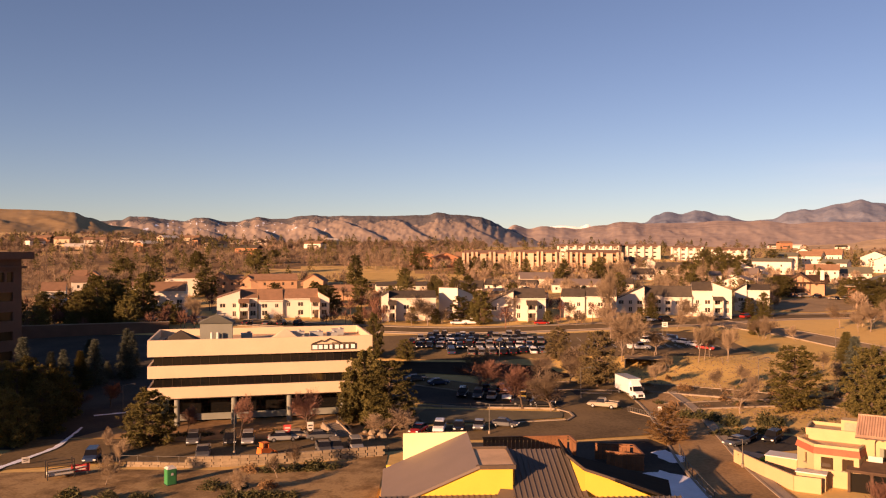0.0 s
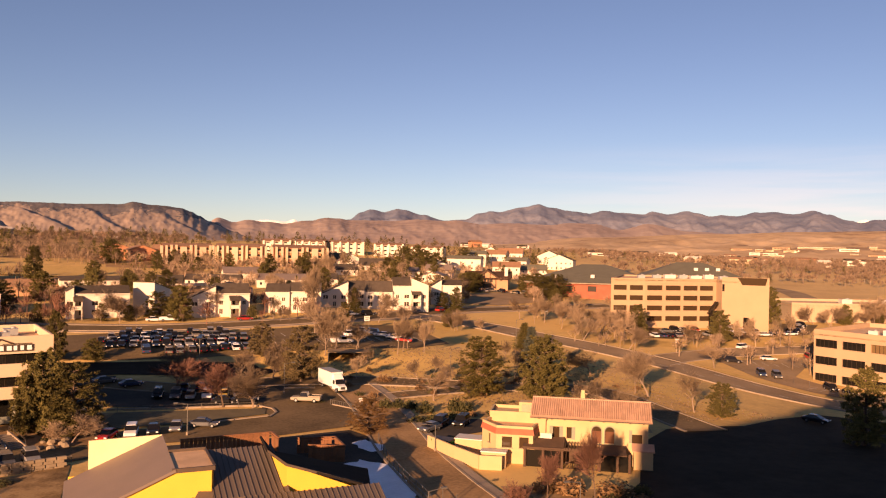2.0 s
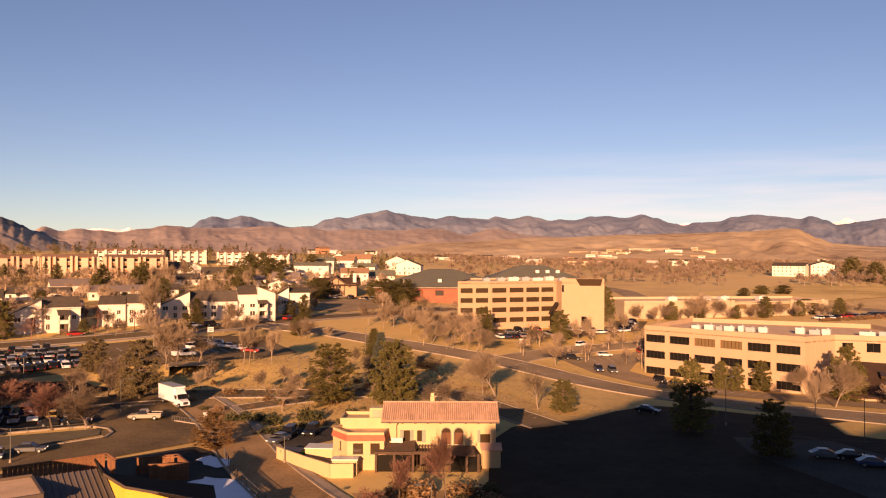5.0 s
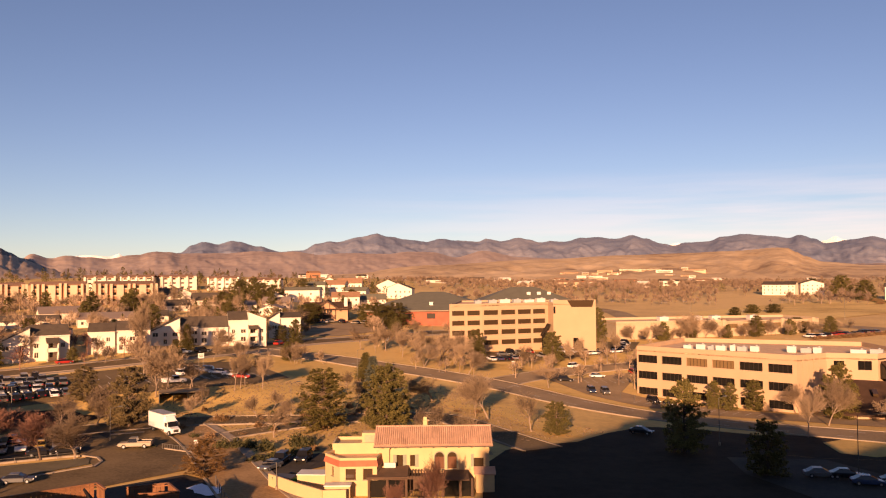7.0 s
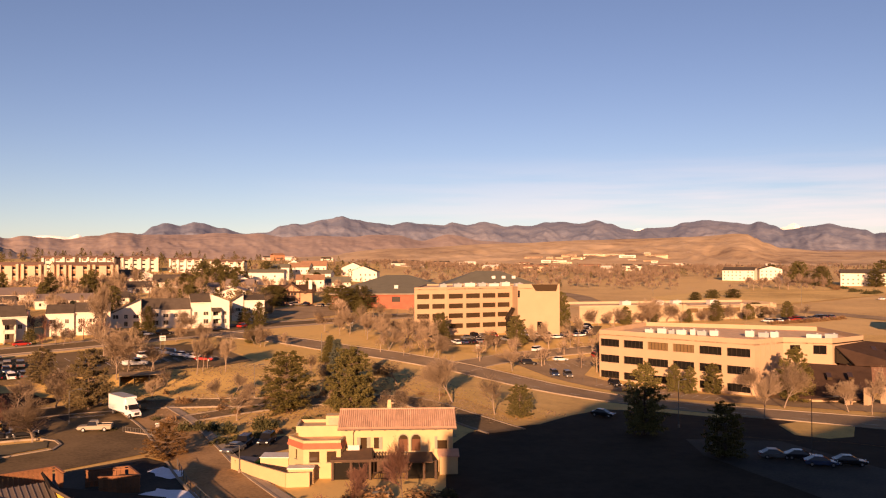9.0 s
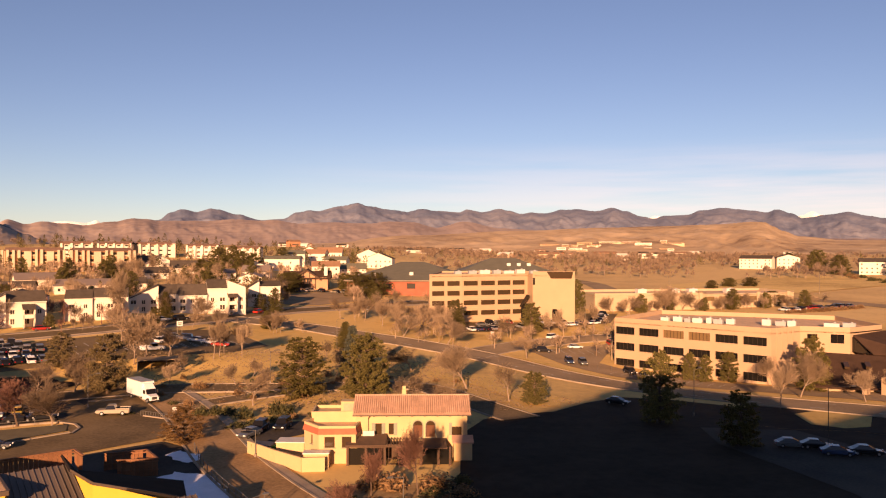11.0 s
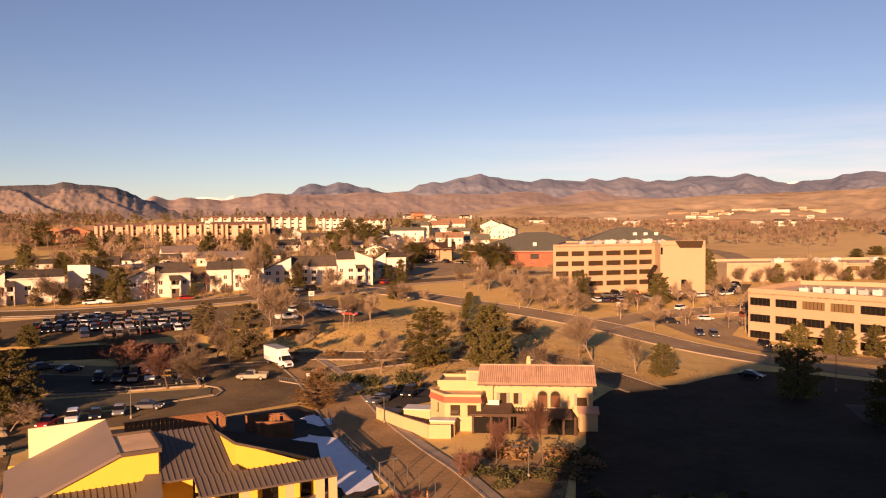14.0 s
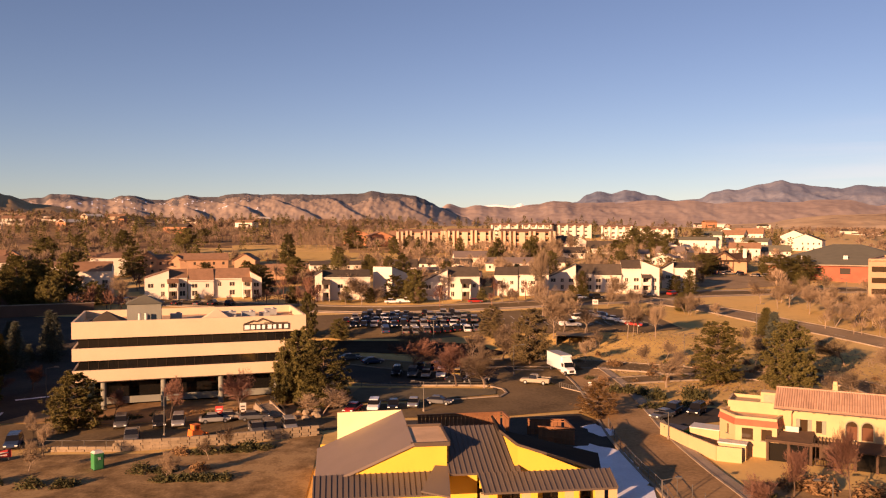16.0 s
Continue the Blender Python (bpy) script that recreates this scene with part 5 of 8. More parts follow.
    # walls, columns and the dark glazed front under the eave
    part("wall", Shape().box(-31, -14, 5.0, 5.3, -0.2, 3.7).box(-14, -0.6, 3.4, 3.7, 2.4, 3.9).box(-0.9, -0.6, 3.4, 13, -0.2, 3.2), STUCCO_YELLOW, o)
    for u0, u1 in ((-13.2, -11.6), (-9.6, -7.2), (-5.4, -3.0), (-1.8, -0.6)):
        part("wall_pier", Shape().box(u0, u1, 3.4, 3.7, -0.2, 2.4), STUCCO_YELLOW, o)
    for u0, u1 in ((-11.6, -9.6), (-7.2, -5.4), (-3.0, -1.8)):
        part("shop_window", Shape().box(u0, u1, 3.6, 3.66, -0.1, 2.4), GLASS_DARK, o)
    for u in (-14.0, -9.6, -5.0, -1.9 + 0.2, -0.3):
        part("column", Shape().box(u - 0.38, u + 0.38, 0.45, 1.2, -0.2, 2.75), STUCCO_CREAM, o, "square cream stucco column")
    part("porch_slab", Shape().box(-14.6, 0.4, -0.2, 3.4, -0.3, 0.12), CONCRETE, o)
    c = Shape().slab([(-20.5, 1.0, 3.2), (-17.7, -0.6, 3.0), (-17.2, 4.6, 4.55), (-18.6, 5.0, 4.6)], 0.2)
    part("entry_canopy", c, METAL_BROWN, o, "brown metal entry canopy")
    part("back_wall", Shape().box(-31, -17, 20.8, 21.1, -0.2, 3.0).box(-31.2, -30.9, 5, 21, -0.2, 2.6).box(-17, -9.7, 12.2, 12.5, 0, 5.4), STUCCO_YELLOW, o)


yellow_shop()


def board_fence(name, x0, y0, x1, y1, h, label, w=0.55, rails=True):
    """An upright board screen: each board a piece of its own."""
    d = Vector((x1 - x0, y1 - y0))
    f = thing(name, pose(x0, y0, ground_z(x0, y0), 0, 0, math.degrees(math.atan2(d.y, d.x))), label, "fence")
    n = int(d.length / w)
    me = Shape().box(0.02, w - 0.02, -0.03, 0.03, 0, h).mesh("board", CEDAR)
    for i in range(n):
        part("board", me, None, f, at=pose(i * w, 0, random.uniform(-.05, .05)))
    if rails:
        part("rail", Shape().box(0, d.length, -0.12, -0.03, h - 0.35, h - 0.2), CEDAR, f)
        part("rail", Shape().box(0, d.length, -0.12, -0.03, h * 0.35, h * 0.35 + .15), CEDAR, f)
        part("cap", Shape().box(-.1, d.length + .1, -0.15, 0.12, h, h + 0.1), CEDAR, f)
    return f


board_fence("timber_screen", 5.4, 108.4, 17.2, 109.6, 4.6, "reddish cedar board screen behind the shop")
board_fence("timber_screen", 17.2, 109.6, 17.6, 106.0, 4.6, "reddish cedar board screen behind the shop")
board_fence("timber_screen", 22.4, 110.4, 27.0, 108.4, 2.3, "orange cedar bin enclosure behind the shop")
board_fence("timber_screen", 21.6, 114.8, 26.9, 114.0, 2.3, "orange cedar bin enclosure behind the shop")
board_fence("timber_screen", 27.0, 108.4, 26.9, 114.0, 2.3, "orange cedar bin enclosure behind the shop")

# ---------------------------------------------------------------- the cream restaurant with clay-tile roofs
def restaurant():
    m = pose(53.0, 102.4, 0, 0, 0, -31.8)
    o = thing("restaurant", m, "cream stucco restaurant with clay-tile roofs and arched windows", "restaurant")
    s = Shape()
    L, D = 15.8, 7.6
    holes = [(2.7, 3.6, 3.3, 4.9), (4.6, 5.3, 3.3, 4.9), (8.1, 9.4, 2.9, 4.6), (9.9, 11.2, 2.9, 4.6), (13.6, 15.0, 2.6, 4.4)]
    at = wall(s, (0, 0), (L, 0), -0.4, 6.4, holes, 0.3)
    for p, q in (((L, 0), (L, D)), ((L, D), (0, D)), ((0, D), (0, 0))):
        wall(s, p, q, -0.4, 6.4)
    for x in (0.0, L):
        s.poly((x, 0, 6.4), (x, D, 6.4), (x, D / 2, 8.0))
    part("hall_wall", s, STUCCO_CREAM, o)
    panes(o, at, holes[:2] + holes[4:], GLASS_BRONZE, 0.25)
    panes(o, at, holes[2:4], GLASS_RUSSET, 0.25)
    for a, b in ((8.1, 9.4), (9.9, 11.2)):
        h = Shape()
        c = (a + b) / 2
        ring = [(c + 0.65 * math.cos(t), c, 4.6 + 0.65 * math.sin(t)) for t in (math.pi * i / 8 for i in range(9))]
        h.poly(*[(x, -0.02, z) for x, _, z in ring])
        part("arched_light", h, GLASS_BRONZE, o)
        fr = Shape()
        for i in range(8):
            (x0, _, z0), (x1, _, z1) = ring[i], ring[i + 1]
            k = 1.22
            w = [(x0, -.08, z0), (x1, -.08, z1), (c + (x1 - c) * k, -.08, 4.6 + (z1 - 4.6) * k), (c + (x0 - c) * k, -.08, 4.6 + (z0 - 4.6) * k)]
            fr.hexa(w + [(p[0], 0.02, p[2]) for p in w])
        fr.box(a - .14, a, -.08, .02, 2.8, 4.6).box(b, b + .14, -.08, .02, 2.8, 4.6).box(a - .14, b + .14, -.1, .02, 2.7, 2.85)
        part("arch_frame", fr, TRIM_GREEN, o, "faded green arched window frame")
    for a, b in ((2.2, 2.7), (3.6, 4.1), (5.3, 5.8), (13.2, 13.6)):
        part("shutter", Shape().box(a, b, -.07, -.005, 3.2, 4.95), TRIM_GREEN, o)
    for pts in ([(-0.5, -0.7, 6.25), (L + .5, -0.7, 6.25), (L + .5, D / 2, 8.2), (-0.5, D / 2, 8.2)], [(L + .5, D + .7, 6.25), (-0.5, D + .7, 6.25), (-0.5, D / 2, 8.2), (L + .5, D / 2, 8.2)]):
        rf = part("tile_roof", Shape().slab(pts, 0.16), CLAY_TILE, o, "weathered salmon clay-tile roof")
        if pts[0][1] < 0:
            a, b, c, d = (Vector(p) for p in pts)
            dn = (a - d).normalized()
            me = Shape().loft([[(0.13 * math.cos(t), y, 0.11 * math.sin(t) + .01) for t in (math.pi * i / 4 for i in range(5))] for y in (0, -1.55)]).mesh("tile", CLAY_TILE)
            tilt = math.degrees(math.atan2(1.95, 4.5))
            for i in range(56):
                for j in range(3):
                    p = d.lerp(c, (i + 0.5) / 56) + dn * (j * 1.53)
                    part("tile", me, None, rf, at=pose(p.x, p.y, p.z + random.uniform(0, .03), tilt))
    part("downpipe", Shape().tube((1.7, -.08, 0), (1.7, -.08, 5.6), .06, .06, 6).tube((1.7, -.08, 5.6), (1.9, -.6, 6.1), .06, .06, 6), FASCIA, o)
    part("gutter", Shape().box(-.5, L + .5, -.84, -.70, 6.08, 6.22), FASCIA, o)
    part("ridge_cap", Shape().tube((-.5, D / 2, 8.22), (L + .5, D / 2, 8.22), .16, .16, 8), CLAY_TILE, o)
    for i in range(9):
        part("rafter_end", Shape().box(0.6 + i * 1.8, 0.8 + i * 1.8, -0.6, 0, 5.95, 6.15), FASCIA, o)
    part("chimney", Shape().box(6.4, 7.0, 4.0, 4.8, 6.5, 9.0).box(6.45, 6.95, 4.1, 4.7, 9.0, 9.5), STUCCO_CREAM, o)
    # the faceted two-storey wing with a clay band under its parapet
    inv = m.inverted()
    w2 = [inv @ Vector((x, y, 0)) for x, y in ((46.9, 106.7), (47.2, 102.5), (51.6, 99.9), (53.6, 102.2), (55, 106.0), (50, 109.2))]
    out = [(p.x, p.y) for p in w2]
    s = Shape()
    band = Shape()
    cen = Vector((sum(p[0] for p in out) / 6, sum(p[1] for p in out) / 6))
    grow = [tuple(cen + (Vector(p) - cen) * 1.06) for p in out]
    shrink = [tuple(cen + (Vector(p) - cen) * 0.9) for p in out]
    for i, (p, q) in enumerate(zip(out, out[1:] + out[:1])):
        LL = (Vector(q) - Vector(p)).length
        hl = {0: [(LL / 2 - .35, LL / 2 + .35, 2.4, 3.7)], 1: [(0.8, 2.2, 2.2, 3.7), (LL - 1.9, LL - .6, 2.2, 3.7)]}.get(i, [])
        a2 = wall(s, p, q, -0.3, 5.2, hl, 0.2)
        panes(o, a2, hl, GLASS_BRONZE, 0.18)
        for h in hl:
            f = Shape()
            f.hexa([a2(h[0] - .12, h[2] - .12, -.05), a2(h[1] + .12, h[2] - .12, -.05), a2(h[1] + .12, h[2] - .12, .01), a2(h[0] - .12, h[2] - .12, .01), a2(h[0] - .12, h[2], -.05), a2(h[1] + .12, h[2], -.05), a2(h[1] + .12, h[2], .01), a2(h[0] - .12, h[2], .01)])
            part("window_sill", f, TRIM_GREEN, o)
        j = (i + 1) % 6
        band.poly((*out[i], 4.0), (*out[j], 4.0), (*grow[j], 4.05), (*grow[i], 4.05)).poly((*grow[i], 4.05), (*grow[j], 4.05), (*out[j], 4.85), (*out[i], 4.85))
        s.poly((*out[i], 5.2), (*out[j], 5.2), (*shrink[j], 5.2), (*shrink[i], 5.2)).poly((*shrink[i], 5.2), (*shrink[j], 5.2), (*shrink[j], 4.6), (*shrink[i], 4.6))
    part("wing_wall", s, STUCCO_CREAM, o)
    part("clay_band", band, CLAY_BAND, o, "red clay-tile skirt round the wing")
    part("wing_roof", Shape().prism(shrink, 4.4, 4.6), ROOF_GRAVEL, o)
    b2 = [inv @ Vector((x, y, 0)) for x, y in ((48.6, 107.9), (54.2, 104.6), (56.8, 108.8), (51.2, 112.2))]
    ob2 = [(p.x, p.y) for p in b2]
    part("upper_block", Shape().prism(ob2, 0, 5.7), STUCCO_CREAM, o)
    for i in range(4):
        p, q = Vector((*ob2[i], 0)), Vector((*ob2[(i + 1) % 4], 0))
        ti = Shape()
        d = (q - p).normalized()
        nn = Vector((d.y, -d.x, 0)) * 0.05
        ti.hexa([tuple(v + Vector((0, 0, z))) for z in (5.55, 6.15) for v in (p + nn, q + nn, q - nn * 4, p - nn * 4)])
        part("parapet", ti, STUCCO_CREAM, o)
    k = inv @ Vector((54.2, 106.8, 0))
    part("roof_box", Shape().box(k.x - 1.2, k.x + 1.1, k.y - 1, k.y + 1, 5.6, 7.4), STUCCO_CREAM, o)
    part("roof_hatch", Shape().box(k.x - 0.8, k.x + 0.8, k.y - 1.06, k.y - 1.001, 5.9, 7.1), CLAY_TILE, o)
    # low skirt roof and timber pergola along the garden side
    part("porch_roof", Shape().slab([(-1.2, -4.0, 2.6), (4.4, -4.2, 2.6), (4.4, -0.02, 3.5), (-1.2, -1.6, 3.3)], 0.18), POST_DARK_WOOD, o)
    part("porch_roof", Shape().slab([(9.2, -4.6, 2.5), (12.8, -4.6, 2.5), (12.6, -1.0, 3.0), (9.4, -1.0, 3.0)], 0.16), POST_DARK_WOOD, o)
    part("porch_roof", Shape().slab([(13.6, -2.0, 2.6), (16.6, -2.0, 2.6), (16.6, -0.02, 3.2), (13.6, -0.02, 3.2)], 0.18), CLAY_TILE, o)
    part("porch_wall", Shape().box(13.8, 16.4, -1.7, -0.003, -0.3, 2.6), STUCCO_CREAM, o)
    part("porch_wall", Shape().box(-1.0, 0.4, -3.6, -3.3, -0.3, 2.6), STUCCO_CREAM, o)
    for u in (-0.9, 1.6, 4.2, 6.6, 9.2, 11.6, 13.2):
        part("porch_post", Shape().box(u - .16, u + .16, -4.1, -3.78, -0.3, 2.55), POST_DARK_WOOD, o)
    part("pergola_beam", Shape().box(-1.2, 9.4, -4.1, -3.85, 2.55, 2.8), POST_DARK_WOOD, o)
    for i in range(12):
        part("pergola_slat", Shape().box(4.5 + i * 0.42, 4.62 + i * 0.42, -4.5, -0.3, 2.8, 2.98), POST_DARK_WOOD, o)
    part("balustrade", Shape().box(4.6, 9.2, -4.0, -3.9, 0.9, 1.0).box(4.6, 9.2, -4.0, -3.9, 0.1, 0.2), POST_DARK_WOOD, o)
    for i in range(15):
        part("baluster", Shape().box(4.7 + i * .3, 4.78 + i * .3, -3.98, -3.92, 0.2, 0.9), POST_DARK_WOOD, o)
    part("awning_sign", Shape().box(1.0, 2.6, -1.2, -1.1, 3.4, 4.1), UNIT_WHITE, o)
    # panels added so the shaded openings under the porch read dark
    for u0, u1 in ((-.7, 1.4), (1.8, 4.0), (9.4, 11.4), (11.8, 13.0)):
        part("porch_shade_panel", Shape().box(u0, u1, -3.7, -3.62, 0.0, 2.3), GLASS_DARK, o, "dark glass panel standing in for shade under the porch")
    part("porch_fascia", Shape().box(4.4, 9.4, -4.16, -4.1, 2.5, 2.95), POST_DARK_WOOD, o)
    # dark panel put in for the shade under the pergola
    part("pergola_shade_panel", Shape().box(4.4, 9.4, -0.7, -0.6, 0, 2.5), POST_DARK_WOOD, o, "dark timber panel standing in for shade under the pergola")
    # garden wall, bin store and skips
    wl_ = thing("garden_wall", pose(0, 0, 0), "cream stucco garden wall with a sloping top", "wall")
    line = [(40.9, 113.0), (42.2, 105.6), (43.6, 100.0), (46.3, 98.6)]
    for (x0, y0), (x1, y1) in zip(line, line[1:]):
        d = Vector((x1 - x0, y1 - y0, 0)).normalized() * 0.15
        nn = Vector((-d.y, d.x, 0))
        p, q = Vector((x0, y0, 0)), Vector((x1, y1, 0))
        part("wall_panel", Shape().hexa([tuple(v + Vector((0, 0, z))) for z in (-.3, 1.9) for v in (p - nn, q - nn, q + nn, p + nn)]), STUCCO_CREAM, wl_)
    t = thing("bin_store", pose(46.0, 108.9, 0, 0, 0, -36), "cream stucco bin store with a flat lid", "bin store")
    part("wall", Shape().box(-2.0, 2.0, -1.4, 1.4, 0, 2.1), STUCCO_CREAM, t)
    part("lid", Shape().box(-2.1, 2.1, -1.5, 1.5, 2.1, 2.22), UNIT_WHITE, t)
    t = thing("skip", pose(42.6, 111.2, 0, 0, 0, -50), "dark green steel rubbish skip", "skip")
    part("bin", Shape().hexa([(-1.4, -.8, .15), (1.4, -.8, .15), (1.4, .8, .15), (-1.4, .8, .15), (-1.6, -.9, 1.5), (1.6, -.9, 1.5), (1.6, .9, 1.5), (-1.6, .9, 1.5)]), SIGN_GREEN, t)
    part("lid", Shape().hexa([(-1.6, -.95, 1.5), (1.6, -.95, 1.5), (1.6, .95, 1.5), (-1.6, .95, 1.5), (-1.5, -.9, 1.62), (1.5, -.9, 1.62), (1.5, .8, 1.8), (-1.5, .8, 1.8)]), POLE_DARK, t)
    t = thing("lean_to", pose(46.2, 101.0, 0, 0, 0, -31.8), "pale flat lean-to roof beside the wing", "lean-to")
    part("roof", Shape().box(-1.8, 1.8, -.9, .9, 2.0, 2.16), UNIT_WHITE, t)
    part("wall", Shape().box(-1.7, 1.7, -.8, .8, -.2, 2.0), STUCCO_CREAM, t)


restaurant()


# ---------------------------------------------------------------- houses
def house(x, y, w, eave, peak, depth=9.0, gable=False, walls=WHITE_SIDING, roof=SHINGLE_DARK, turn=0.0, label="white two-storey townhouse with a dark shingle roof", floors=2, chimney=False, balcony=False, group="townhouses"):
    o = thing("house", facing(x, y, turn), label, "house", group=group)
    if not gable and floors == 2:
        eave, peak = eave * 1.06, eave * 1.06 + (peak - eave) * .75
    hw, s = w / 2, Shape()
    n = max(2, int(w / 3.2))
    fh = (eave - 0.6) / floors
    holes = []
    for f in range(floors):
        for i in range(n):
            u = w * (i + 0.5) / n
            if random.random() < 0.82:
                holes.append((u - .45, u + .45, 1.1 + f * fh, 1.1 + f * fh + min(1.15, fh - 1.2)))
    at = wall(s, (-hw, 0), (hw, 0), -1.5, eave, holes, 0.15)
    panes(o, at, holes, GLASS_HOME, 0.12)
    sh = [(depth * .3 - .5, depth * .3 + .5, 0.9, 2.1), (depth * .7 - .5, depth * .7 + .5, 0.9 + fh * (floors - 1), 2.1 + fh * (floors - 1))]
    for p, q in (((hw, 0), (hw, depth)), ((-hw, depth), (-hw, 0))):
        at = wall(s, p, q, -1.5, eave, sh, 0.15)
        panes(o, at, sh, GLASS_HOME, 0.12)
    wall(s, (hw, depth), (-hw, depth), -1.5, eave)
    e, ov = 0.16, 0.45
    if gable:
        for yy in (0, depth):
            s.poly((-hw, yy, eave), (hw, yy, eave), (0, yy, peak - .1))
        k = ov * (peak - eave) / hw
        r = [[(-hw - ov, -ov, eave - k), (0, -ov, peak), (0, depth + ov, peak), (-hw - ov, depth + ov, eave - k)], [(0, -ov, peak), (hw + ov, -ov, eave - k), (hw + ov, depth + ov, eave - k), (0, depth + ov, peak)]]
    else:
        for xx in (-hw, hw):
            s.poly((xx, 0, eave), (xx, depth, eave), (xx, depth / 2, peak - .1))
        k = ov * (peak - eave) / (depth / 2)
        r = [[(-hw - ov, -ov, eave - k), (hw + ov, -ov, eave - k), (hw + ov, depth / 2, peak), (-hw - ov, depth / 2, peak)], [(hw + ov, depth + ov, eave - k), (-hw - ov, depth + ov, eave - k), (-hw - ov, depth / 2, peak), (hw + ov, depth / 2, peak)]]
    part("wall", s, walls, o)
    for pts in r:
        part("roof", Shape().slab(pts, 0.2), roof, o)
    if chimney:
        part("chimney", Shape().box(hw * .3, hw * .3 + 1.0, depth * .5, depth * .5 + 1.0, eave, peak + 1.6).box(hw * .3 - .1, hw * .3 + 1.1, depth * .5 - .1, depth * .5 + 1.1, peak + 1.6, peak + 1.8), walls, o)
    if balcony:
        b = part("balcony", Shape().box(-1.4, 1.4, -1.3, 0, fh + .4, fh + .55), walls, o)
        part("rail", Shape().box(-1.4, 1.4, -1.3, -1.22, fh + .55, fh + 1.5), walls, b)
        part("porch_roof", Shape().slab([(-1.7, -1.6, fh * 2 - .3), (1.7, -1.6, fh * 2 - .3), (1.7, 0, fh * 2 + .5), (-1.7, 0, fh * 2 + .5)], 0.15), roof, b)
        for xx in (-1.3, 1.3):
            part("post", Shape().box(xx - .08, xx + .08, -1.3, -1.14, -1.0, fh * 2 - .3), walls, b)
    return o


def townhouse(x, y, units, roof=SHINGLE_DARK, turn=0.0, depth=9.0, walls=WHITE_SIDING, label="white townhouse terrace with mixed shed roofs", porch=()):
    """A terrace of units (kind, u0, u1, low, high): L and R have a front wall whose top slants up to the right or left, F a roof falling to the front."""
    o = thing("house", facing(x, y, turn), label, "house", group="townhouses")
    s = Shape()
    for n, (kind, a, b, lo, hi) in enumerate(units):
        fr = (0.0, 0.9, 0.35, 1.2)[n % 4]
        half = fr + depth * .5
        rows_ = [1.0, 3.8] if lo > 6.4 else [1.0, 3.5]
        holes, n_ = [], max(1, round((b - a) / 3.4))
        for z in rows_:
            for k in range(n_):
                u = a + (b - a) * (k + .5) / n_ - a
                if (k + n) % 3 or z > 3:
                    w = .5 if (k + n) % 2 else .8
                    holes.append((u - w, u + w, z, z + (1.2 if z > 3 else 1.5)))
        at = wall(s, (a, fr), (b, fr), -1.5, lo, holes, .15)
        panes(o, at, holes, GLASS_HOME, .12, bars=2, bar_mat=WHITE_SIDING)
        wall(s, (b, fr), (b, depth), -1.5, lo)
        wall(s, (b, depth), (a, depth), -1.5, lo)
        wall(s, (a, depth), (a, fr), -1.5, lo)
        if kind == "F":
            for u in (a, b):
                s.poly((u, fr, lo), (u, depth, lo), (u, half, hi - .12))
            k = .4 * (hi - lo) / (half - fr)
            planes = [[(a - .1, fr - .4, lo - k), (b + .1, fr - .4, lo - k), (b + .1, half, hi), (a - .1, half, hi)], [(b + .1, depth + .4, lo - k), (a - .1, depth + .4, lo - k), (a - .1, half, hi), (b + .1, half, hi)]]
        else:
            za, zb = (lo, hi) if kind == "L" else (hi, lo)
            for v in (fr, depth):
                s.poly((a, v, lo), (b, v, lo), (b, v, zb - .05), (a, v, za - .05))
            u = b if kind == "L" else a
            s.poly((u, fr, lo), (u, depth, lo), (u, depth, hi - .05), (u, fr, hi - .05))
            planes = [[(a - .15, fr - .15, za), (b + .15, fr - .15, zb), (b + .15, depth + .2, zb), (a - .15, depth + .2, za)]]
        for pts in planes:
            part("roof", Shape().slab(pts, .18), roof, o)
        part("fascia", Shape().hexa([(a - .1, fr - .45, lo - .55), (b + .1, fr - .45, lo - .55), (b + .1, fr - .38, lo - .55), (a - .1, fr - .38, lo - .55), (a - .1, fr - .45, lo - .25), (b + .1, fr - .45, lo - .25), (b + .1, fr - .38, lo - .25), (a - .1, fr - .38, lo - .25)]) if kind == "F" else Shape().box(a, b, fr - .06, fr - .01, 2.9, 3.15), walls, o)
    part("wall", s, walls, o)
    for u, w in porch:
        b = part("porch", Shape().box(u - w / 2, u + w / 2, -2.2, 0.4, 2.7, 2.9).box(u - w / 2, u - w / 2 + .25, -2.2, 0.4, -1, 5.4).box(u + w / 2 - .25, u + w / 2, -2.2, 0.4, -1, 5.4).box(u - w / 2, u + w / 2, -2.2, -2.05, 2.9, 3.8), walls, o, "white two-storey porch with open fronts")
        part("porch_roof", Shape().slab([(u - w / 2 - .2, -2.5, 5.3), (u + w / 2 + .2, -2.5, 5.3), (u + w / 2 + .2, .6, 6.6), (u - w / 2 - .2, .6, 6.6)], .15), roof, b)
    return o


BROWN_TERRACE = dict(roof=SHINGLE_BROWN, label="white townhouse terrace with rusty brown shed roofs")
townhouse(23.3, 254.0, (("L", -9.2, -1.1, 5.7, 9.7), ("F", -1.1, 9.2, 7.5, 10.2)), turn=5, porch=((4.6, 3.0),))
townhouse(47.0, 260.5, (("F", -8.8, -1.2, 7.0, 9.3), ("F", -1.2, 8.8, 7.2, 9.7)), turn=-3, porch=((6.0, 2.6),))
townhouse(77.1, 269.7, (("L", -18.6, -9.4, 5.2, 9.6), ("F", -9.4, -3.3, 6.6, 9.6), ("F", -3.3, 6.0, 6.2, 9.6), ("F", 6.2, 12.7, 8.4, 11.0), ("R", 12.7, 18.6, 8.6, 11.0)), turn=4, porch=((-7.6, 2.8), (14.2, 3.0)))
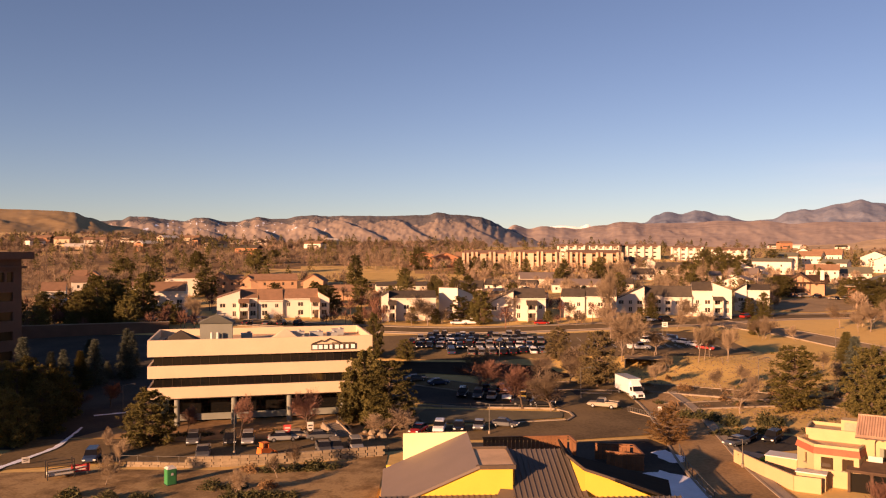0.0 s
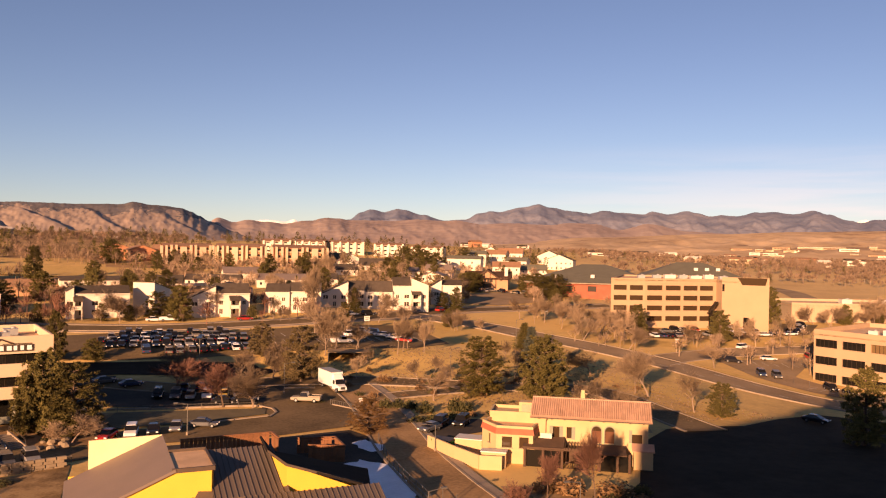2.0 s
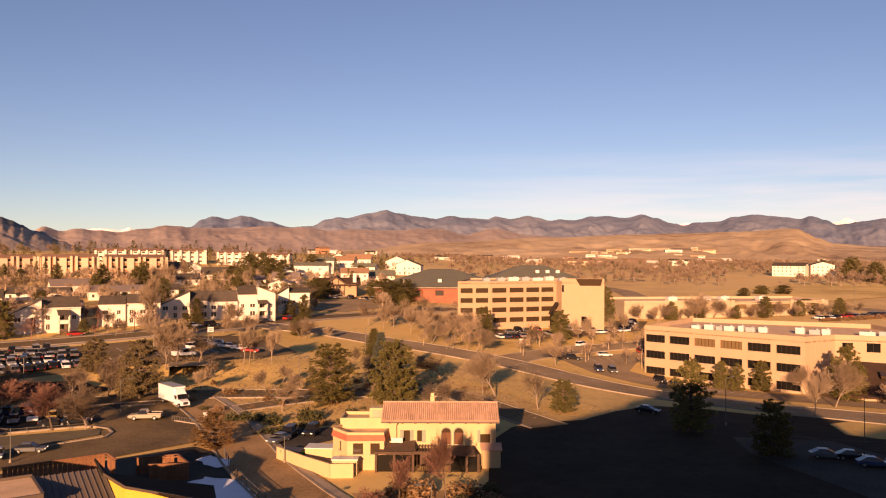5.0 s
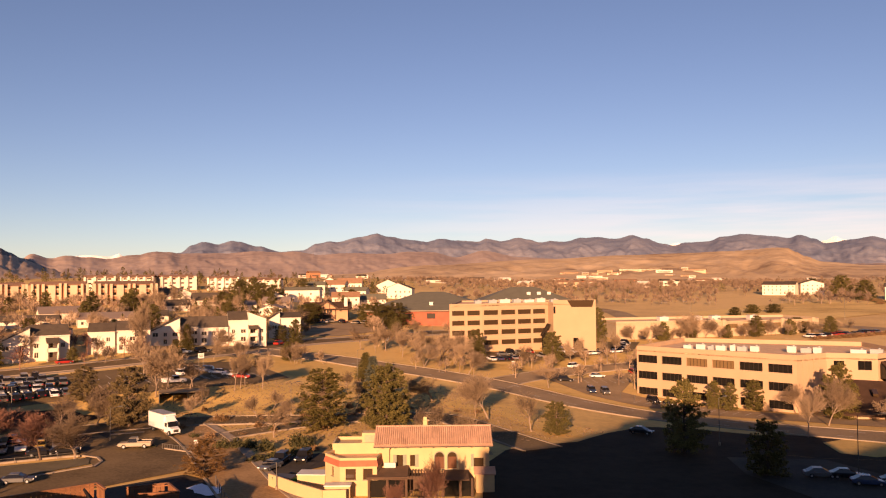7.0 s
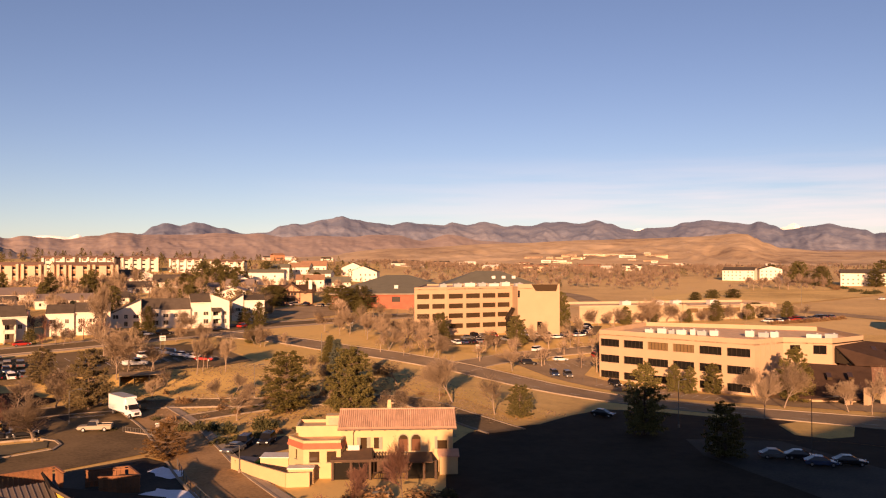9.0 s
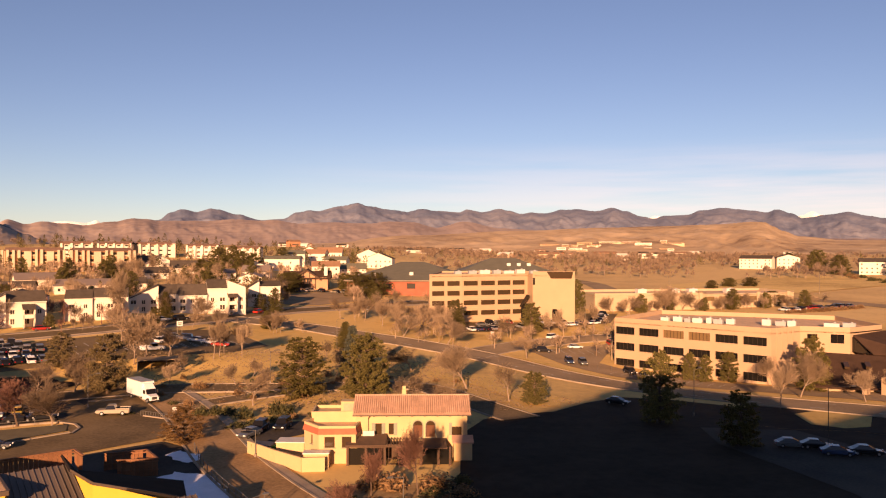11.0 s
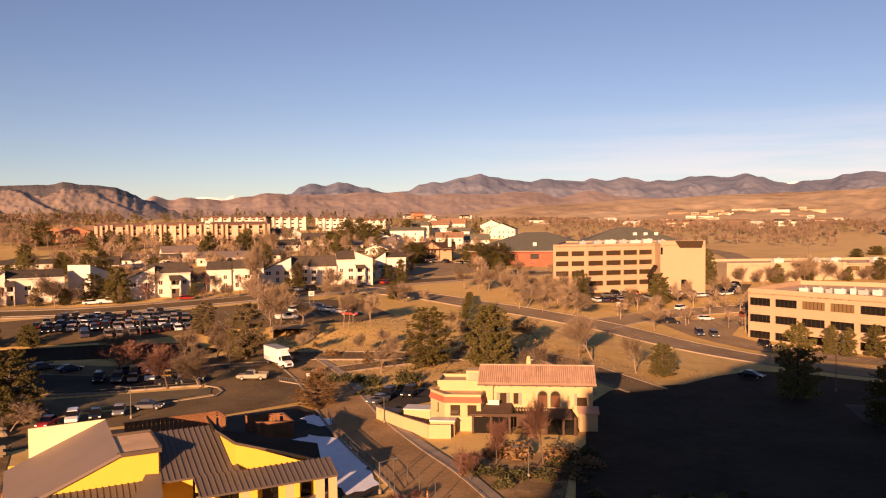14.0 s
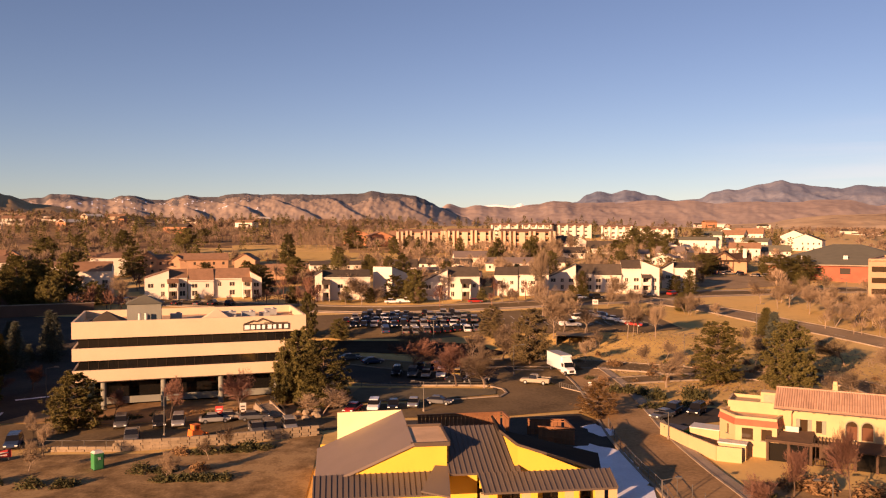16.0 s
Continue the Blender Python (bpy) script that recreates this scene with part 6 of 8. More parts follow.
townhouse(110.4, 287.6, (("L", -5.8, -1.9, 7.4, 10.0), ("F", -1.9, 5.8, 8.0, 9.7)), turn=2)
townhouse(-10.7, 254.9, (("L", -8.6, -6.5, 8.0, 9.4), ("F", -6.5, 8.6, 7.5, 9.4)), turn=3, porch=((-5.4, 2.2),))
townhouse(7.5, 266.0, (("R", -5.6, 5.6, 7.0, 9.8),), turn=62, depth=7)
townhouse(-54.3, 258.9, (("L", -17.7, -10.6, 6.9, 9.3), ("F", -10.6, -5.2, 6.9, 9.3), ("F", -4.8, 2.8, 6.1, 9.3), ("F", 2.8, 14.3, 6.5, 9.3), ("R", 14.3, 17.7, 6.3, 8.4)), turn=2, porch=((-9.4, 3.0), (13.0, 2.8)), **BROWN_TERRACE)
townhouse(-90.2, 263.6, (("F", -5.7, 5.7, 8.0, 10.8),), turn=-6, porch=((-3.6, 2.4),), **BROWN_TERRACE)
townhouse(-125.3, 259.0, (("F", -3.6, 3.6, 8.3, 10.9),), turn=-4, **BROWN_TERRACE)
townhouse(32.0, 284.0, (("R", -4.0, 4.0, 5.4, 7.6), ("L", -12.0, -4.0, 5.6, 7.2)), turn=-8)
FAR_A = [(187.1, 459.1, 21.2, 7.3, 9.6), (251.5, 562.9, 18.5, 6.1, 11.4), (266.0, 558.9, 19.0, 7.3, 12.1), (220.1, 429.9, 15.9, 4.6, 8.7), (276.6, 501.3, 20.0, 7.3, 11.3), (199.6, 424.1, 15.9, 6.2, 9.9), (228, 470, 14, 7, 10), (300, 560, 18, 7, 11), (236, 520, 15, 8, 12), (214, 505, 15, 8, 11)]
for i, (x, y, w, e, p) in enumerate(FAR_A):
    house(x, y, w, e, p, gable=i % 3 == 1, turn=random.uniform(-20, 20), roof=(SHINGLE_GREEN, SHINGLE_DARK, SHINGLE_BROWN)[i % 3], label="white house on the rise behind the townhouses", group="houses on the rise")
for x, y, w, k in ((2, 486, 15, 12), (14, 494, 14, -10), (-12, 500, 16, 6), (24, 505, 14, 4)):
    house(x, y, w, 6.4, 9.2, depth=12, gable=k > 0, turn=k, floors=3, walls=ORANGE_BRICK, roof=SHINGLE_BROWN, label="rusty orange three-storey apartment house among trees", group="rusty apartment houses")
FAR_B = [(28.6, 346.6, 22.0, 2.9, 4.9), (57.6, 339.4, 22.8, 3.5, 5.7), (78.1, 349.0, 8.6, 2.8, 4.9), (112.4, 441.8, 15.5, 4.1, 7.9), (122.6, 426.9, 18.0, 3.4, 7.0), (130.7, 399.0, 13.9, 3.2, 5.1), (109.1, 461.8, 13.0, 3.6, 7.2), (136.7, 375.2, 13.0, 3.2, 5.4), (-17.4, 344.5, 21.4, 2.8, 4.2), (150, 405, 14, 4, 7), (96, 398, 16, 3, 5.5), (160, 430, 14, 4.5, 7.5), (10, 330, 12, 3.2, 6), (44, 372, 16, 3.4, 6)]
for i, (x, y, w, e, p) in enumerate(FAR_B):
    house(x, y, w, e, p, gable=i % 4 == 3, turn=random.uniform(-15, 15), floors=1, depth=10, roof=(SHINGLE_DARK, METAL_TAUPE)[i % 2], label="low white terrace house with a shallow roof", group="terrace houses")
FAR_C = [(-90.0, 325.0, 7.0, 6.8, 9.4, 1), (-84.0, 327.0, 6.0, 6.0, 8.4, 0), (-79.5, 327.5, 6.2, 5.6, 8.0, 1), (-69.1, 329.7, 18.6, 5.8, 8.9, 0), (-53.6, 332.5, 8.4, 5.8, 8.3, 1), (-104.0, 321.0, 13.2, 7.0, 9.1, 0), (-121.5, 314.0, 6.4, 4.2, 5.8, 0), (-60.3, 368.9, 9.9, 2.9, 5.5, 1), (-35.2, 313.2, 14.9, 3.6, 6.2, 0), (-148.0, 340.0, 9.0, 5.0, 8.0, 1), (-165, 360, 10, 4, 7, 0), (-136, 306, 9, 6.4, 9, 0)]
for i, (x, y, w, e, p, g) in enumerate(FAR_C):
    house(x, y, w, e, p, gable=g == 1, turn=random.uniform(-6, 6) - 8 * g, floors=2, walls=WHITE_SIDING if i in (5, 6, 11) else RUST_SIDING, roof=SHINGLE_BROWN, label="rust-brick house with a brown gabled roof among trees" if i not in (5, 6, 11) else "white house with a low brown roof among trees", group="houses among trees")


def apartment_block(x, y, w, h, turn, walls=TAN_SIDING, trim=TOWER_CREAM, label="three-storey tan and cream apartment block with paired towers", roof=SHINGLE_DARK):
    o = thing("apartment_block", facing(x, y, turn), label, "apartment block", group="apartment blocks")
    s, n = Shape(), max(2, round(w / 5.2))
    holes = []
    for f in range(3):
        for i in range(n):
            u = w * (i + .5) / n
            holes.append((u - 1.1, u + 1.1, h * (f + .28) / 3, h * (f + .8) / 3))
    at = wall(s, (-w / 2, 0), (w / 2, 0), -2, h, holes, 1.2)
    for p, q in (((w / 2, 0), (w / 2, 14)), ((w / 2, 14), (-w / 2, 14)), ((-w / 2, 14), (-w / 2, 0))):
        wall(s, p, q, -2, h)
    part("wall", s, walls, o)
    panes(o, at, holes, GLASS_HOME, 1.15)
    for a, b, c, e in holes:
        part("balcony_rail", Shape().hexa([at(a, c - .2, -.1), at(b, c - .2, -.1), at(b, c - .2, .02), at(a, c - .2, .02), at(a, c + .5, -.1), at(b, c + .5, -.1), at(b, c + .5, .02), at(a, c + .5, .02)]), trim, o)
    for i in range(n + 1):
        u = -w / 2 + w * i / n
        if walls is not trim and i % 2 == 0 and 0 < i < n:
            part("bay_front", Shape().box(u - 1.7, u + 1.7, -1.0, 1.0, -2, h - .3), trim, o, "flush cream bay")
            continue
        half = .62 if walls is not trim else random.uniform(.4, .8)
        rise = random.uniform(.2, .8)
        for q in ((-1.25, 1.25) if walls is not trim else (0,)):
            part("stair_tower", Shape().box(u + q - half, u + q + half, -1.3, 1.2, -2, h + rise), trim, o)
    part("roof", Shape().slab([(-w / 2 - .4, -.6, h), (w / 2 + .4, -.6, h), (w / 2 + .4, 7, h + 1.7), (-w / 2 - .4, 7, h + 1.7)], .25).slab([(w / 2 + .4, 14.6, h), (-w / 2 - .4, 14.6, h), (-w / 2 - .4, 7, h + 1.7), (w / 2 + .4, 7, h + 1.7)], .25), roof, o)
    return o


for x, y, w, h, k in ((26, 470, 26, 9.6, 8), (53, 462, 26, 10.2, -4), (84, 448, 28, 10.6, 6)):
    apartment_block(x, y, w, h, k, APARTMENT_RUST, roof=SHINGLE_BROWN)
for x, y, w in ((112, 560, 20), (138, 556, 22), (166, 548, 20), (192, 540, 22), (90, 566, 18)):
    apartment_block(x, y, w, 8.5, random.uniform(-15, 15), WHITE_SIDING, WHITE_SIDING, "white apartment block with tall chimney stacks", SHINGLE_BROWN)
for x, y, w, e, k in ((598, 424, 26, 9.0, -12), (618, 406, 18, 9.6, 10), (584, 300, 46, 9.4, 4)):
    house(x, y, w, e, e + 2.6, depth=14, gable=w < 20, turn=k, floors=3, label="white three-storey apartment house behind a golden field", group="apartment houses")


def lodge():
    o = thing("lodge", facing(158, 357, -4), "timber-framed lodge with a big gabled window wall", "lodge")
    s = Shape()
    hl = [(7.0 + i * 1.5, 8.1 + i * 1.5, 3.4, 5.0 + (0.5 if i in (1, 2) else 0)) for i in range(4)] + [(8, 12, .5, 2.4)]
    at = wall(s, (-10, 0), (10, 0), -2, 5.4, hl, .3)
    wall(s, (10, 0), (10, 14), -2, 5.4)
    wall(s, (-10, 14), (-10, 0), -2, 5.4)
    s.poly((-6, -.02, 5.4), (6, -.02, 5.4), (0, -.02, 9.2))
    part("wall", s, RUST_SIDING, o)
    for side in (-1, 1):
        part("gable_timber", Shape().slab([(side * 6.9, -1.3, 4.55), (0, -1.3, 9.2), (0, -1.05, 9.2), (side * 6.9, -1.05, 4.55)][::side], .5), POST_DARK_WOOD, o, "dark timber gable board")
    for u in (-4.2, -1.4, 1.4, 4.2):
        part("gable_post", Shape().box(u - .18, u + .18, -.3, -.03, 0, 5.6 if abs(u) > 2 else 7.6), POST_DARK_WOOD, o)
    panes(o, at, hl, GLASS_HOME, .2)
    part("gable_roof", Shape().slab([(-7.2, -1.2, 4.8), (0, -1.2, 9.6), (0, 10, 9.6), (-7.2, 10, 4.8)], .35).slab([(0, -1.2, 9.6), (7.2, -1.2, 4.8), (7.2, 10, 4.8), (0, 10, 9.6)], .35), ROOF_UMBER, o)
    part("main_roof", Shape().slab([(-11.5, -1, 5.0), (11.5, -1, 5.0), (11.5, 7, 8.4), (-11.5, 7, 8.4)], .3).slab([(11.5, 15, 5.0), (-11.5, 15, 5.0), (-11.5, 7, 8.4), (11.5, 7, 8.4)], .3), ROOF_UMBER, o)
    part("chimney", Shape().box(8.2, 9.8, 2, 3.6, 0, 10.6), WHITE_SIDING, o)


lodge()
for k in range(54):
    a = random.choice((random.uniform(-29, -2), random.uniform(22, 60), random.uniform(26, 58)))
    r = random.uniform(620, 1000) if a < 0 else random.uniform(850, 1900)
    x, y = r * math.sin(radians(a)), r * math.cos(radians(a))
    o = thing("distant_house", facing(x, y, random.uniform(-40, 40), 1.0), "small pale house far off on the plain", "house", group="distant houses")
    w, h = random.uniform(10, 20) * (2.2 if a > 30 and random.random() < .35 else 1), random.uniform(3.0, 5.5)
    part("wall", Shape().box(-w / 2, w / 2, 0, 9, -6, h), (WHITE_SIDING, TAN_SIDING, WHITE_SIDING, ORANGE_BRICK)[k % 4], o)
    part("roof", Shape().slab([(-w / 2 - .5, -.5, h), (w / 2 + .5, -.5, h), (w / 2 + .5, 4.5, h + 2.2), (-w / 2 - .5, 4.5, h + 2.2)], .3).slab([(w / 2 + .5, 9.5, h), (-w / 2 - .5, 9.5, h), (-w / 2 - .5, 4.5, h + 2.2), (w / 2 + .5, 4.5, h + 2.2)], .3), (SHINGLE_DARK, SHINGLE_BROWN, WHITE_SIDING)[k % 3], o)
    part("window", Shape().box(-w * .3, w * .3, -.06, -.005, 1.0, 2.2), GLASS_HOME, o)

STRIP = random.Random(23)
for k in range(18):
    a, r = STRIP.uniform(40, 49.5), STRIP.uniform(2010, 2230)
    x, y = r * math.sin(radians(a)), r * math.cos(radians(a))
    o = thing("distant_building", pose(x, y, mesa_z(x, y), 0, 0, -a + STRIP.uniform(-20, 20)), "long low pale building below the mesa", "building", group="distant buildings")
    w, h = STRIP.uniform(14, 60), STRIP.uniform(2.5, 5.5)
    part("wall", Shape().box(-w / 2, w / 2, 0, 20, -14, h), (TAN_SIDING, WHITE_SIDING, TAN_PRECAST)[k % 3], o)
    part("roof", Shape().box(-w / 2 - .5, w / 2 + .5, -.5, 20.5, h, h + .6), (UNIT_WHITE, SHINGLE_BROWN)[k % 2], o)
    part("window", Shape().box(-w * .4, w * .4, -.1, -.01, h * .35, h * .65), GLASS_HOME, o)

# ---------------------------------------------------------------- trees and shrubs
def blade(s, c, size, rng):
    """One spray of needles: a bent pair of triangles."""
    a = Vector((rng.gauss(0, 1), rng.gauss(0, 1), rng.gauss(0, .6))).normalized() * size
    b = a.orthogonal().normalized() * size * rng.uniform(.35, .6)
    b.rotate(Matrix.Rotation(rng.uniform(0, 6.28), 3, a.normalized()))
    k = len(s.v)
    s.v += [tuple(c - a * .5), tuple(c + b * .5), tuple(c + a * .6), tuple(c - b * .5)]
    s.f += [(k, k + 1, k + 2), (k, k + 2, k + 3)]


def sliver(s, p, q, w):
    """A thin twig or needle spray: one slim triangle."""
    side = (q - p).orthogonal().normalized() * w
    k = len(s.v)
    s.v += [tuple(p - side), tuple(p + side), tuple(q)]
    s.f.append((k, k + 1, k + 2))


def pine_meshes(seed, needles, limbs=70, per=38, cone=0.5, reach=3.6):
    """A broad pine, 10 high: whorls of uneven limbs, each carrying tufts of fine needles with gaps between."""
    rng = random.Random(seed)
    t, c = Shape(), Shape()
    t.tube((0, 0, -.4), (rng.uniform(-.2, .2), rng.uniform(-.2, .2), 6), .24, .14, 7).tube((0, 0, 5.9), (0, 0, 9.4), .14, .03, 5)
    for i in range(limbs):
        u = (i + rng.random()) / limbs
        z = 0.5 + 9.1 * u
        a = i * 2.4 + rng.uniform(-.6, .6)
        full = reach * max(.12, 1 - ((u - .30) / .74) ** 2) ** cone * rng.choice((.8, .9, .96, 1.0, 1.05))
        tip = Vector((full * math.cos(a), full * math.sin(a), z + full * rng.uniform(-.12, .22)))
        root = Vector((0, 0, max(.6, z - .25 * full)))
        t.tube(tuple(root), tuple(tip), .06, .015, 4, False)
        for k in range(8):
            f = 1 - (k / 8) ** 1.3 * .8
            o = root.lerp(tip, f) + Vector((rng.gauss(0, .28), rng.gauss(0, .28), rng.gauss(.05, .2))) * (1.25 - .5 * u)
            w = rng.uniform(.30, .52) * (1.15 - .45 * u)
            for _ in range(per):
                d = Vector((rng.gauss(0, 1), rng.gauss(0, 1), rng.gauss(.15, .7))).normalized()
                p = o + d * w * rng.uniform(.0, .55)
                sliver(c, p, p + d * w * rng.uniform(.55, 1.0), rng.uniform(.045, .08))
    return t.mesh("trunk", BARK), c.mesh("crown", needles)


def spruce_meshes(seed, needles):
    """A conical spruce, 10 high and 2.2 in radius, with drooping whorls of needle sprays."""
    rng = random.Random(seed)
    t, c = Shape().tube((0, 0, -.4), (0, 0, 9.8), .2, .03, 6), Shape()
    for k in range(30):
        u = k / 30
        z, R = .5 + 9.3 * u, 2.3 * (1.03 - u) ** .92 * rng.uniform(.86, 1.1)
        n = int(10 - 4 * u)
        for i in range(n):
            a = 6.283 * i / n + rng.uniform(-.4, .4)
            L = R * rng.uniform(.7, 1.1)
            out = Vector((math.cos(a), math.sin(a), -.32))
            for q in range(34):
                f = rng.uniform(.1, 1)
                p = Vector((0, 0, z)) + out * L * f + Vector((rng.gauss(0, .13), rng.gauss(0, .13), rng.gauss(0, .08)))
                d = (out + Vector((rng.gauss(0, .8), rng.gauss(0, .8), rng.gauss(.2, .4)))).normalized()
                sliver(c, p, p + d * rng.uniform(.22, .42), rng.uniform(.05, .085))
    return t.mesh("trunk", BARK), c.mesh("crown", needles)


def bare_meshes(seed, bark, twig, spread=1.0, low=.2):
    """A leafless tree, 10 high and about 4.4 in radius: a forked trunk and fine twigs."""
    rng = random.Random(seed)
    t, c = Shape(), Shape()

    def grow(p, d, L, r, level):
        steps = 3 if level < 3 else 2
        for k in range(steps):
            d = (d + Vector((rng.gauss(0, .13), rng.gauss(0, .13), rng.gauss(0.03, .08)))).normalized()
            q = p + d * L / steps
            r1 = r * (.80 if level < 3 else .7)
            if level < 3:
                (t if level < 2 else c).tube(p, q, r, r1, 5 if level < 2 else 3, False)
            else:
                sliver(c, p, p + (q - p) * 1.25, .028 if level == 3 else .021)
            p, r = q, r1
            if level < 4 and (level > 0 or k > 0):
                for _ in range({0: 3, 1: 3, 2: 2, 3: 4}[level] + (1 if k == steps - 1 else 0)):
                    side = d.orthogonal().normalized()
                    side.rotate(Matrix.Rotation(rng.uniform(0, 6.283), 3, d))
                    w = rng.uniform(.45, .95) * spread
                    nd = (d + side * w + Vector((0, 0, .12))).normalized()
                    grow(p, nd, L * rng.uniform(.5, .72), max(r * rng.uniform(.5, .66), .016), level + 1)
    grow(Vector((0, 0, -.3)), Vector((rng.gauss(0, .04), rng.gauss(0, .04), 1)).normalized(), 10 * low + 2.2, .17, 0)
    top = max(v[2] for v in c.v)
    for s in (t, c):
        s.v = [(x * 10 / top, y * 10 / top, z * 10 / top) for x, y, z in s.v]
    return t.mesh("trunk", bark), c.mesh("crown", twig)


def shrub_mesh(seed, leaves, n=420):
    rng = random.Random(seed)
    c = Shape()
    for _ in range(n):
        a, u = rng.uniform(0, 6.283), rng.random()
        r = (.55 + .45 * rng.random()) * (1 + .25 * math.sin(3 * a + seed))
        e = math.asin(u)
        blade(c, Vector((r * math.cos(a) * math.cos(e), r * math.sin(a) * math.cos(e), .85 * r * math.sin(e) + .05)), rng.uniform(.16, .34), rng)
    return c.mesh("shrub", leaves)


PINE_KINDS = [pine_meshes(k, NEEDLE, 84, 38, c) for k, c in ((1, .5), (2, .75), (3, .45), (4, .6))]
TAN_KINDS = [pine_meshes(k, NEEDLE_TAN, 66, 44, .5) for k in (11, 12)]
RUST_KINDS = [pine_meshes(13, NEEDLE_RUST, 66, 44, .75)]
SPRUCE_KINDS = [spruce_meshes(k, m) for k, m in ((5, NEEDLE_BLUE), (6, NEEDLE_BLUE), (7, NEEDLE))]
BARE_KINDS = [bare_meshes(k, BARK_PALE, TWIG, sp, lo) for k, sp, lo in ((21, .9, .2), (22, 1.15, .14), (23, .75, .24), (24, 1.0, .16))]
RED_KINDS = [bare_meshes(k, BARK, TWIG_RED, sp, lo) for k, sp, lo in ((31, .8, .14), (32, 1.0, .12))]
SHRUBS = [shrub_mesh(41, SHRUB_LEAF), shrub_mesh(42, SHRUB_LEAF), shrub_mesh(43, SHRUB_TAN), shrub_mesh(44, SHRUB_TAN)]


def plant(kinds, x, y, h, r, full, name, label, category, group):
    trunk, crown = random.choice(kinds)
    m = on(x, y, random.uniform(0, 360)) @ Matrix.Diagonal((r / full, r / full, h / 10, 1))
    o = thing(name, m, label, category, group)
    part("trunk", trunk, None, o)
    part("crown", crown, None, o)
    return o


def shrub(x, y, r, h, kind=None, label=""):
    k = random.randrange(4) if kind is None else kind
    ob = new("shrub", SHRUBS[k])
    ob.matrix_basis = on(x, y, random.uniform(0, 360), -.05) @ Matrix.Diagonal((r, r * random.uniform(.8, 1.2), h, 1))
    return tagged(ob, label or ("low dark evergreen shrub in a mulched bed" if k < 2 else "dry tan shrub beside the kerb"), "shrub", "shrubs")


PINESA = [(-13.6, 139.3, 12.5, 3.5), (-9.1, 137.6, 10.6, 3.9), (-15.7, 138.5, 9.2, 2.2), (-44.8, 123.0, 8.4, 3.7), (-69.5, 131.5, 10.6, 3.2), (-66.3, 133.4, 10.3, 3.2), (-66.5, 122.5, 8.6, 2.5), (-67.4, 141.4, 7.4, 2.2), (-14.1, 261.4, 8.9, 3.2), (5.7, 252.9, 7.9, 3.6), (8.8, 281.9, 12.3, 3.0), (11.7, 247.6, 10.2, 3.2), (27.6, 193.2, 7.8, 2.8), (32.5, 169.3, 11.7, 3.7), (58.9, 288.9, 11.3, 2.7), (167.1, 322.5, 10.8, 6.0), (221.0, 393.3, 5.7, 4.8), (222.1, 359.0, 7.1, 5.1), (-40.2, 369.4, 14.0, 3.2), (-13.9, 471.5, 12.5, 5.1), (54.7, 364.5, 10.3, 4.0), (64.6, 148.0, 11.6, 4.3)]
PINESB = [(75.1, 141.2, 12.4, 4.2), (101.6, 121.2, 6.2, 2.4), (153.0, 223.5, 9.4, 2.7), (173.0, 208.0, 9.8, 3.1), (109.5, 96.7, 12.4, 3.3), (164.4, 135.4, 7.0, 1.9), (165.1, 131.1, 6.7, 1.6), (170.4, 128.3, 7.4, 2.1), (171.2, 106.7, 12.2, 3.6), (106.0, 77.7, 8.2, 2.7), (377.0, 295.2, 4.8, 3.1), (398.2, 299.8, 5.2, 3.9), (409.9, 294.0, 5.3, 4.3), (628.2, 412.1, 13.5, 5.9), (591.7, 364.5, 16.4, 7.0), (578.8, 338.2, 13.5, 6.7), (576.3, 296.2, 11.9, 5.6), (179.6, 327.5, 10.4, 5.3), (314.8, 214.5, 6.2, 4.6), (220.1, 237.2, 13.4, 3.2), (-102.3, 238.1, 14.5, 4.6)]
PINESC = [(-99.4, 243.3, 12.9, 3.8), (-95.0, 255.5, 13.9, 3.5), (-108.7, 244.0, 9.8, 3.8), (-92.9, 238.0, 8.8, 3.7), (-83.3, 244.3, 6.6, 3.7), (-39.8, 271.3, 9.4, 4.9), (-94.2, 319.8, 11.3, 4.3), (-89.3, 341.9, 7.0, 3.2), (-9.2, 195.4, 4.7, 2.1), (-16.6, 195.3, 10.9, 2.1), (163.4, 477.6, 13.0, 4.7), (124.0, 410.9, 8.8, 3.7), (162.5, 441.7, 11.1, 5.0), (140.1, 432.8, 13.9, 5.5), (148.5, 420.4, 13.0, 5.4), (202.8, 496.2, 12.5, 5.0), (223.2, 465.2, 8.4, 4.1), (150.1, 357.2, 7.7, 5.5), (-153.5, 387.3, 10.4, 6.0), (-129.0, 424.1, 12.1, 4.8), (-98.7, 427.6, 13.2, 5.7), (-108.0, 513.2, 8.8, 5.6)]
PINESD = [(-163.0, 456.8, 7.7, 4.2), (626.6, 316.3, 17.0, 7.5), (637.8, 312.1, 18.5, 7.0), (619.9, 290.6, 13.0, 5.5), (541.6, 244.8, 9.0, 6.0), (-108.6, 300.0, 11.0, 4.2), (-62.5, 300.0, 7.5, 3.2), (-47.0, 296.0, 8.5, 3.4), (-30.0, 300.0, 9.5, 3.8), (141.0, 338.0, 9.0, 4.0), (176.0, 352.0, 8.0, 3.4)]
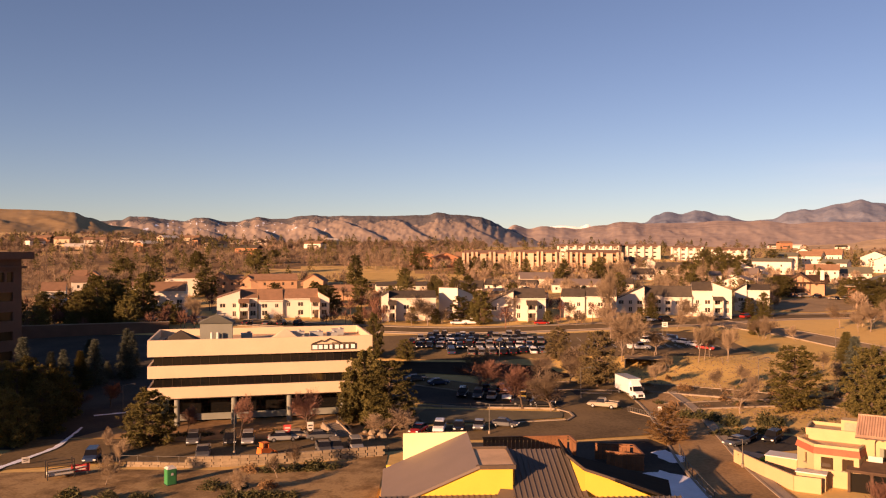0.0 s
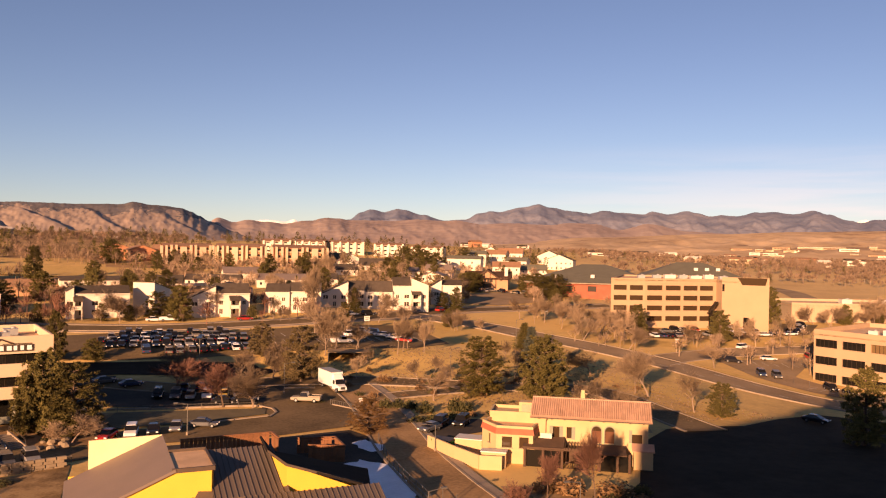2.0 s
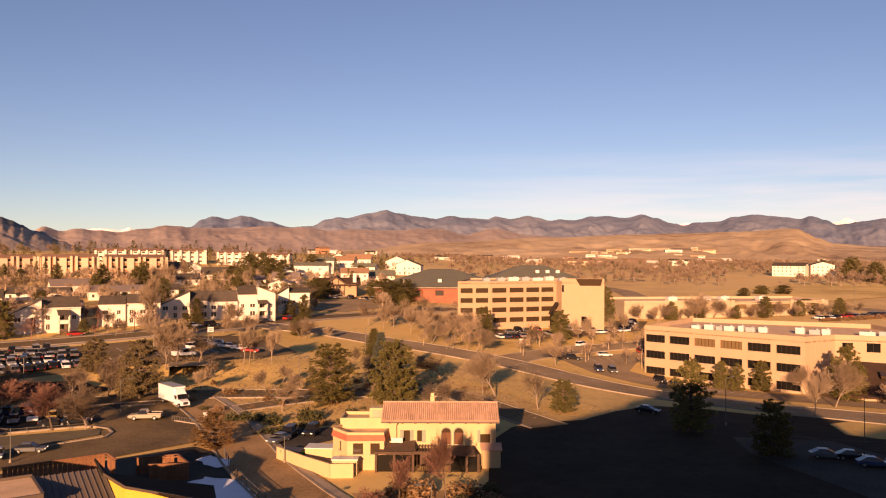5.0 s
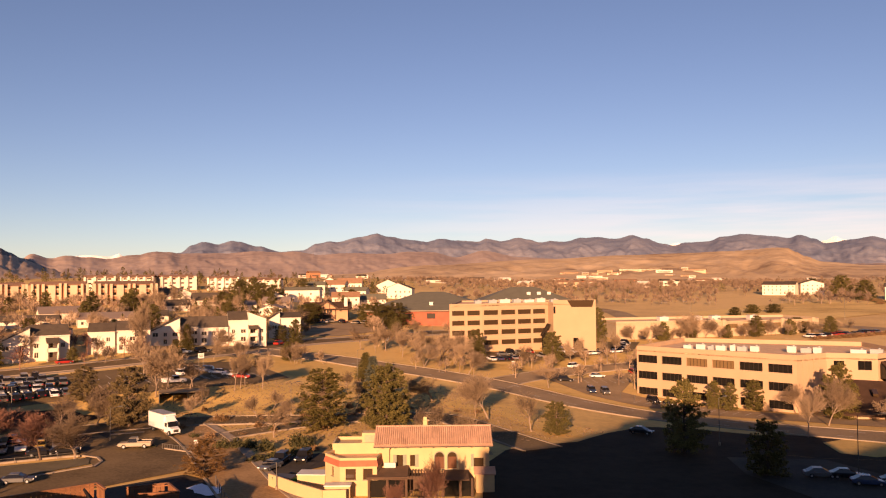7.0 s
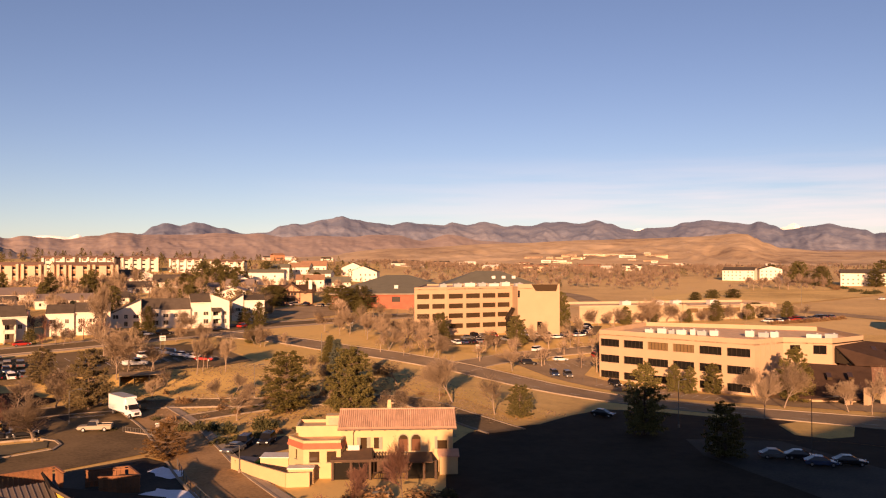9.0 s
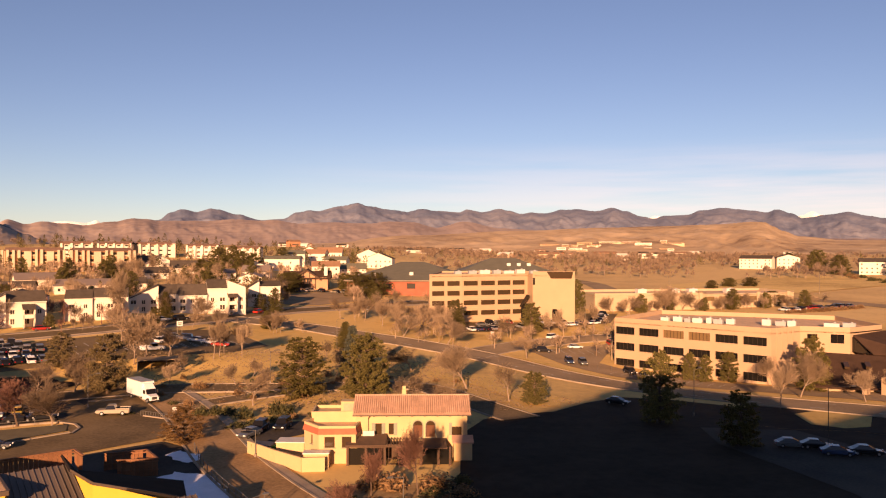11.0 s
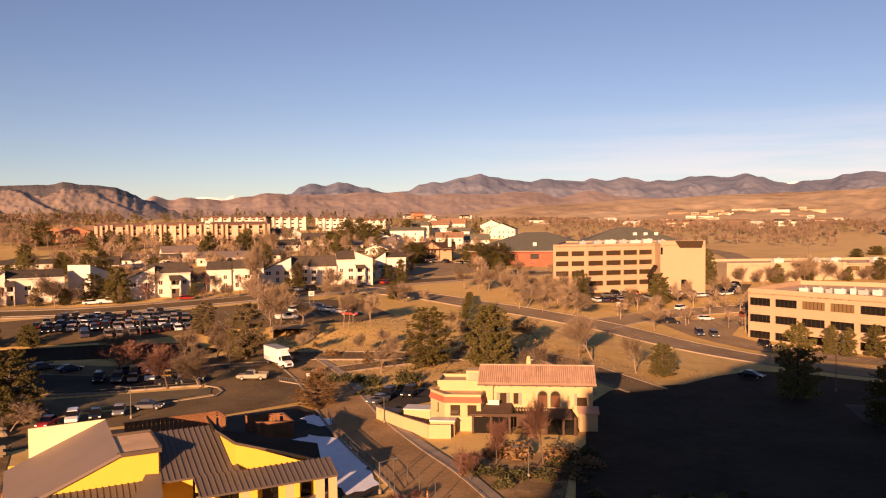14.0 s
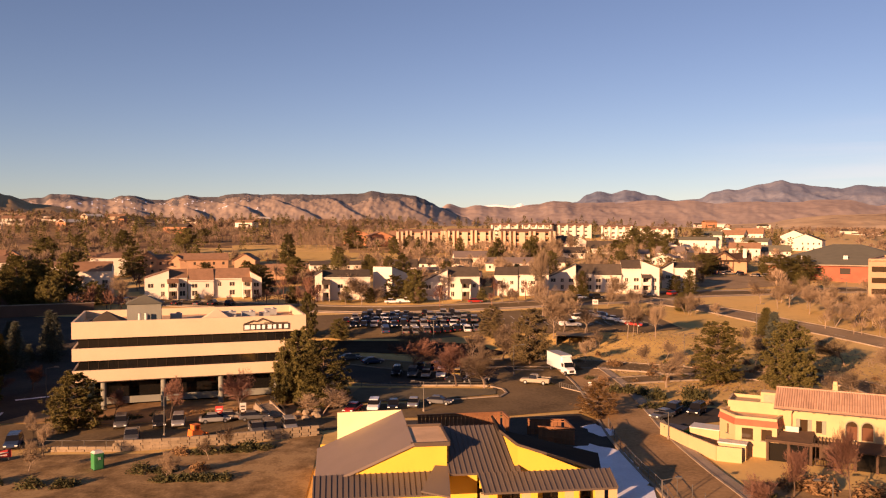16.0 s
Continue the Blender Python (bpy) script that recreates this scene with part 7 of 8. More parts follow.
SPRUCES = [(-82.7, 158.6, 11.3, 2.6), (-77.5, 159.2, 8.5, 2.0), (-75.1, 159.5, 8.9, 2.1), (-74.2, 164.8, 7.8, 2.2), (-73.5, 170.1, 9.3, 2.3), (-69.4, 179.4, 9.0, 2.2), (-72.9, 175.0, 3.6, 1.4), (-78.5, 179.6, 6.8, 2.8), (-69.0, 175.7, 10.7, 2.2), (99.4, 198.7, 7.2, 2.9), (82.4, 161.2, 11.6, 2.8), (66.8, 258.6, 8.3, 2.3), (46.7, 266.9, 9.8, 3.3)]
BAREA = [(-32.3, 128.2, 7.2, 1.9), (-21.8, 130.2, 7.7, 2.8), (-41.4, 130.0, 5.0, 1.8), (-9.0, 136.2, 3.8, 2.9), (19.7, 147.7, 6.4, 5.3), (14.9, 150.1, 7.6, 4.3), (28.9, 180.3, 5.8, 3.9), (6.0, 163.2, 7.5, 6.4), (20.5, 150.8, 7.7, 4.9), (13.5, 157.4, 7.2, 4.5), (99.2, 140.4, 10.2, 5.2), (98.9, 125.6, 8.8, 4.6), (99.8, 164.3, 7.2, 5.4), (98.1, 143.9, 8.6, 3.4), (53.7, 145.7, 7.5, 3.9), (62.1, 191.5, 10.2, 2.9), (68.9, 194.8, 9.2, 2.7), (62.9, 162.3, 4.2, 2.5), (60.2, 189.9, 10.9, 3.3), (67.4, 190.5, 9.6, 3.2), (45.4, 218.8, 10.9, 5.6), (42.4, 191.0, 10.9, 3.5), (40.7, 81.3, 4.3, 2.0)]
BAREB = [(46.2, 85.5, 6.3, 2.4), (51.3, 82.9, 9.4, 2.2), (142.6, 95.4, 10.2, 3.7), (161.4, 103.2, 10.6, 4.1), (171.3, 116.4, 7.6, 3.0), (164.6, 85.6, 10.4, 3.3), (164.6, 90.4, 7.1, 3.4), (-12.0, 254.7, 9.2, 4.6), (-4.7, 244.8, 10.2, 5.3), (52.9, 247.9, 17.3, 4.5), (80.4, 355.2, 16.5, 3.4), (22.0, 255.6, 10.8, 5.5), (-12.7, 271.2, 9.4, 3.9), (-73.6, 238.8, 10.6, 4.1), (31.8, 261.4, 10.1, 4.7), (67.7, 258.4, 9.7, 4.8), (72.9, 251.9, 8.8, 4.7), (136.2, 245.3, 9.0, 4.0), (141.6, 239.0, 8.8, 4.4), (144.2, 232.1, 8.6, 4.3), (145.6, 220.2, 10.2, 4.3), (164.7, 284.9, 8.1, 4.7)]
BAREC = [(169.2, 266.2, 8.9, 4.5), (131.1, 254.6, 8.0, 4.1), (160.2, 204.2, 7.8, 2.8), (175.5, 201.9, 8.8, 2.7), (183.5, 203.6, 9.2, 2.7), (191.0, 204.4, 9.7, 2.8), (198.2, 204.7, 10.3, 2.9), (264.8, 226.9, 10.6, 7.5), (284.7, 229.9, 7.4, 5.2), (143.5, 174.4, 7.2, 4.8), (-42.9, 102.3, 4.5, 1.6), (-56.1, 192.2, 7.8, 2.9), (-8.9, 129.7, 5.0, 2.8), (-11.7, 131.7, 3.7, 2.4)]
PINES_ALL = PINESA + PINESB + PINESC + PINESD
SPRUCES_ALL = SPRUCES
BARE_ALL = BAREA + BAREB + BAREC
for x, y, h, r in PINES_ALL:
    tan = (x, y) in ((27.6, 193.2), (32.5, 169.3))
    plant(TAN_KINDS if tan else PINE_KINDS, x, y, h * 1.04, r * 1.12, 3.6, "pine_tree", "tan-green conifer on a dry bank" if tan else "dense dark green pine tree", "tree", "pine trees")
for x, y, h, r in SPRUCES_ALL:
    plant(SPRUCE_KINDS, x, y, h * 1.05, r * 1.3, 2.2, "spruce_tree", "narrow blue-green spruce tree", "tree", "spruce trees")
for i, (x, y, h, r) in enumerate(BARE_ALL):
    red = i in (0, 1, 2, 5, 7, 9) or (40 < x < 60 and y < 100)
    plant(RED_KINDS if red else BARE_KINDS, x, y, h, max(r, h * .26), 4.4, "bare_tree", "leafless reddish-brown tree with fine twigs" if red else "leafless tree with pale trunk and fine twigs", "tree", "bare trees")
plant(RUST_KINDS, 34.9, 125.4, 5.6, 3.4, 3.6, "conifer_tree", "rusty orange-brown conifer beside the car park", "tree", "conifers")

GROVE = random.Random(9)
SHED_FRONT = random.Random(12)
for k in range(26):
    u = k / 25
    x, y = 236 + 86 * u + SHED_FRONT.uniform(-2, 2), 232 - 32 * u + SHED_FRONT.uniform(-4, 2)
    h = SHED_FRONT.uniform(5, 9)
    if k % 4 == 3:
        plant(PINE_KINDS, x, y, h, h * .36, 3.6, "pine_tree", "dark pine tree beside the warehouse", "tree", "pine trees")
    else:
        plant(BARE_KINDS, x, y, h, h * .5, 4.4, "bare_tree", "leafless tree beside the warehouse", "tree", "bare trees")
for x, y, h, r in ((131.5, 247.9, 9.5, 5.4), (130.8, 234.4, 9, 5.2), (133.5, 227.4, 8.5, 5), (137.5, 221.9, 9, 5.2), (139, 211.5, 8.5, 5.4), (126, 256, 9, 5), (20, 172, 8, 4.8), (8, 174, 8.5, 5.2), (46, 196, 12, 5)):
    plant(BARE_KINDS, x, y, h, r, 4.4, "bare_tree", "broad leafless street tree with tan twigs", "tree", "bare trees")
groves = ((9, 9, 33, 172, 194), (7, 3, 13, 174, 186), (4, 14, 30, 198, 206), (5, 26, 36, 150, 172), (12, -2, 26, 236, 262), (6, 30, 34, 236, 262))
for n, a0, a1, d0, d1 in groves:
    for _ in range(n):
        a, d = GROVE.uniform(a0, a1), GROVE.uniform(d0, d1)
        x, y = d * math.sin(radians(a)), d * math.cos(radians(a))
        if min(math.hypot(x - q[0], y - q[1]) for q in BOULEVARD + HOUSE_STREET) < 8 and GROVE.random() < .8:
            continue
        h = GROVE.uniform(4.0, 8.0)
        plant(BARE_KINDS, x, y, h, h * GROVE.uniform(.36, .5), 4.4, "bare_tree", "small leafless tree on the dry grass bank", "tree", "bare trees")

for _ in range(30):
    a, d = GROVE.uniform(-31, 25), GROVE.uniform(244, 252)
    h = GROVE.uniform(3.0, 5.6)
    if GROVE.random() < .72:
        plant(BARE_KINDS, d * math.sin(radians(a)), d * math.cos(radians(a)), h, h * GROVE.uniform(.34, .46), 4.4, "bare_tree", "leafless tree in front of the townhouses", "tree", "bare trees")
    else:
        plant(PINE_KINDS, d * math.sin(radians(a)), d * math.cos(radians(a)), h * 1.1, h * .36, 3.6, "pine_tree", "dark pine tree in front of the townhouses", "tree", "pine trees")

for _ in range(40):
    a, d = GROVE.uniform(-31, -17), GROVE.uniform(244, 300)
    h = GROVE.uniform(6.5, 12)
    if -20.4 < a < -16.6:
        continue
    plant(PINE_KINDS, d * math.sin(radians(a)), d * math.cos(radians(a)), h, h * GROVE.uniform(.28, .38), 3.6, "pine_tree", "dark pine tree among the houses", "tree", "pine trees")
for x, y, h, r in ((-64.7, 122.4, 8, 3), (-64.4, 129.6, 9, 3.4), (-66, 139.6, 8.5, 3.2), (-76.1, 141.1, 10, 3.6), (-77, 150, 9.5, 3.4), (-70.5, 147, 8, 3)):
    plant(PINE_KINDS, x, y, h, r, 3.6, "pine_tree", "dark pine tree in the shaded yard", "tree", "pine trees")
for x, y in ((-80.5, 162.5), (-71, 151.5), (-62, 150), (-64, 143.5)):
    plant(RED_KINDS, x, y, 5.0, 2.8, 4.4, "bare_tree", "leafless rust-brown tree beside the spruces", "tree", "bare trees")

for x, y, r, h in ((42.8, 142.1, 1.5, 2.0), (45.2, 141.3, 1.6, 1.9), (47.1, 140.1, 1.5, 1.8), (48.8, 136.6, 1.7, 2.2), (54.8, 137.2, 1.8, 2.6), (55.9, 135.5, 1.7, 2.2)):
    shrub(x, y, r, h, 0, "rounded clipped evergreen hedge on a dirt bank")
HEDGE_SPOTS = [(-25.6, 97.1), (-24.3, 97.2), (-23.0, 97.3), (-21.7, 97.4), (-20.5, 97.2), (-19.4, 97.2), (-18.3, 97.0), (-36.6, 95.9), (-35.7, 96.0), (-17.9, 109.7), (-16.6, 109.9), (-15.2, 110.3)]
SAPLING_SPOTS = [(-25.3, 97.6), (-21.6, 105.4), (-20.2, 109.3), (-44.1, 109.7), (-48.3, 117.2)]
for x, y in [(24, 76.0), (26, 75.6), (28, 76.2), (30, 76.4), (32.4, 76.6), (44.2, 86.8)]:
    h = random.uniform(1.5, 2.3)
    plant(RED_KINDS, x, y, h, h * .6, 4.4, "bare_shrub", "leafless rust-brown shrub beside the drive", "shrub", "bare shrubs")
SHRUB_SPOTS = [(45, 130), (48.5, 131.5), (52, 131.5), (56, 132), (60, 131), (64, 133), (66, 128), (70, 130), (44.5, 82), (46.5, 80), (49, 79), (51.5, 78), (42.6, 84), (53, 82), (43, 78), (56, 80), (58.5, 84), (-20, 109.5), (-23, 109), (-26, 108.6), (-17.5, 110), (-29, 101), (-26, 100.5), (-22, 101), (-45, 97), (-40, 96)]
for i, (x, y) in enumerate(SHRUB_SPOTS):
    shrub(x, y, random.uniform(1.1, 1.9), random.uniform(.8, 1.5), (0, 1, 0, 3)[i % 4])
for x, y, r, h in ((50, 87, 2.4, 2.2), (54.5, 84, 2.6, 2.0), (47.5, 88.5, 2.0, 1.8)):
    shrub(x, y, r, h, 2, "large rounded russet shrub in the restaurant garden")
for i in range(34):
    u = i / 33
    shrub(-46 + 40 * u + random.uniform(-1, 1), 129.4 + 5.5 * u + random.uniform(-1.4, 1.2), random.uniform(.5, 1.0), random.uniform(.5, .9))
for i in range(60):
    a, d = random.uniform(11, 36), random.uniform(150, 185)
    shrub(d * math.sin(radians(a)), d * math.cos(radians(a)), random.uniform(.6, 1.5), random.uniform(.5, 1.4), random.choice((2, 3, 3, 1)))
for i in range(26):
    shrub(random.uniform(40, 66), random.uniform(60, 84), random.uniform(.5, 1.2), random.uniform(.4, 1.1))
for i in range(24):
    shrub(random.uniform(2, 24), random.uniform(64, 77), random.uniform(.6, 1.4), random.uniform(.5, 1.2), random.choice((2, 3)))


for x, y in HEDGE_SPOTS:
    shrub(x, y, random.uniform(1.0, 1.5), random.uniform(.8, 1.1), 0, "low clipped dark hedge in the dirt yard")
for x, y in SAPLING_SPOTS:
    h = random.uniform(3.2, 4.6)
    plant(BARE_KINDS, x, y, h, h * .34, 4.4, "bare_tree", "young leafless sapling in the dirt yard", "tree", "bare trees")
for i in range(26):
    shrub(292 + 1.7 * i + random.uniform(-1, 1), 190.5 - .22 * i + random.uniform(-1.5, 1), random.uniform(1.3, 2.3), random.uniform(1.0, 1.9), random.choice((2, 3, 3)), "dry tan shrub beside the parked cars")


HEDGE = random.Random(41)
for i in range(44):
    u = HEDGE.random()
    shrub(600 - 108 * u + HEDGE.uniform(-3, 3), 362 - 112 * u + HEDGE.uniform(-6, 10), HEDGE.uniform(1.8, 3.6), HEDGE.uniform(1.4, 3.0), HEDGE.choice((0, 1, 3)), "dark scrubby bush on the bank below the apartments")


def wood(name, spots, make, material, label):
    """Uncounted far trees, joined."""
    s = Shape()
    for x, y, h in spots:
        make(s, Vector((x, y, land_z(x, y))), h)
    return solid(name, s, material, label, "woods", kind="stuff")


WOOD = random.Random(77)


def far_bare(s, p, h):
    slim = .013 if math.hypot(p.x, p.y) < 600 else .026
    wide = WOOD.uniform(.8, 1.1)
    for _ in range(120):
        a, e = WOOD.uniform(0, 6.283), WOOD.uniform(.0, 1.5)
        r = h * .52 * WOOD.uniform(.5, 1)
        q = p + Vector((r * math.cos(a) * math.cos(e) * wide, r * math.sin(a) * math.cos(e) * wide, h * .42 + r * math.sin(e)))
        w = Vector((WOOD.gauss(0, 1), WOOD.gauss(0, 1), WOOD.gauss(0, .4))).normalized() * h * slim
        o = p + Vector((0, 0, h * WOOD.uniform(.15, .55)))
        m = o.lerp(q, WOOD.uniform(.35, .6))
        s.poly(tuple(m - w), tuple(m + w), tuple(q))
    s.tube(p - Vector((0, 0, 1)), p + Vector((0, 0, h * .45)), h * .025, h * .012, 3, False)


def far_pine(s, p, h):
    lean = WOOD.uniform(.22, .42)
    for _ in range(130):
        u = WOOD.random()
        r = h * lean * (1 - u) ** .6 * WOOD.uniform(.3, 1.05)
        a = WOOD.uniform(0, 6.283)
        blade(s, p + Vector((r * math.cos(a), r * math.sin(a), h * (.1 + .88 * u))), h * WOOD.uniform(.07, .12), WOOD)


def scatter(n, a0, a1, d0, d1, h0, h1, keep=lambda x, y: True):
    out = []
    while len(out) < n:
        a = WOOD.uniform(a0, a1)
        d = math.sqrt(WOOD.uniform(d0 * d0, d1 * d1))
        x, y = d * math.sin(radians(a)), d * math.cos(radians(a))
        if keep(x, y):
            out.append((x, y, WOOD.uniform(h0, h1)))
    return out


FRONT_ROW = ((-10.7, 258), (6.5, 266), (18, 258), (28, 258), (42, 264), (52, 264), (62, 274), (72, 274), (82, 274), (92, 274), (110, 292), (33, 286))


def off_road(x, y):
    return not (-90 < x < 14 and 380 < y < 440) and not any(abs(x - q[0]) < 11 and -4 < y - q[1] < 14 for q in FAR_A + FAR_B) and not (-135 < x < -42 and 285 < y < 345 and abs(noise.noise((x / 7, y / 60, 8))) < .42) and not (22.4 < math.degrees(math.atan2(x, y)) < 26.8 and y < 352) and not any((x - q[0]) ** 2 + (y - q[1]) ** 2 < 18 ** 2 for q in ((158, 362), (26, 475), (53, 468), (84, 455)))


TOWN = random.Random(31)
for x, y, h in scatter(62, -4, 29, 270, 400, 5, 9, off_road) + scatter(34, 8, 27, 300, 470, 7, 11, off_road) + scatter(16, 1, 12, 425, 444, 6, 10):
    if any(math.hypot(x - q[0], y - q[1]) < 9 for q in FRONT_ROW):
        continue
    if TOWN.random() < .55:
        plant(BARE_KINDS, x, y, h, h * TOWN.uniform(.36, .5), 4.4, "bare_tree", "leafless tree between the houses", "tree", "bare trees")
    else:
        plant(PINE_KINDS, x, y, h, h * TOWN.uniform(.3, .42), 3.6, "pine_tree", "dark pine tree between the houses", "tree", "pine trees")
for x, y, h in scatter(7, -3, 24, 244, 251, 4, 7):
    if TOWN.random() < .6:
        plant(BARE_KINDS, x, y, h, h * TOWN.uniform(.36, .5), 4.4, "bare_tree", "leafless tree in front of the townhouses", "tree", "bare trees")
    else:
        plant(PINE_KINDS, x, y, h, h * TOWN.uniform(.3, .4), 3.6, "pine_tree", "dark pine tree in front of the townhouses", "tree", "pine trees")
def patchy(x, y):
    return off_road(x, y) and noise.noise((x / 55, y / 80, 4)) > -.16


wood("bare_woods", scatter(430, -33, 3, 340, 600, 5, 9, patchy) + scatter(200, -33, -2, 285, 430, 4, 8, patchy), far_bare, TWIG_FAR, "brown leafless woods on the hillside")
wood("bare_woods", scatter(700, -33, 3, 440, 960, 4, 8, patchy), far_bare, TWIG_BRUSH, "reddish leafless brush on the hillside")
wood("bare_woods", scatter(900, -33, 3, 500, 1000, 5, 10, patchy), far_bare, TWIG_DIM, "grey-brown leafless woods below the hills")
wood("bare_woods", scatter(330, 0, 28, 290, 500, 5, 9, off_road), far_bare, TWIG_FAR, "brown leafless trees between the houses")
wood("bare_woods", scatter(260, 0, 28, 480, 800, 4, 7, off_road), far_bare, TWIG_DIM, "grey-brown leafless trees behind the houses")
wood("bare_woods", scatter(1100, 32, 60, 580, 1100, 3.5, 10.5, lambda x, y: math.hypot(x - 605, y - 415) > 40 and noise.noise((x / 90, y / 90, 2)) > -.12) + scatter(600, 28, 63, 700, 1600, 4, 10), far_bare, TWIG_DIM, "brown leafless woods across the plain")
wood("bare_woods", scatter(110, -31, 12, 238, 300, 4, 8, lambda x, y: ground_z(x, y) > 0 and not any(abs(x - q) < 7 for q in (-92, -65, -53, -43, -10, 3, 26))), far_bare, TWIG_RED, "reddish leafless trees round the townhouses")
wood("pine_woods", scatter(380, -33, 2, 300, 900, 6, 12, off_road), far_pine, NEEDLE, "dark scattered pines on the hillside")
wood("pine_woods", scatter(190, 0, 30, 300, 760, 6, 11, off_road), far_pine, NEEDLE, "dark pines between the houses")
wood("pine_woods", scatter(140, 32, 63, 580, 1600, 5, 9, lambda x, y: y > 430 or x < 300), far_pine, NEEDLE, "dark pines across the plain")
wood("bare_woods", scatter(70, 30, 50, 236, 300, 4, 7, lambda x, y: not (150 < x < 345 and 205 < y < 275)), far_bare, TWIG_FAR, "brown leafless trees behind the offices")


def tufts(n, x0, x1, y0, y1, keep, seed):
    rng = random.Random(seed)
    s = Shape()
    for _ in range(n):
        x, y = rng.uniform(x0, x1), rng.uniform(y0, y1)
        if keep(x, y):
            z = ground_z(x, y) + .05
            for _ in range(3):
                dx, dy = rng.gauss(0, .2), rng.gauss(0, .2)
                h = rng.uniform(.12, .35)
                s.poly((x - .12, y, z), (x + .12, y, z), (x + dx, y + dy, z + h))
    return solid("grass_tufts", s, TWIG, "tufts of dry golden grass", "grass", kind="stuff")


tufts(4500, 42, 112, 118, 200, lambda x, y: 8 < math.degrees(math.atan2(x, y)) < 44 and not (60 < math.hypot(x, y) < 150), 3)

# ---------------------------------------------------------------- vehicles
def vehicle(kind, paint):
    """Builds one vehicle at the origin, nose towards +x: body, glass, roof, four wheels and lamps."""
    words = {"sedan": "saloon car", "suv": "tall estate car", "pickup": "pickup truck"}[kind]
    o = thing("car" if kind != "pickup" else "pickup_truck", pose(0, 0, 0), f"{paint} {words} parked on the asphalt", "car" if kind != "pickup" else "pickup", "parked vehicles")
    L, W, H, belt = {"sedan": (4.7, 1.8, 1.47, .95), "suv": (4.75, 1.92, 1.78, 1.08), "pickup": (5.7, 1.98, 1.86, 1.12)}[kind]
    h, w = L / 2, W / 2

    def ring(x, z0, z1, hw):
        c = .12
        return [(x, -hw + c, z0), (x, hw - c, z0), (x, hw, z0 + c), (x, hw, z1 - c), (x, hw - c, z1), (x, -hw + c, z1), (x, -hw, z1 - c), (x, -hw, z0 + c)]
    if kind == "pickup":
        prof = [(-h, .5, belt - .02, .92), (-h + .15, .34, belt, 1), (-.3, .32, belt, 1), (h * .32, .32, belt, 1), (h * .4, .32, belt - .02, 1), (h - .2, .36, belt - .14, .98), (h, .48, belt - .3, .9)]
        cab = (-0.5, -0.25, 0.85, h * .40)
    elif kind == "suv":
        prof = [(-h, .5, belt - .05, .92), (-h + .2, .32, belt, 1), (0, .28, belt, 1), (h * .42, .28, belt - .03, 1), (h - .25, .34, belt - .2, .97), (h, .48, belt - .36, .88)]
        cab = (-h + .08, -h + .45, .55, h * .46)
    else:
        prof = [(-h, .48, belt - .12, .88), (-h + .25, .3, belt - .02, .98), (0, .24, belt, 1), (h * .34, .24, belt - .04, 1), (h - .3, .3, belt - .22, .96), (h, .44, belt - .36, .85)]
        cab = (-h * .84, -h * .46, h * .10, h * .52)
    part("body", Shape().loft([ring(x, a, b, w * k) for x, a, b, k in prof]), CAR_PAINT[paint], o)
    a, b, c, d = cab
    lo, hi = w * .94, w * .76
    part("glass", Shape().hexa([(a, -lo, belt - .03), (d, -lo, belt - .03), (d, lo, belt - .03), (a, lo, belt - .03), (b, -hi, H - .07), (c, -hi, H - .07), (c, hi, H - .07), (b, hi, H - .07)]), GLASS_DARK, o)
    part("roof", Shape().hexa([(b - .08, -hi - .03, H - .08), (c + .08, -hi - .03, H - .08), (c + .08, hi + .03, H - .08), (b - .08, hi + .03, H - .08), (b, -hi + .08, H), (c, -hi + .08, H), (c, hi - .08, H), (b, hi - .08, H)]), CAR_PAINT[paint], o)
    if kind == "pickup":
        part("bed_rail", Shape().box(-h + .05, -.5, -w, -w + .12, belt, belt + .14).box(-h + .05, -.5, w - .12, w, belt, belt + .14).box(-h, -h + .1, -w, w, belt - .1, belt + .14), CAR_PAINT[paint], o)
        part("bed_floor", Shape().box(-h + .1, -.5, -w + .12, w - .12, belt, belt + .02), TYRE, o)
    R = .33 if kind == "sedan" else .38
    for x in (-h * .60, h * .62):
        for y in (-w + .1, w - .1):
            wh = part("wheel", Shape().tube((x, y - .11, R), (x, y + .11, R), R, R, 12), TYRE, o)
            e = .12 if y > 0 else -.12
            part("rim", Shape().tube((x, y + e * .8, R), (x, y + e, R), R * .6, R * .55, 8), RIM, wh)
    for y in (-w * .72, w * .72):
        part("headlight", Shape().box(h - .12, h + .01, y - .18, y + .18, .58, .74), LAMP_GLASS, o)
        part("tail_light", Shape().box(-h - .01, -h + .1, y - .14, y + .14, .64, .84), TAIL_RED, o)
    return o


MADE = {}


def park(kind, paint, x, y, heading, up=0.16):
    m = on(x, y, heading, up)
    a, b = Vector((math.cos(radians(heading)), math.sin(radians(heading)), 0)), 1.6
    za, zb = ground_z(x + a.x * b, y + a.y * b), ground_z(x - a.x * b, y - a.y * b)
    m = m @ pose(0, 0, 0, 0, -math.degrees(math.atan2(za - zb, 2 * b)))
    if (kind, paint) not in MADE:
        MADE[kind, paint] = vehicle(kind, paint)
        MADE[kind, paint].matrix_basis = m
        return MADE[kind, paint]
    return copy_thing(MADE[kind, paint], m)


# the packed upper car park
LOT = random.Random(5)
PAINTS = ["white", "silver", "black", "silver", "black", "blue", "grey", "white", "silver", "grey", "tan", "black"]
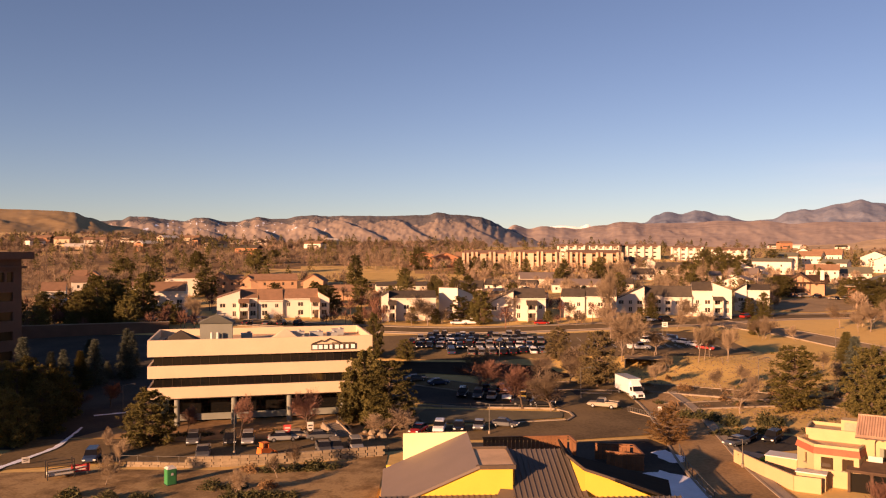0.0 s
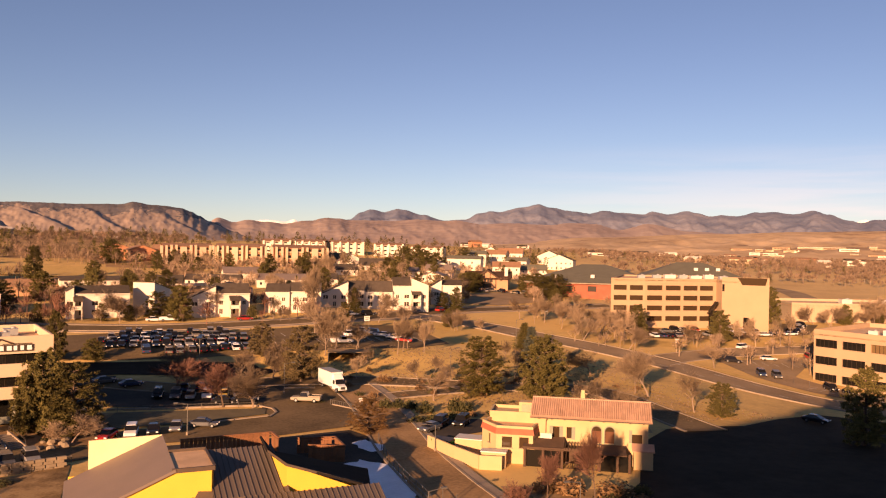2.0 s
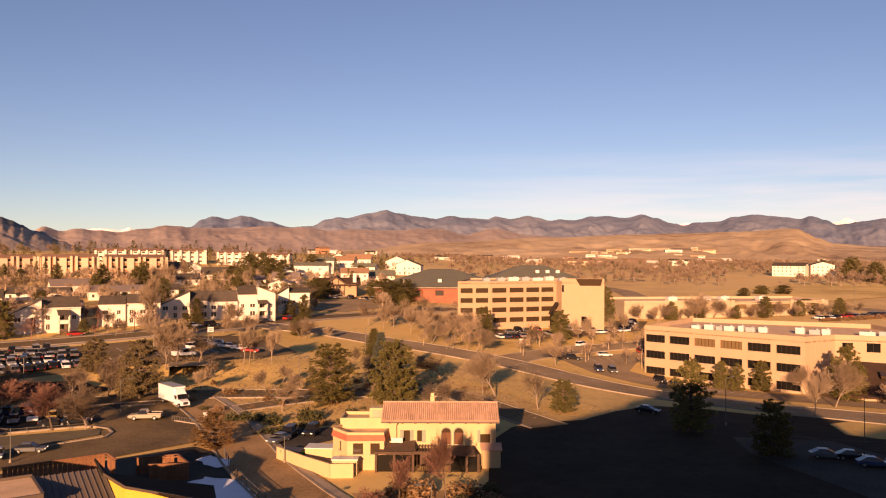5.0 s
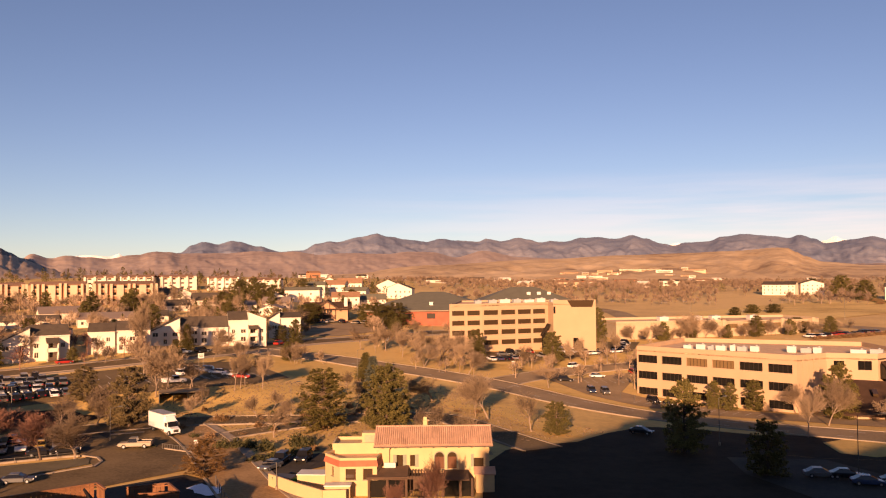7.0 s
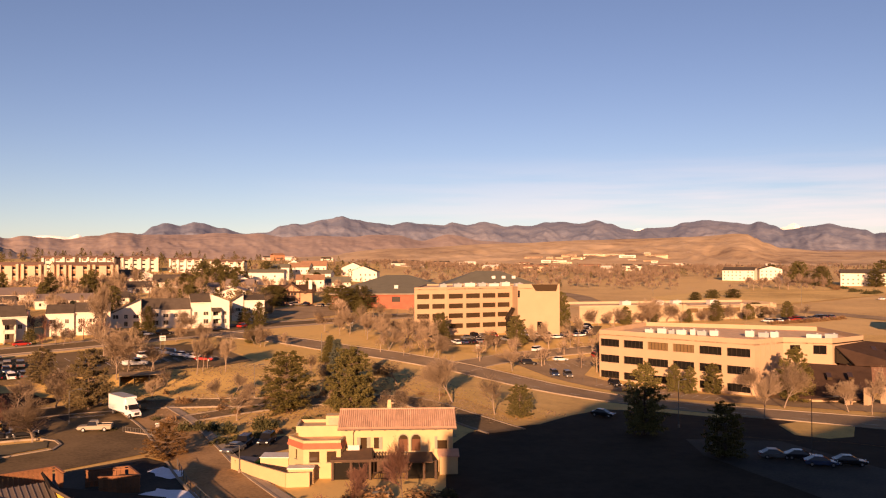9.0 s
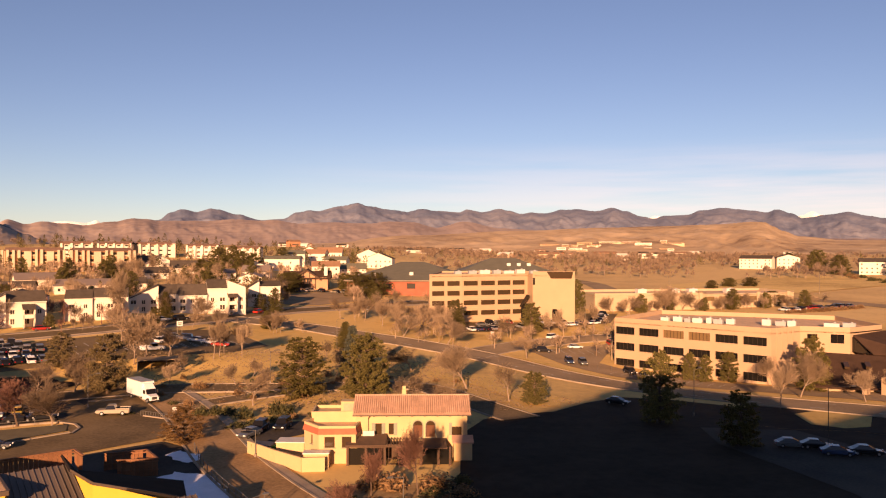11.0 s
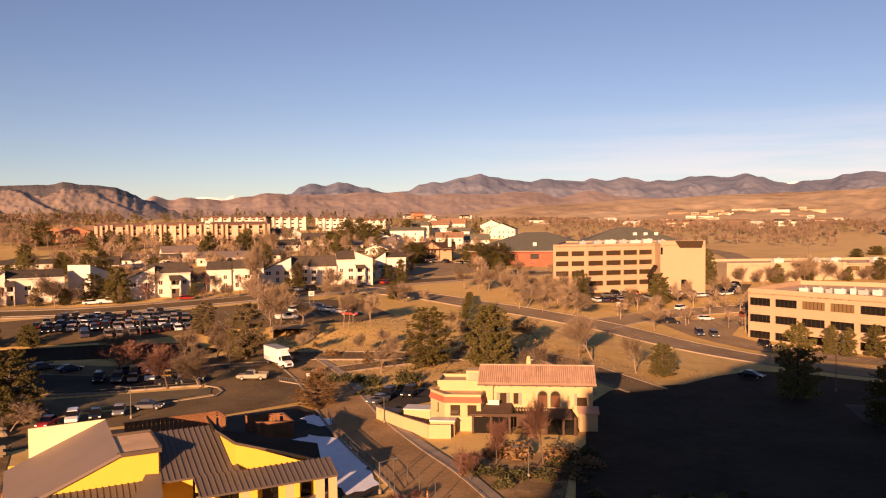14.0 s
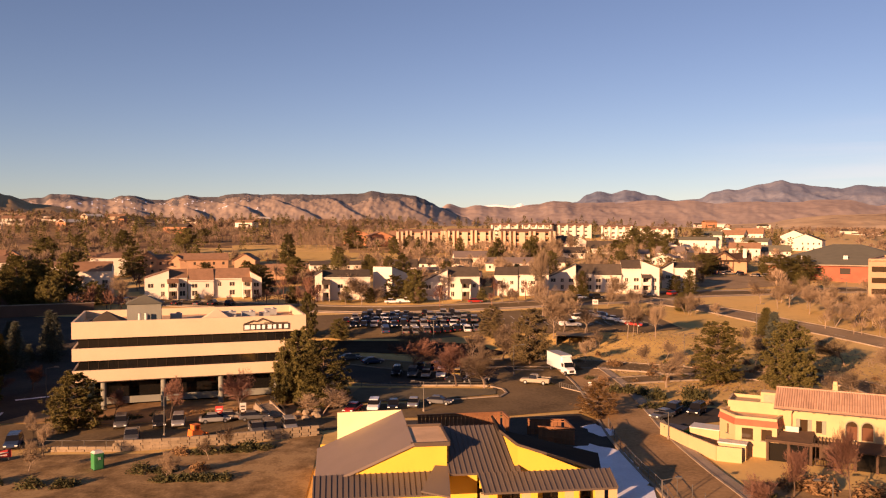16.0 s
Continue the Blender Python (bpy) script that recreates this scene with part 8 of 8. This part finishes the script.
for y, x0, x1, head in ((199.5, 2, 25, 92), (205.2, -6, 25, 270), (211.8, -8, 26, 88), (217.4, -6, 24, 270), (223.4, -2, 22, 90)):
    x = x0
    while x < x1:
        if LOT.random() < .92:
            park(LOT.choice(("sedan", "sedan", "suv")), LOT.choice(PAINTS), x, y + LOT.uniform(-.5, .5), head + LOT.uniform(-3, 3))
        x += LOT.uniform(2.4, 2.7)
PARKED_A = [("suv", "white", 54.4, 212, 20), ("sedan", "silver", 58.2, 219, 160), ("suv", "blue", 60.5, 216, 150), ("sedan", "white", 62.8, 212.5, 155), ("sedan", "white", 65.2, 209, 160), ("sedan", "red", 66.8, 205.6, 155), ("pickup", "white", 49, 201.5, 4), ("sedan", "white", 37, 202, 80), ("sedan", "grey", 40, 208, 80)]
PARKED_B = [("suv", "grey", -38.4, 123.9, 283), ("suv", "black", -32.8, 123.9, 286), ("suv", "silver", -30.0, 124.0, 281), ("pickup", "grey", -34.4, 115.6, 284), ("sedan", "tan", -22.8, 127.0, 10), ("sedan", "grey", -19.2, 126.6, 12), ("sedan", "silver", -24.9, 125.5, 12), ("suv", "grey", -15.8, 118.8, 285), ("suv", "silver", -13.0, 120.0, 285), ("suv", "blue", -49.5, 113.6, 284), ("pickup", "grey", -17.5, 118.2, 285)]
PARKED_C = [("sedan", "red", -4.0, 131.0, 250), ("suv", "white", -0.6, 132.2, 265), ("sedan", "black", 2.6, 133.0, 266), ("sedan", "silver", 6.0, 134.0, 262), ("sedan", "grey", 10.4, 135.4, 340), ("pickup", "tan", 29.9, 150.4, 156)]
PARKED_D = [("suv", "black", 3.9, 161, 262), ("suv", "grey", 7.0, 159.6, 262), ("sedan", "silver", 9.6, 158.6, 262), ("suv", "white", 12.6, 158.4, 262), ("sedan", "yellow", 15.6, 158.4, 262), ("suv", "silver", 18.4, 157.8, 262), ("sedan", "blue", 9.0, 166.0, 82), ("sedan", "blue", 12.0, 166.0, 82), ("sedan", "grey", -5.9, 176, 20), ("sedan", "blue", -1.0, 172, 20), ("suv", "grey", 16, 164.6, 82), ("sedan", "black", 15.2, 152.8, 350), ("sedan", "black", 19.0, 152.6, 350)]
# cars in the tower's shade get darker paint to look shaded
PARKED_E = [("suv", "black", 47.4, 125.6, 230), ("suv", "black", 51.2, 125.2, 230), ("sedan", "grey", 44.6, 122.6, 215), ("suv", "black", 155, 181, 330), ("sedan", "white", 169, 182.5, 345), ("suv", "blue", 151.2, 165.6, 240), ("suv", "grey", 154, 163.2, 240), ("suv", "black", 157, 148.6, 250), ("sedan", "black", 158, 144.0, 250), ("sedan", "grey", 111.4, 72.7, 318), ("sedan", "black", 113.9, 70.1, 312), ("sedan", "blue", 112.5, 66.0, 312), ("sedan", "black", 116.4, 63.9, 312), ("sedan", "grey", 152, 72, 282), ("suv", "red", 183, 181, 250), ("sedan", "black", 116.8, 113.9, 296), ("suv", "white", 173, 197.5, 15)]
PARKED_F = [("suv", "black", 158, 229.5, 345), ("sedan", "grey", 165, 225, 345), ("suv", "black", 170, 219, 165), ("suv", "grey", 184, 224, 255), ("suv", "white", 189, 222.6, 255), ("sedan", "white", 193, 220.8, 255), ("sedan", "silver", 197, 219, 255), ("sedan", "white", 206, 212.4, 350), ("suv", "black", 209, 215, 255), ("sedan", "black", 213, 217, 255), ("suv", "grey", 217, 220, 255), ("sedan", "white", 222, 225, 255), ("suv", "black", 226, 228, 255), ("sedan", "red", 178, 226.4, 255), ("sedan", "white", 196, 213.5, 350), ("sedan", "red", 30, 245.6, 4), ("sedan", "white", 64, 252, 12), ("suv", "black", 70, 253, 14), ("sedan", "white", 4.5, 246.5, 2), ("pickup", "white", 8.6, 246.6, 2), ("sedan", "grey", 90, 262, 36), ("suv", "red", 101, 269, 40)]
for kind, paint, x, y, head in PARKED_A + PARKED_B + PARKED_C + PARKED_D + PARKED_E + PARKED_F:
    park(kind, paint, x, y, head)
for i in range(34):
    x = 155 + 2.95 * (i % 17)
    y = (217.2 if i < 17 else 228.6 - .14 * (x - 155)) + LOT.uniform(-.4, .4)
    if LOT.random() < .85 and not any(math.hypot(x - q[2], y - q[3]) < 4.6 for q in PARKED_F):
        park(LOT.choice(("sedan", "sedan", "suv")), LOT.choice(("white", "silver", "black", "grey", "black", "blue", "silver")), x, y, (84, 264)[i // 17] + LOT.uniform(-3, 3))
for i in range(26):
    u = i / 25
    park(LOT.choice(("sedan", "suv")), LOT.choice(PAINTS), 118 + 62 * u + LOT.uniform(-2, 2), 318 + 26 * math.sin(u * 3) + LOT.uniform(-3, 3), LOT.uniform(0, 360))
for i in range(15):
    park(LOT.choice(("sedan", "suv")), LOT.choice(("white", "red", "black", "black", "grey", "blue")), 296 + 2.6 * i, 196 - 0.35 * i + LOT.uniform(-1, 1), 80)
for i in range(12):
    park(LOT.choice(("sedan", "suv")), LOT.choice(PAINTS), -100 + 5.2 * i + LOT.uniform(-1, 1), 247 + LOT.uniform(-1, 1) - .3 * i, 80)
park("suv", "white", 162.5, 75.3, 20)
park("suv", "red", 165.6, 72.6, 110)
park("sedan", "grey", 235, 268, 356)
park("sedan", "black", 262, 262, 340)
park("sedan", "white", 452, 229, 350)


def box_truck(x, y, heading):
    o = thing("box_truck", on(x, y, heading, .16), "white box lorry standing at the car park entrance", "lorry")
    part("box", Shape().box(-6.6, 0.2, -1.25, 1.25, 1.05, 3.75), CAR_PAINT["white"], o, "tall white cargo box")
    part("box_rim", Shape().box(-6.65, 0.25, -1.28, 1.28, 3.75, 3.83).box(-6.65, -6.55, -1.28, 1.28, 1.0, 3.75).box(-6.6, .2, -1.28, -1.2, .95, 1.05).box(-6.6, .2, 1.2, 1.28, .95, 1.05), UNIT_GREY, o)
    part("wind_fairing", Shape().hexa([(.2, -1.0, 2.6), (1.3, -.95, 2.6), (1.3, .95, 2.6), (.2, 1.0, 2.6), (.2, -.95, 3.5), (.5, -.85, 3.4), (.5, .85, 3.4), (.2, .95, 3.5)]), CAR_PAINT["white"], o)
    part("cab", Shape().hexa([(.25, -1.1, .6), (1.9, -1.1, .6), (1.9, 1.1, .6), (.25, 1.1, .6), (.25, -1.05, 2.6), (1.35, -1.0, 2.6), (1.35, 1.0, 2.6), (.25, 1.05, 2.6)]), CAR_PAINT["white"], o)
    part("bonnet", Shape().hexa([(1.85, -.95, .6), (3.2, -.85, .6), (3.2, .85, .6), (1.85, .95, .6), (1.85, -.9, 1.6), (3.1, -.75, 1.35), (3.1, .75, 1.35), (1.85, .9, 1.6)]), CAR_PAINT["white"], o)
    part("windscreen", Shape().hexa([(1.87, -.95, 1.62), (1.92, -.95, 1.62), (1.92, .95, 1.62), (1.87, .95, 1.62), (1.38, -.88, 2.5), (1.45, -.88, 2.5), (1.45, .88, 2.5), (1.38, .88, 2.5)]), GLASS_DARK, o)
    for s in (-1, 1):
        part("side_window", Shape().box(.6, 1.45, min(s * 1.06, s * 1.115), max(s * 1.06, s * 1.115), 1.65, 2.35), GLASS_DARK, o)
        part("headlight", Shape().box(3.12, 3.24, s * .68 - .16, s * .68 + .16, .85, 1.1), LAMP_GLASS, o)
        part("mirror", Shape().box(1.5, 1.6, s * 1.3 - .12, s * 1.3 + .12, 1.7, 2.3), POLE_DARK, o)
    part("grille", Shape().box(3.18, 3.23, -.45, .45, .75, 1.25), POLE_DARK, o)
    part("chassis", Shape().box(-6.4, 3.0, -.5, .5, .5, 1.0), TYRE, o)
    for xx in (-4.9, 2.4):
        for yy in (-.98, .98):
            wh = part("wheel", Shape().tube((xx, yy - .16, .5), (xx, yy + .16, .5), .5, .5, 14), TYRE, o)
            part("rim", Shape().tube((xx, yy + .15 * (1 if yy > 0 else -1), .5), (xx, yy + .18 * (1 if yy > 0 else -1), .5), .28, .26, 8), RIM, wh)


box_truck(37.6, 158.6, -80)


# ---------------------------------------------------------------- street furniture and small things
def street_lamp(x, y, h, label, arm=1.4, turn=0.0, material=POLE_GREY, twin=False):
    o = thing("street_lamp", on(x, y, turn), label, "street lamp", "street lamps")
    part("base", Shape().tube((0, 0, -.3), (0, 0, .6), .2, .18, 10), CONCRETE, o)
    part("pole", Shape().tube((0, 0, .6), (0, 0, h), .075, .05, 8), material, o)
    for s in ((-1, 1) if twin else (1,)):
        part("arm", Shape().tube((0, 0, h - .1), (s * arm, 0, h + .15), .05, .04, 6), material, o)
        part("lamp_head", Shape().box(min(s * arm, s * (arm + .7)), max(s * arm, s * (arm + .7)), -.16, .16, h + .08, h + .26), material, o)


for x, y, h, tw in ((7.5, 130.4, 5.0, False), (12.4, 177.0, 8.5, True), (63.9, 163.1, 7, False), (-30.4, 117.4, 6, False), (142.6, 270.8, 9, False), (41.0, 110.3, 4.0, False), (47.0, 79.2, 3.8, False), (29.8, 81.8, 3.6, False), (97, 199, 8, False), (152, 250, 9, False), (189, 199, 8, False), (27.2, 159, 6, False), (-56, 141, 6, False), (120.4, 98.2, 8.6, False)):
    street_lamp(x, y, h, "thin grey steel lamp post on a concrete footing", twin=tw, turn=random.choice((0, 180)))
street_lamp(115.8, 69.4, 9.4, "dark street lamp with a long curved arm", arm=3.4, turn=-35, material=POLE_DARK)
street_lamp(303, 262, 11, "tall highway lamp beside the field", arm=2.0)
street_lamp(392, 240, 11, "tall highway lamp beside the field", arm=2.0)


def sign_post(x, y, w, h, z, material, label, turn=0.0):
    o = thing("sign", facing(x, y, turn), label, "sign", "signs")
    for u in (-w * .35, w * .35):
        part("post", Shape().box(u - .06, u + .06, -.05, .05, -.2, z), POLE_GREY, o)
    b = part("panel", Shape().box(-w / 2, w / 2, -.11, -.05, z, z + h), material, o)
    part("text_bar", Shape().box(-w * .36, w * .36, -.14, -.108, z + h * .56, z + h * .72), UNIT_WHITE if material is not UNIT_WHITE else POLE_DARK, b)
    part("text_bar", Shape().box(-w * .28, w * .28, -.14, -.108, z + h * .26, z + h * .4), UNIT_WHITE if material is not UNIT_WHITE else POLE_DARK, b)


sign_post(-48.1, 106.9, 2.3, 1.0, .5, SIGN_RED, "red banner sign with pale bars in the dirt yard")
sign_post(-58, 112, 1.0, .8, .3, UNIT_WHITE, "small white notice board at the kerb")
sign_post(-44, 127, .9, .9, .3, UNIT_WHITE, "small white notice board in a flower bed")
sign_post(38.6, 143.4, .7, .7, 1.1, UNIT_WHITE, "small white sign at the guard rail")
sign_post(62.5, 227, 1.6, 1.4, 2.2, UNIT_WHITE, "white panel sign beside the boulevard")
sign_post(34.5, 172.5, 1.0, 3.4, .6, UNIT_WHITE, "tall white monument sign at the entrance")
sign_post(139.5, 204.0, 1.6, 1.2, 1.4, TRIM_GREEN, "green street sign beside the verge")
sign_post(155, 205.5, 1.2, 1.2, .6, UNIT_WHITE, "white notice sign on the verge")
sign_post(137, 257, 1.4, 1.4, 2.4, UNIT_WHITE, "white road sign at the far verge")
sign_post(-21.5, 130.6, 1.0, 1.6, .4, UNIT_WHITE, "white office sign beside a column")
sign_post(-25.0, 129.4, 1.2, 1.4, .4, SIGN_RED, "red and white notice at the office door")


def portable_toilet(x, y):
    o = thing("portable_toilet", facing(x, y, 20), "green plastic portable toilet with a pale roof", "portable toilet")
    part("cabin", Shape().box(-.6, .6, -.6, .6, .12, 2.1), SIGN_GREEN, o)
    part("roof", Shape().hexa([(-.64, -.64, 2.1), (.64, -.64, 2.1), (.64, .64, 2.1), (-.64, .64, 2.1), (-.4, -.4, 2.36), (.4, -.4, 2.36), (.4, .4, 2.36), (-.4, .4, 2.36)]), UNIT_WHITE, o)
    part("skid", Shape().box(-.65, .65, -.65, .65, 0, .12), TYRE, o)
    d = part("door", Shape().box(-.42, .42, -.64, -.602, .2, 1.98), SIGN_GREEN, o)
    part("notice", Shape().box(-.16, .16, -.66, -.638, 1.3, 1.62), UNIT_WHITE, d)


portable_toilet(-34.7, 102.6)


def site_frame():
    o = thing("trailer_frame", facing(-50.2, 105.6, 10), "dark steel rack trailer in the dirt yard", "trailer")
    for u in (-1.6, 1.6):
        for v in (-.8, .8):
            part("post", Shape().box(u - .06, u + .06, v - .06, v + .06, 0, 2.4), POLE_DARK, o)
    for z in (.5, 1.0, 1.5, 2.0, 2.4):
        part("rail", Shape().box(-1.66, 1.66, -.86, -.78, z, z + .1), POLE_DARK, o)
    part("load", Shape().box(-1.5, 1.5, -.7, .7, .55, .95), UNIT_WHITE, o)
    c = thing("skid_loader", facing(-25.6, 116.6, 30), "small orange loader on the car park", "loader")
    part("body", Shape().hexa([(-1.2, -.7, .4), (1.0, -.7, .4), (1.0, .7, .4), (-1.2, .7, .4), (-1.1, -.6, 1.4), (.4, -.6, 1.2), (.4, .6, 1.2), (-1.1, .6, 1.4)]), ORANGE_PAINT, c)
    part("cage", Shape().box(-.8, -.72, -.55, .55, 1.3, 2.0).box(.1, .18, -.55, .55, 1.2, 2.0).box(-.85, .25, -.6, .6, 2.0, 2.08), ORANGE_PAINT, c)
    part("bucket", Shape().hexa([(1.0, -.8, .15), (1.8, -.8, .1), (1.8, .8, .1), (1.0, .8, .15), (1.0, -.8, .8), (1.2, -.8, .8), (1.2, .8, .8), (1.0, .8, .8)]), ORANGE_PAINT, c)
    for u in (-.8, .6):
        for v in (-.78, .78):
            part("wheel", Shape().tube((u, v - .14, .38), (u, v + .14, .38), .38, .38, 10), TYRE, c)


site_frame()


def post_fence(name, pts, gap, h, material, label, rails=(), r=.05, cap=None):
    """A fence along a line: each post a part, rails from post to post."""
    o = thing(name, pose(0, 0, 0), label, "fence")
    line = smooth_line(pts, gap)
    me = Shape().tube((0, 0, -.3), (0, 0, h), r, r, 6).mesh("post", material)
    for i, p in enumerate(line):
        z = ground_z(p.x, p.y)
        part("post", me, None, o, at=pose(p.x, p.y, z))
        if i:
            q = line[i - 1]
            for k in rails:
                part("rail", Shape().tube((q.x, q.y, ground_z(q.x, q.y) + k), (p.x, p.y, z + k), .035, .035, 4, False), material, o)


post_fence("chain_fence", [(34.6, 118), (32.9, 108), (32.2, 98), (32.0, 88), (30.8, 80)], 2.4, 1.5, POLE_GREY, "grey wire fence on steel posts beside the drive", (1.45, .8))
post_fence("guard_rail", [(33.8, 147.2), (36.2, 143.4), (38.0, 139.8)], 0.5, 1.05, POLE_GREY, "blue-grey steel guard rail at the car park edge", (1.0, .15))
post_fence("barrier_rail", [(-3, 151), (8, 150.4), (20.5, 148.8)], 2.6, .9, POLE_GREY, "pale pipe rail above the turf island", (.85,))
post_fence("barrier_rail", [(-46, 113.6), (-34, 113.0), (-22, 115.2), (-8, 119.0)], 3.0, .95, POLE_GREY, "pale pipe rail above the retaining wall", (.9,))
post_fence("bollard_row", [(33.1, 86.2), (33.5, 82.9), (33.7, 80.0), (33.6, 75.5), (33.0, 70.1)], 3.2, 2.6, POLE_GREY, "thin grey marker posts beside the drive")
post_fence("post_row", [(152.4, 161), (154.6, 153), (155.6, 146), (154.8, 138)], 4.0, 1.6, POLE_GREY, "row of pale marker posts at the car park")
for x, y in ((33.6, 77.6), (33.2, 74.4)):
    c = thing("traffic_post", on(x, y), "orange and white plastic traffic post", "traffic post", "traffic posts")
    part("foot", Shape().tube((0, 0, 0), (0, 0, .12), .35, .3, 10), TYRE, c)
    part("post", Shape().tube((0, 0, .12), (0, 0, 1.15), .09, .07, 8), ORANGE_PAINT, c)
    part("band", Shape().tube((0, 0, .7), (0, 0, .85), .092, .09, 8), UNIT_WHITE, c)


def retaining_wall():
    """Courses of rough blocks, each its own piece."""
    o = thing("retaining_wall", pose(0, 0, 0), "tan rough-block retaining wall below the car park", "retaining wall")
    me = Shape().hexa([(.01, 0, .01), (1.19, 0, .01), (1.19, .5, .01), (.01, .5, .01), (.03, .03, .39), (1.17, .03, .39), (1.17, .5, .39), (.03, .5, .39)]).mesh("block", BLOCK)
    line = smooth_line([(-44, 111.0), (-33, 110.6), (-22, 112.6), (-8.6, 116.6)], 1.2)
    for i in range(len(line) - 1):
        p, q = line[i], line[i + 1]
        a = math.degrees(math.atan2(q.y - p.y, q.x - p.x))
        for k in range(4 if i > 6 else 2):
            part("block", me, None, o, at=pose(p.x + (.3 if k % 2 else 0), p.y + random.uniform(-.05, .05), .4 * k - .1, 0, 0, a))
    return o


retaining_wall()


def garden_steps():
    o = thing("garden_steps", pose(-15.8, 128.6, 0, 0, 0, 40), "pale concrete steps climbing through a boulder bed", "steps")
    for k in range(8):
        part("step", Shape().box(-1.3, 1.3, k * .42, k * .42 + 2.0, -.3, .17 * (k + 1)), CONCRETE, o)
    for u in (-1.36, 1.36):
        part("cheek_wall", Shape().hexa([(u - .14, -.2, -.3), (u + .14, -.2, -.3), (u + .14, 4.2, -.3), (u - .14, 4.2, -.3), (u - .14, -.2, .3), (u + .14, -.2, .3), (u + .14, 4.2, 1.9), (u - .14, 4.2, 1.9)]), CONCRETE, o)
        part("hand_rail", Shape().tube((u, 0, 1.1), (u, 4.0, 2.6), .04, .04, 6).tube((u, 0, .2), (u, 0, 1.1), .03, .03, 6).tube((u, 4.0, 1.7), (u, 4.0, 2.6), .03, .03, 6), POLE_DARK, o)
    rng = random.Random(17)
    for k in range(26):
        x, y = rng.uniform(-22, -9), rng.uniform(126.6, 131.6)
        if math.hypot(x + 15.8, y - 129.6) < 2.6:
            continue
        r = rng.uniform(.35, .9)
        rings = []
        for z, q in ((-.2, .8), (.1, 1.0), (.45, .9), (.75, .5)):
            rings.append([(r * q * math.cos(t) * rng.uniform(.8, 1.15), r * q * math.sin(t) * rng.uniform(.8, 1.15), r * z) for t in (6.283 * i / 7 for i in range(7))])
        solid("boulder", Shape().loft(rings), BLOCK, "rough tan boulder in the planting bed", "boulder", "boulders", m=on(x, y, rng.uniform(0, 360), .1))


garden_steps()


def bay_lines(name, x, y, heading, n, gap, length, label):
    o = Shape()
    c, s_ = math.cos(radians(heading)), math.sin(radians(heading))
    for i in range(n):
        px, py = x + i * gap * c, y + i * gap * s_
        qx, qy = px - s_ * length, py + c * length
        o.poly(*[(u, v, ground_z(u, v) + .2) for u, v in ((px, py), (px + .14 * c, py + .14 * s_), (qx + .14 * c, qy + .14 * s_), (qx, qy))])
    solid(name, o, PAINT_WHITE, label, "road marking", kind="structure")


bay_lines("bay_marking", 30, 203, 4, 14, 2.8, 5.5, "white parking bay lines")
bay_lines("bay_marking", 34, 214, 4, 12, 2.8, 5.5, "white parking bay lines")
bay_lines("bay_marking", 151, 150, -70, 12, 2.8, 5.0, "white parking bay lines")
bay_lines("bay_marking", 56, 205, 8, 8, 2.8, 5.5, "white parking bay lines")
bay_lines("bay_marking", 158, 178, -20, 8, 2.8, 5.0, "white parking bay lines")
for pts in ([(-2, 151.6), (8, 150.8), (21, 149.2), (23.2, 143), (21.4, 139.6)], [(11, 138.2), (21.4, 140.6)], [(38.4, 140), (34.2, 146.8)], [(28, 163.5), (34, 162.6)], [(-12, 153), (2, 151.8)]):
    solid("kerb", strip(smooth_line(pts), -.2, .2, .3, thick=.4), CONCRETE, "pale concrete kerb round the car park", "kerb", kind="structure")
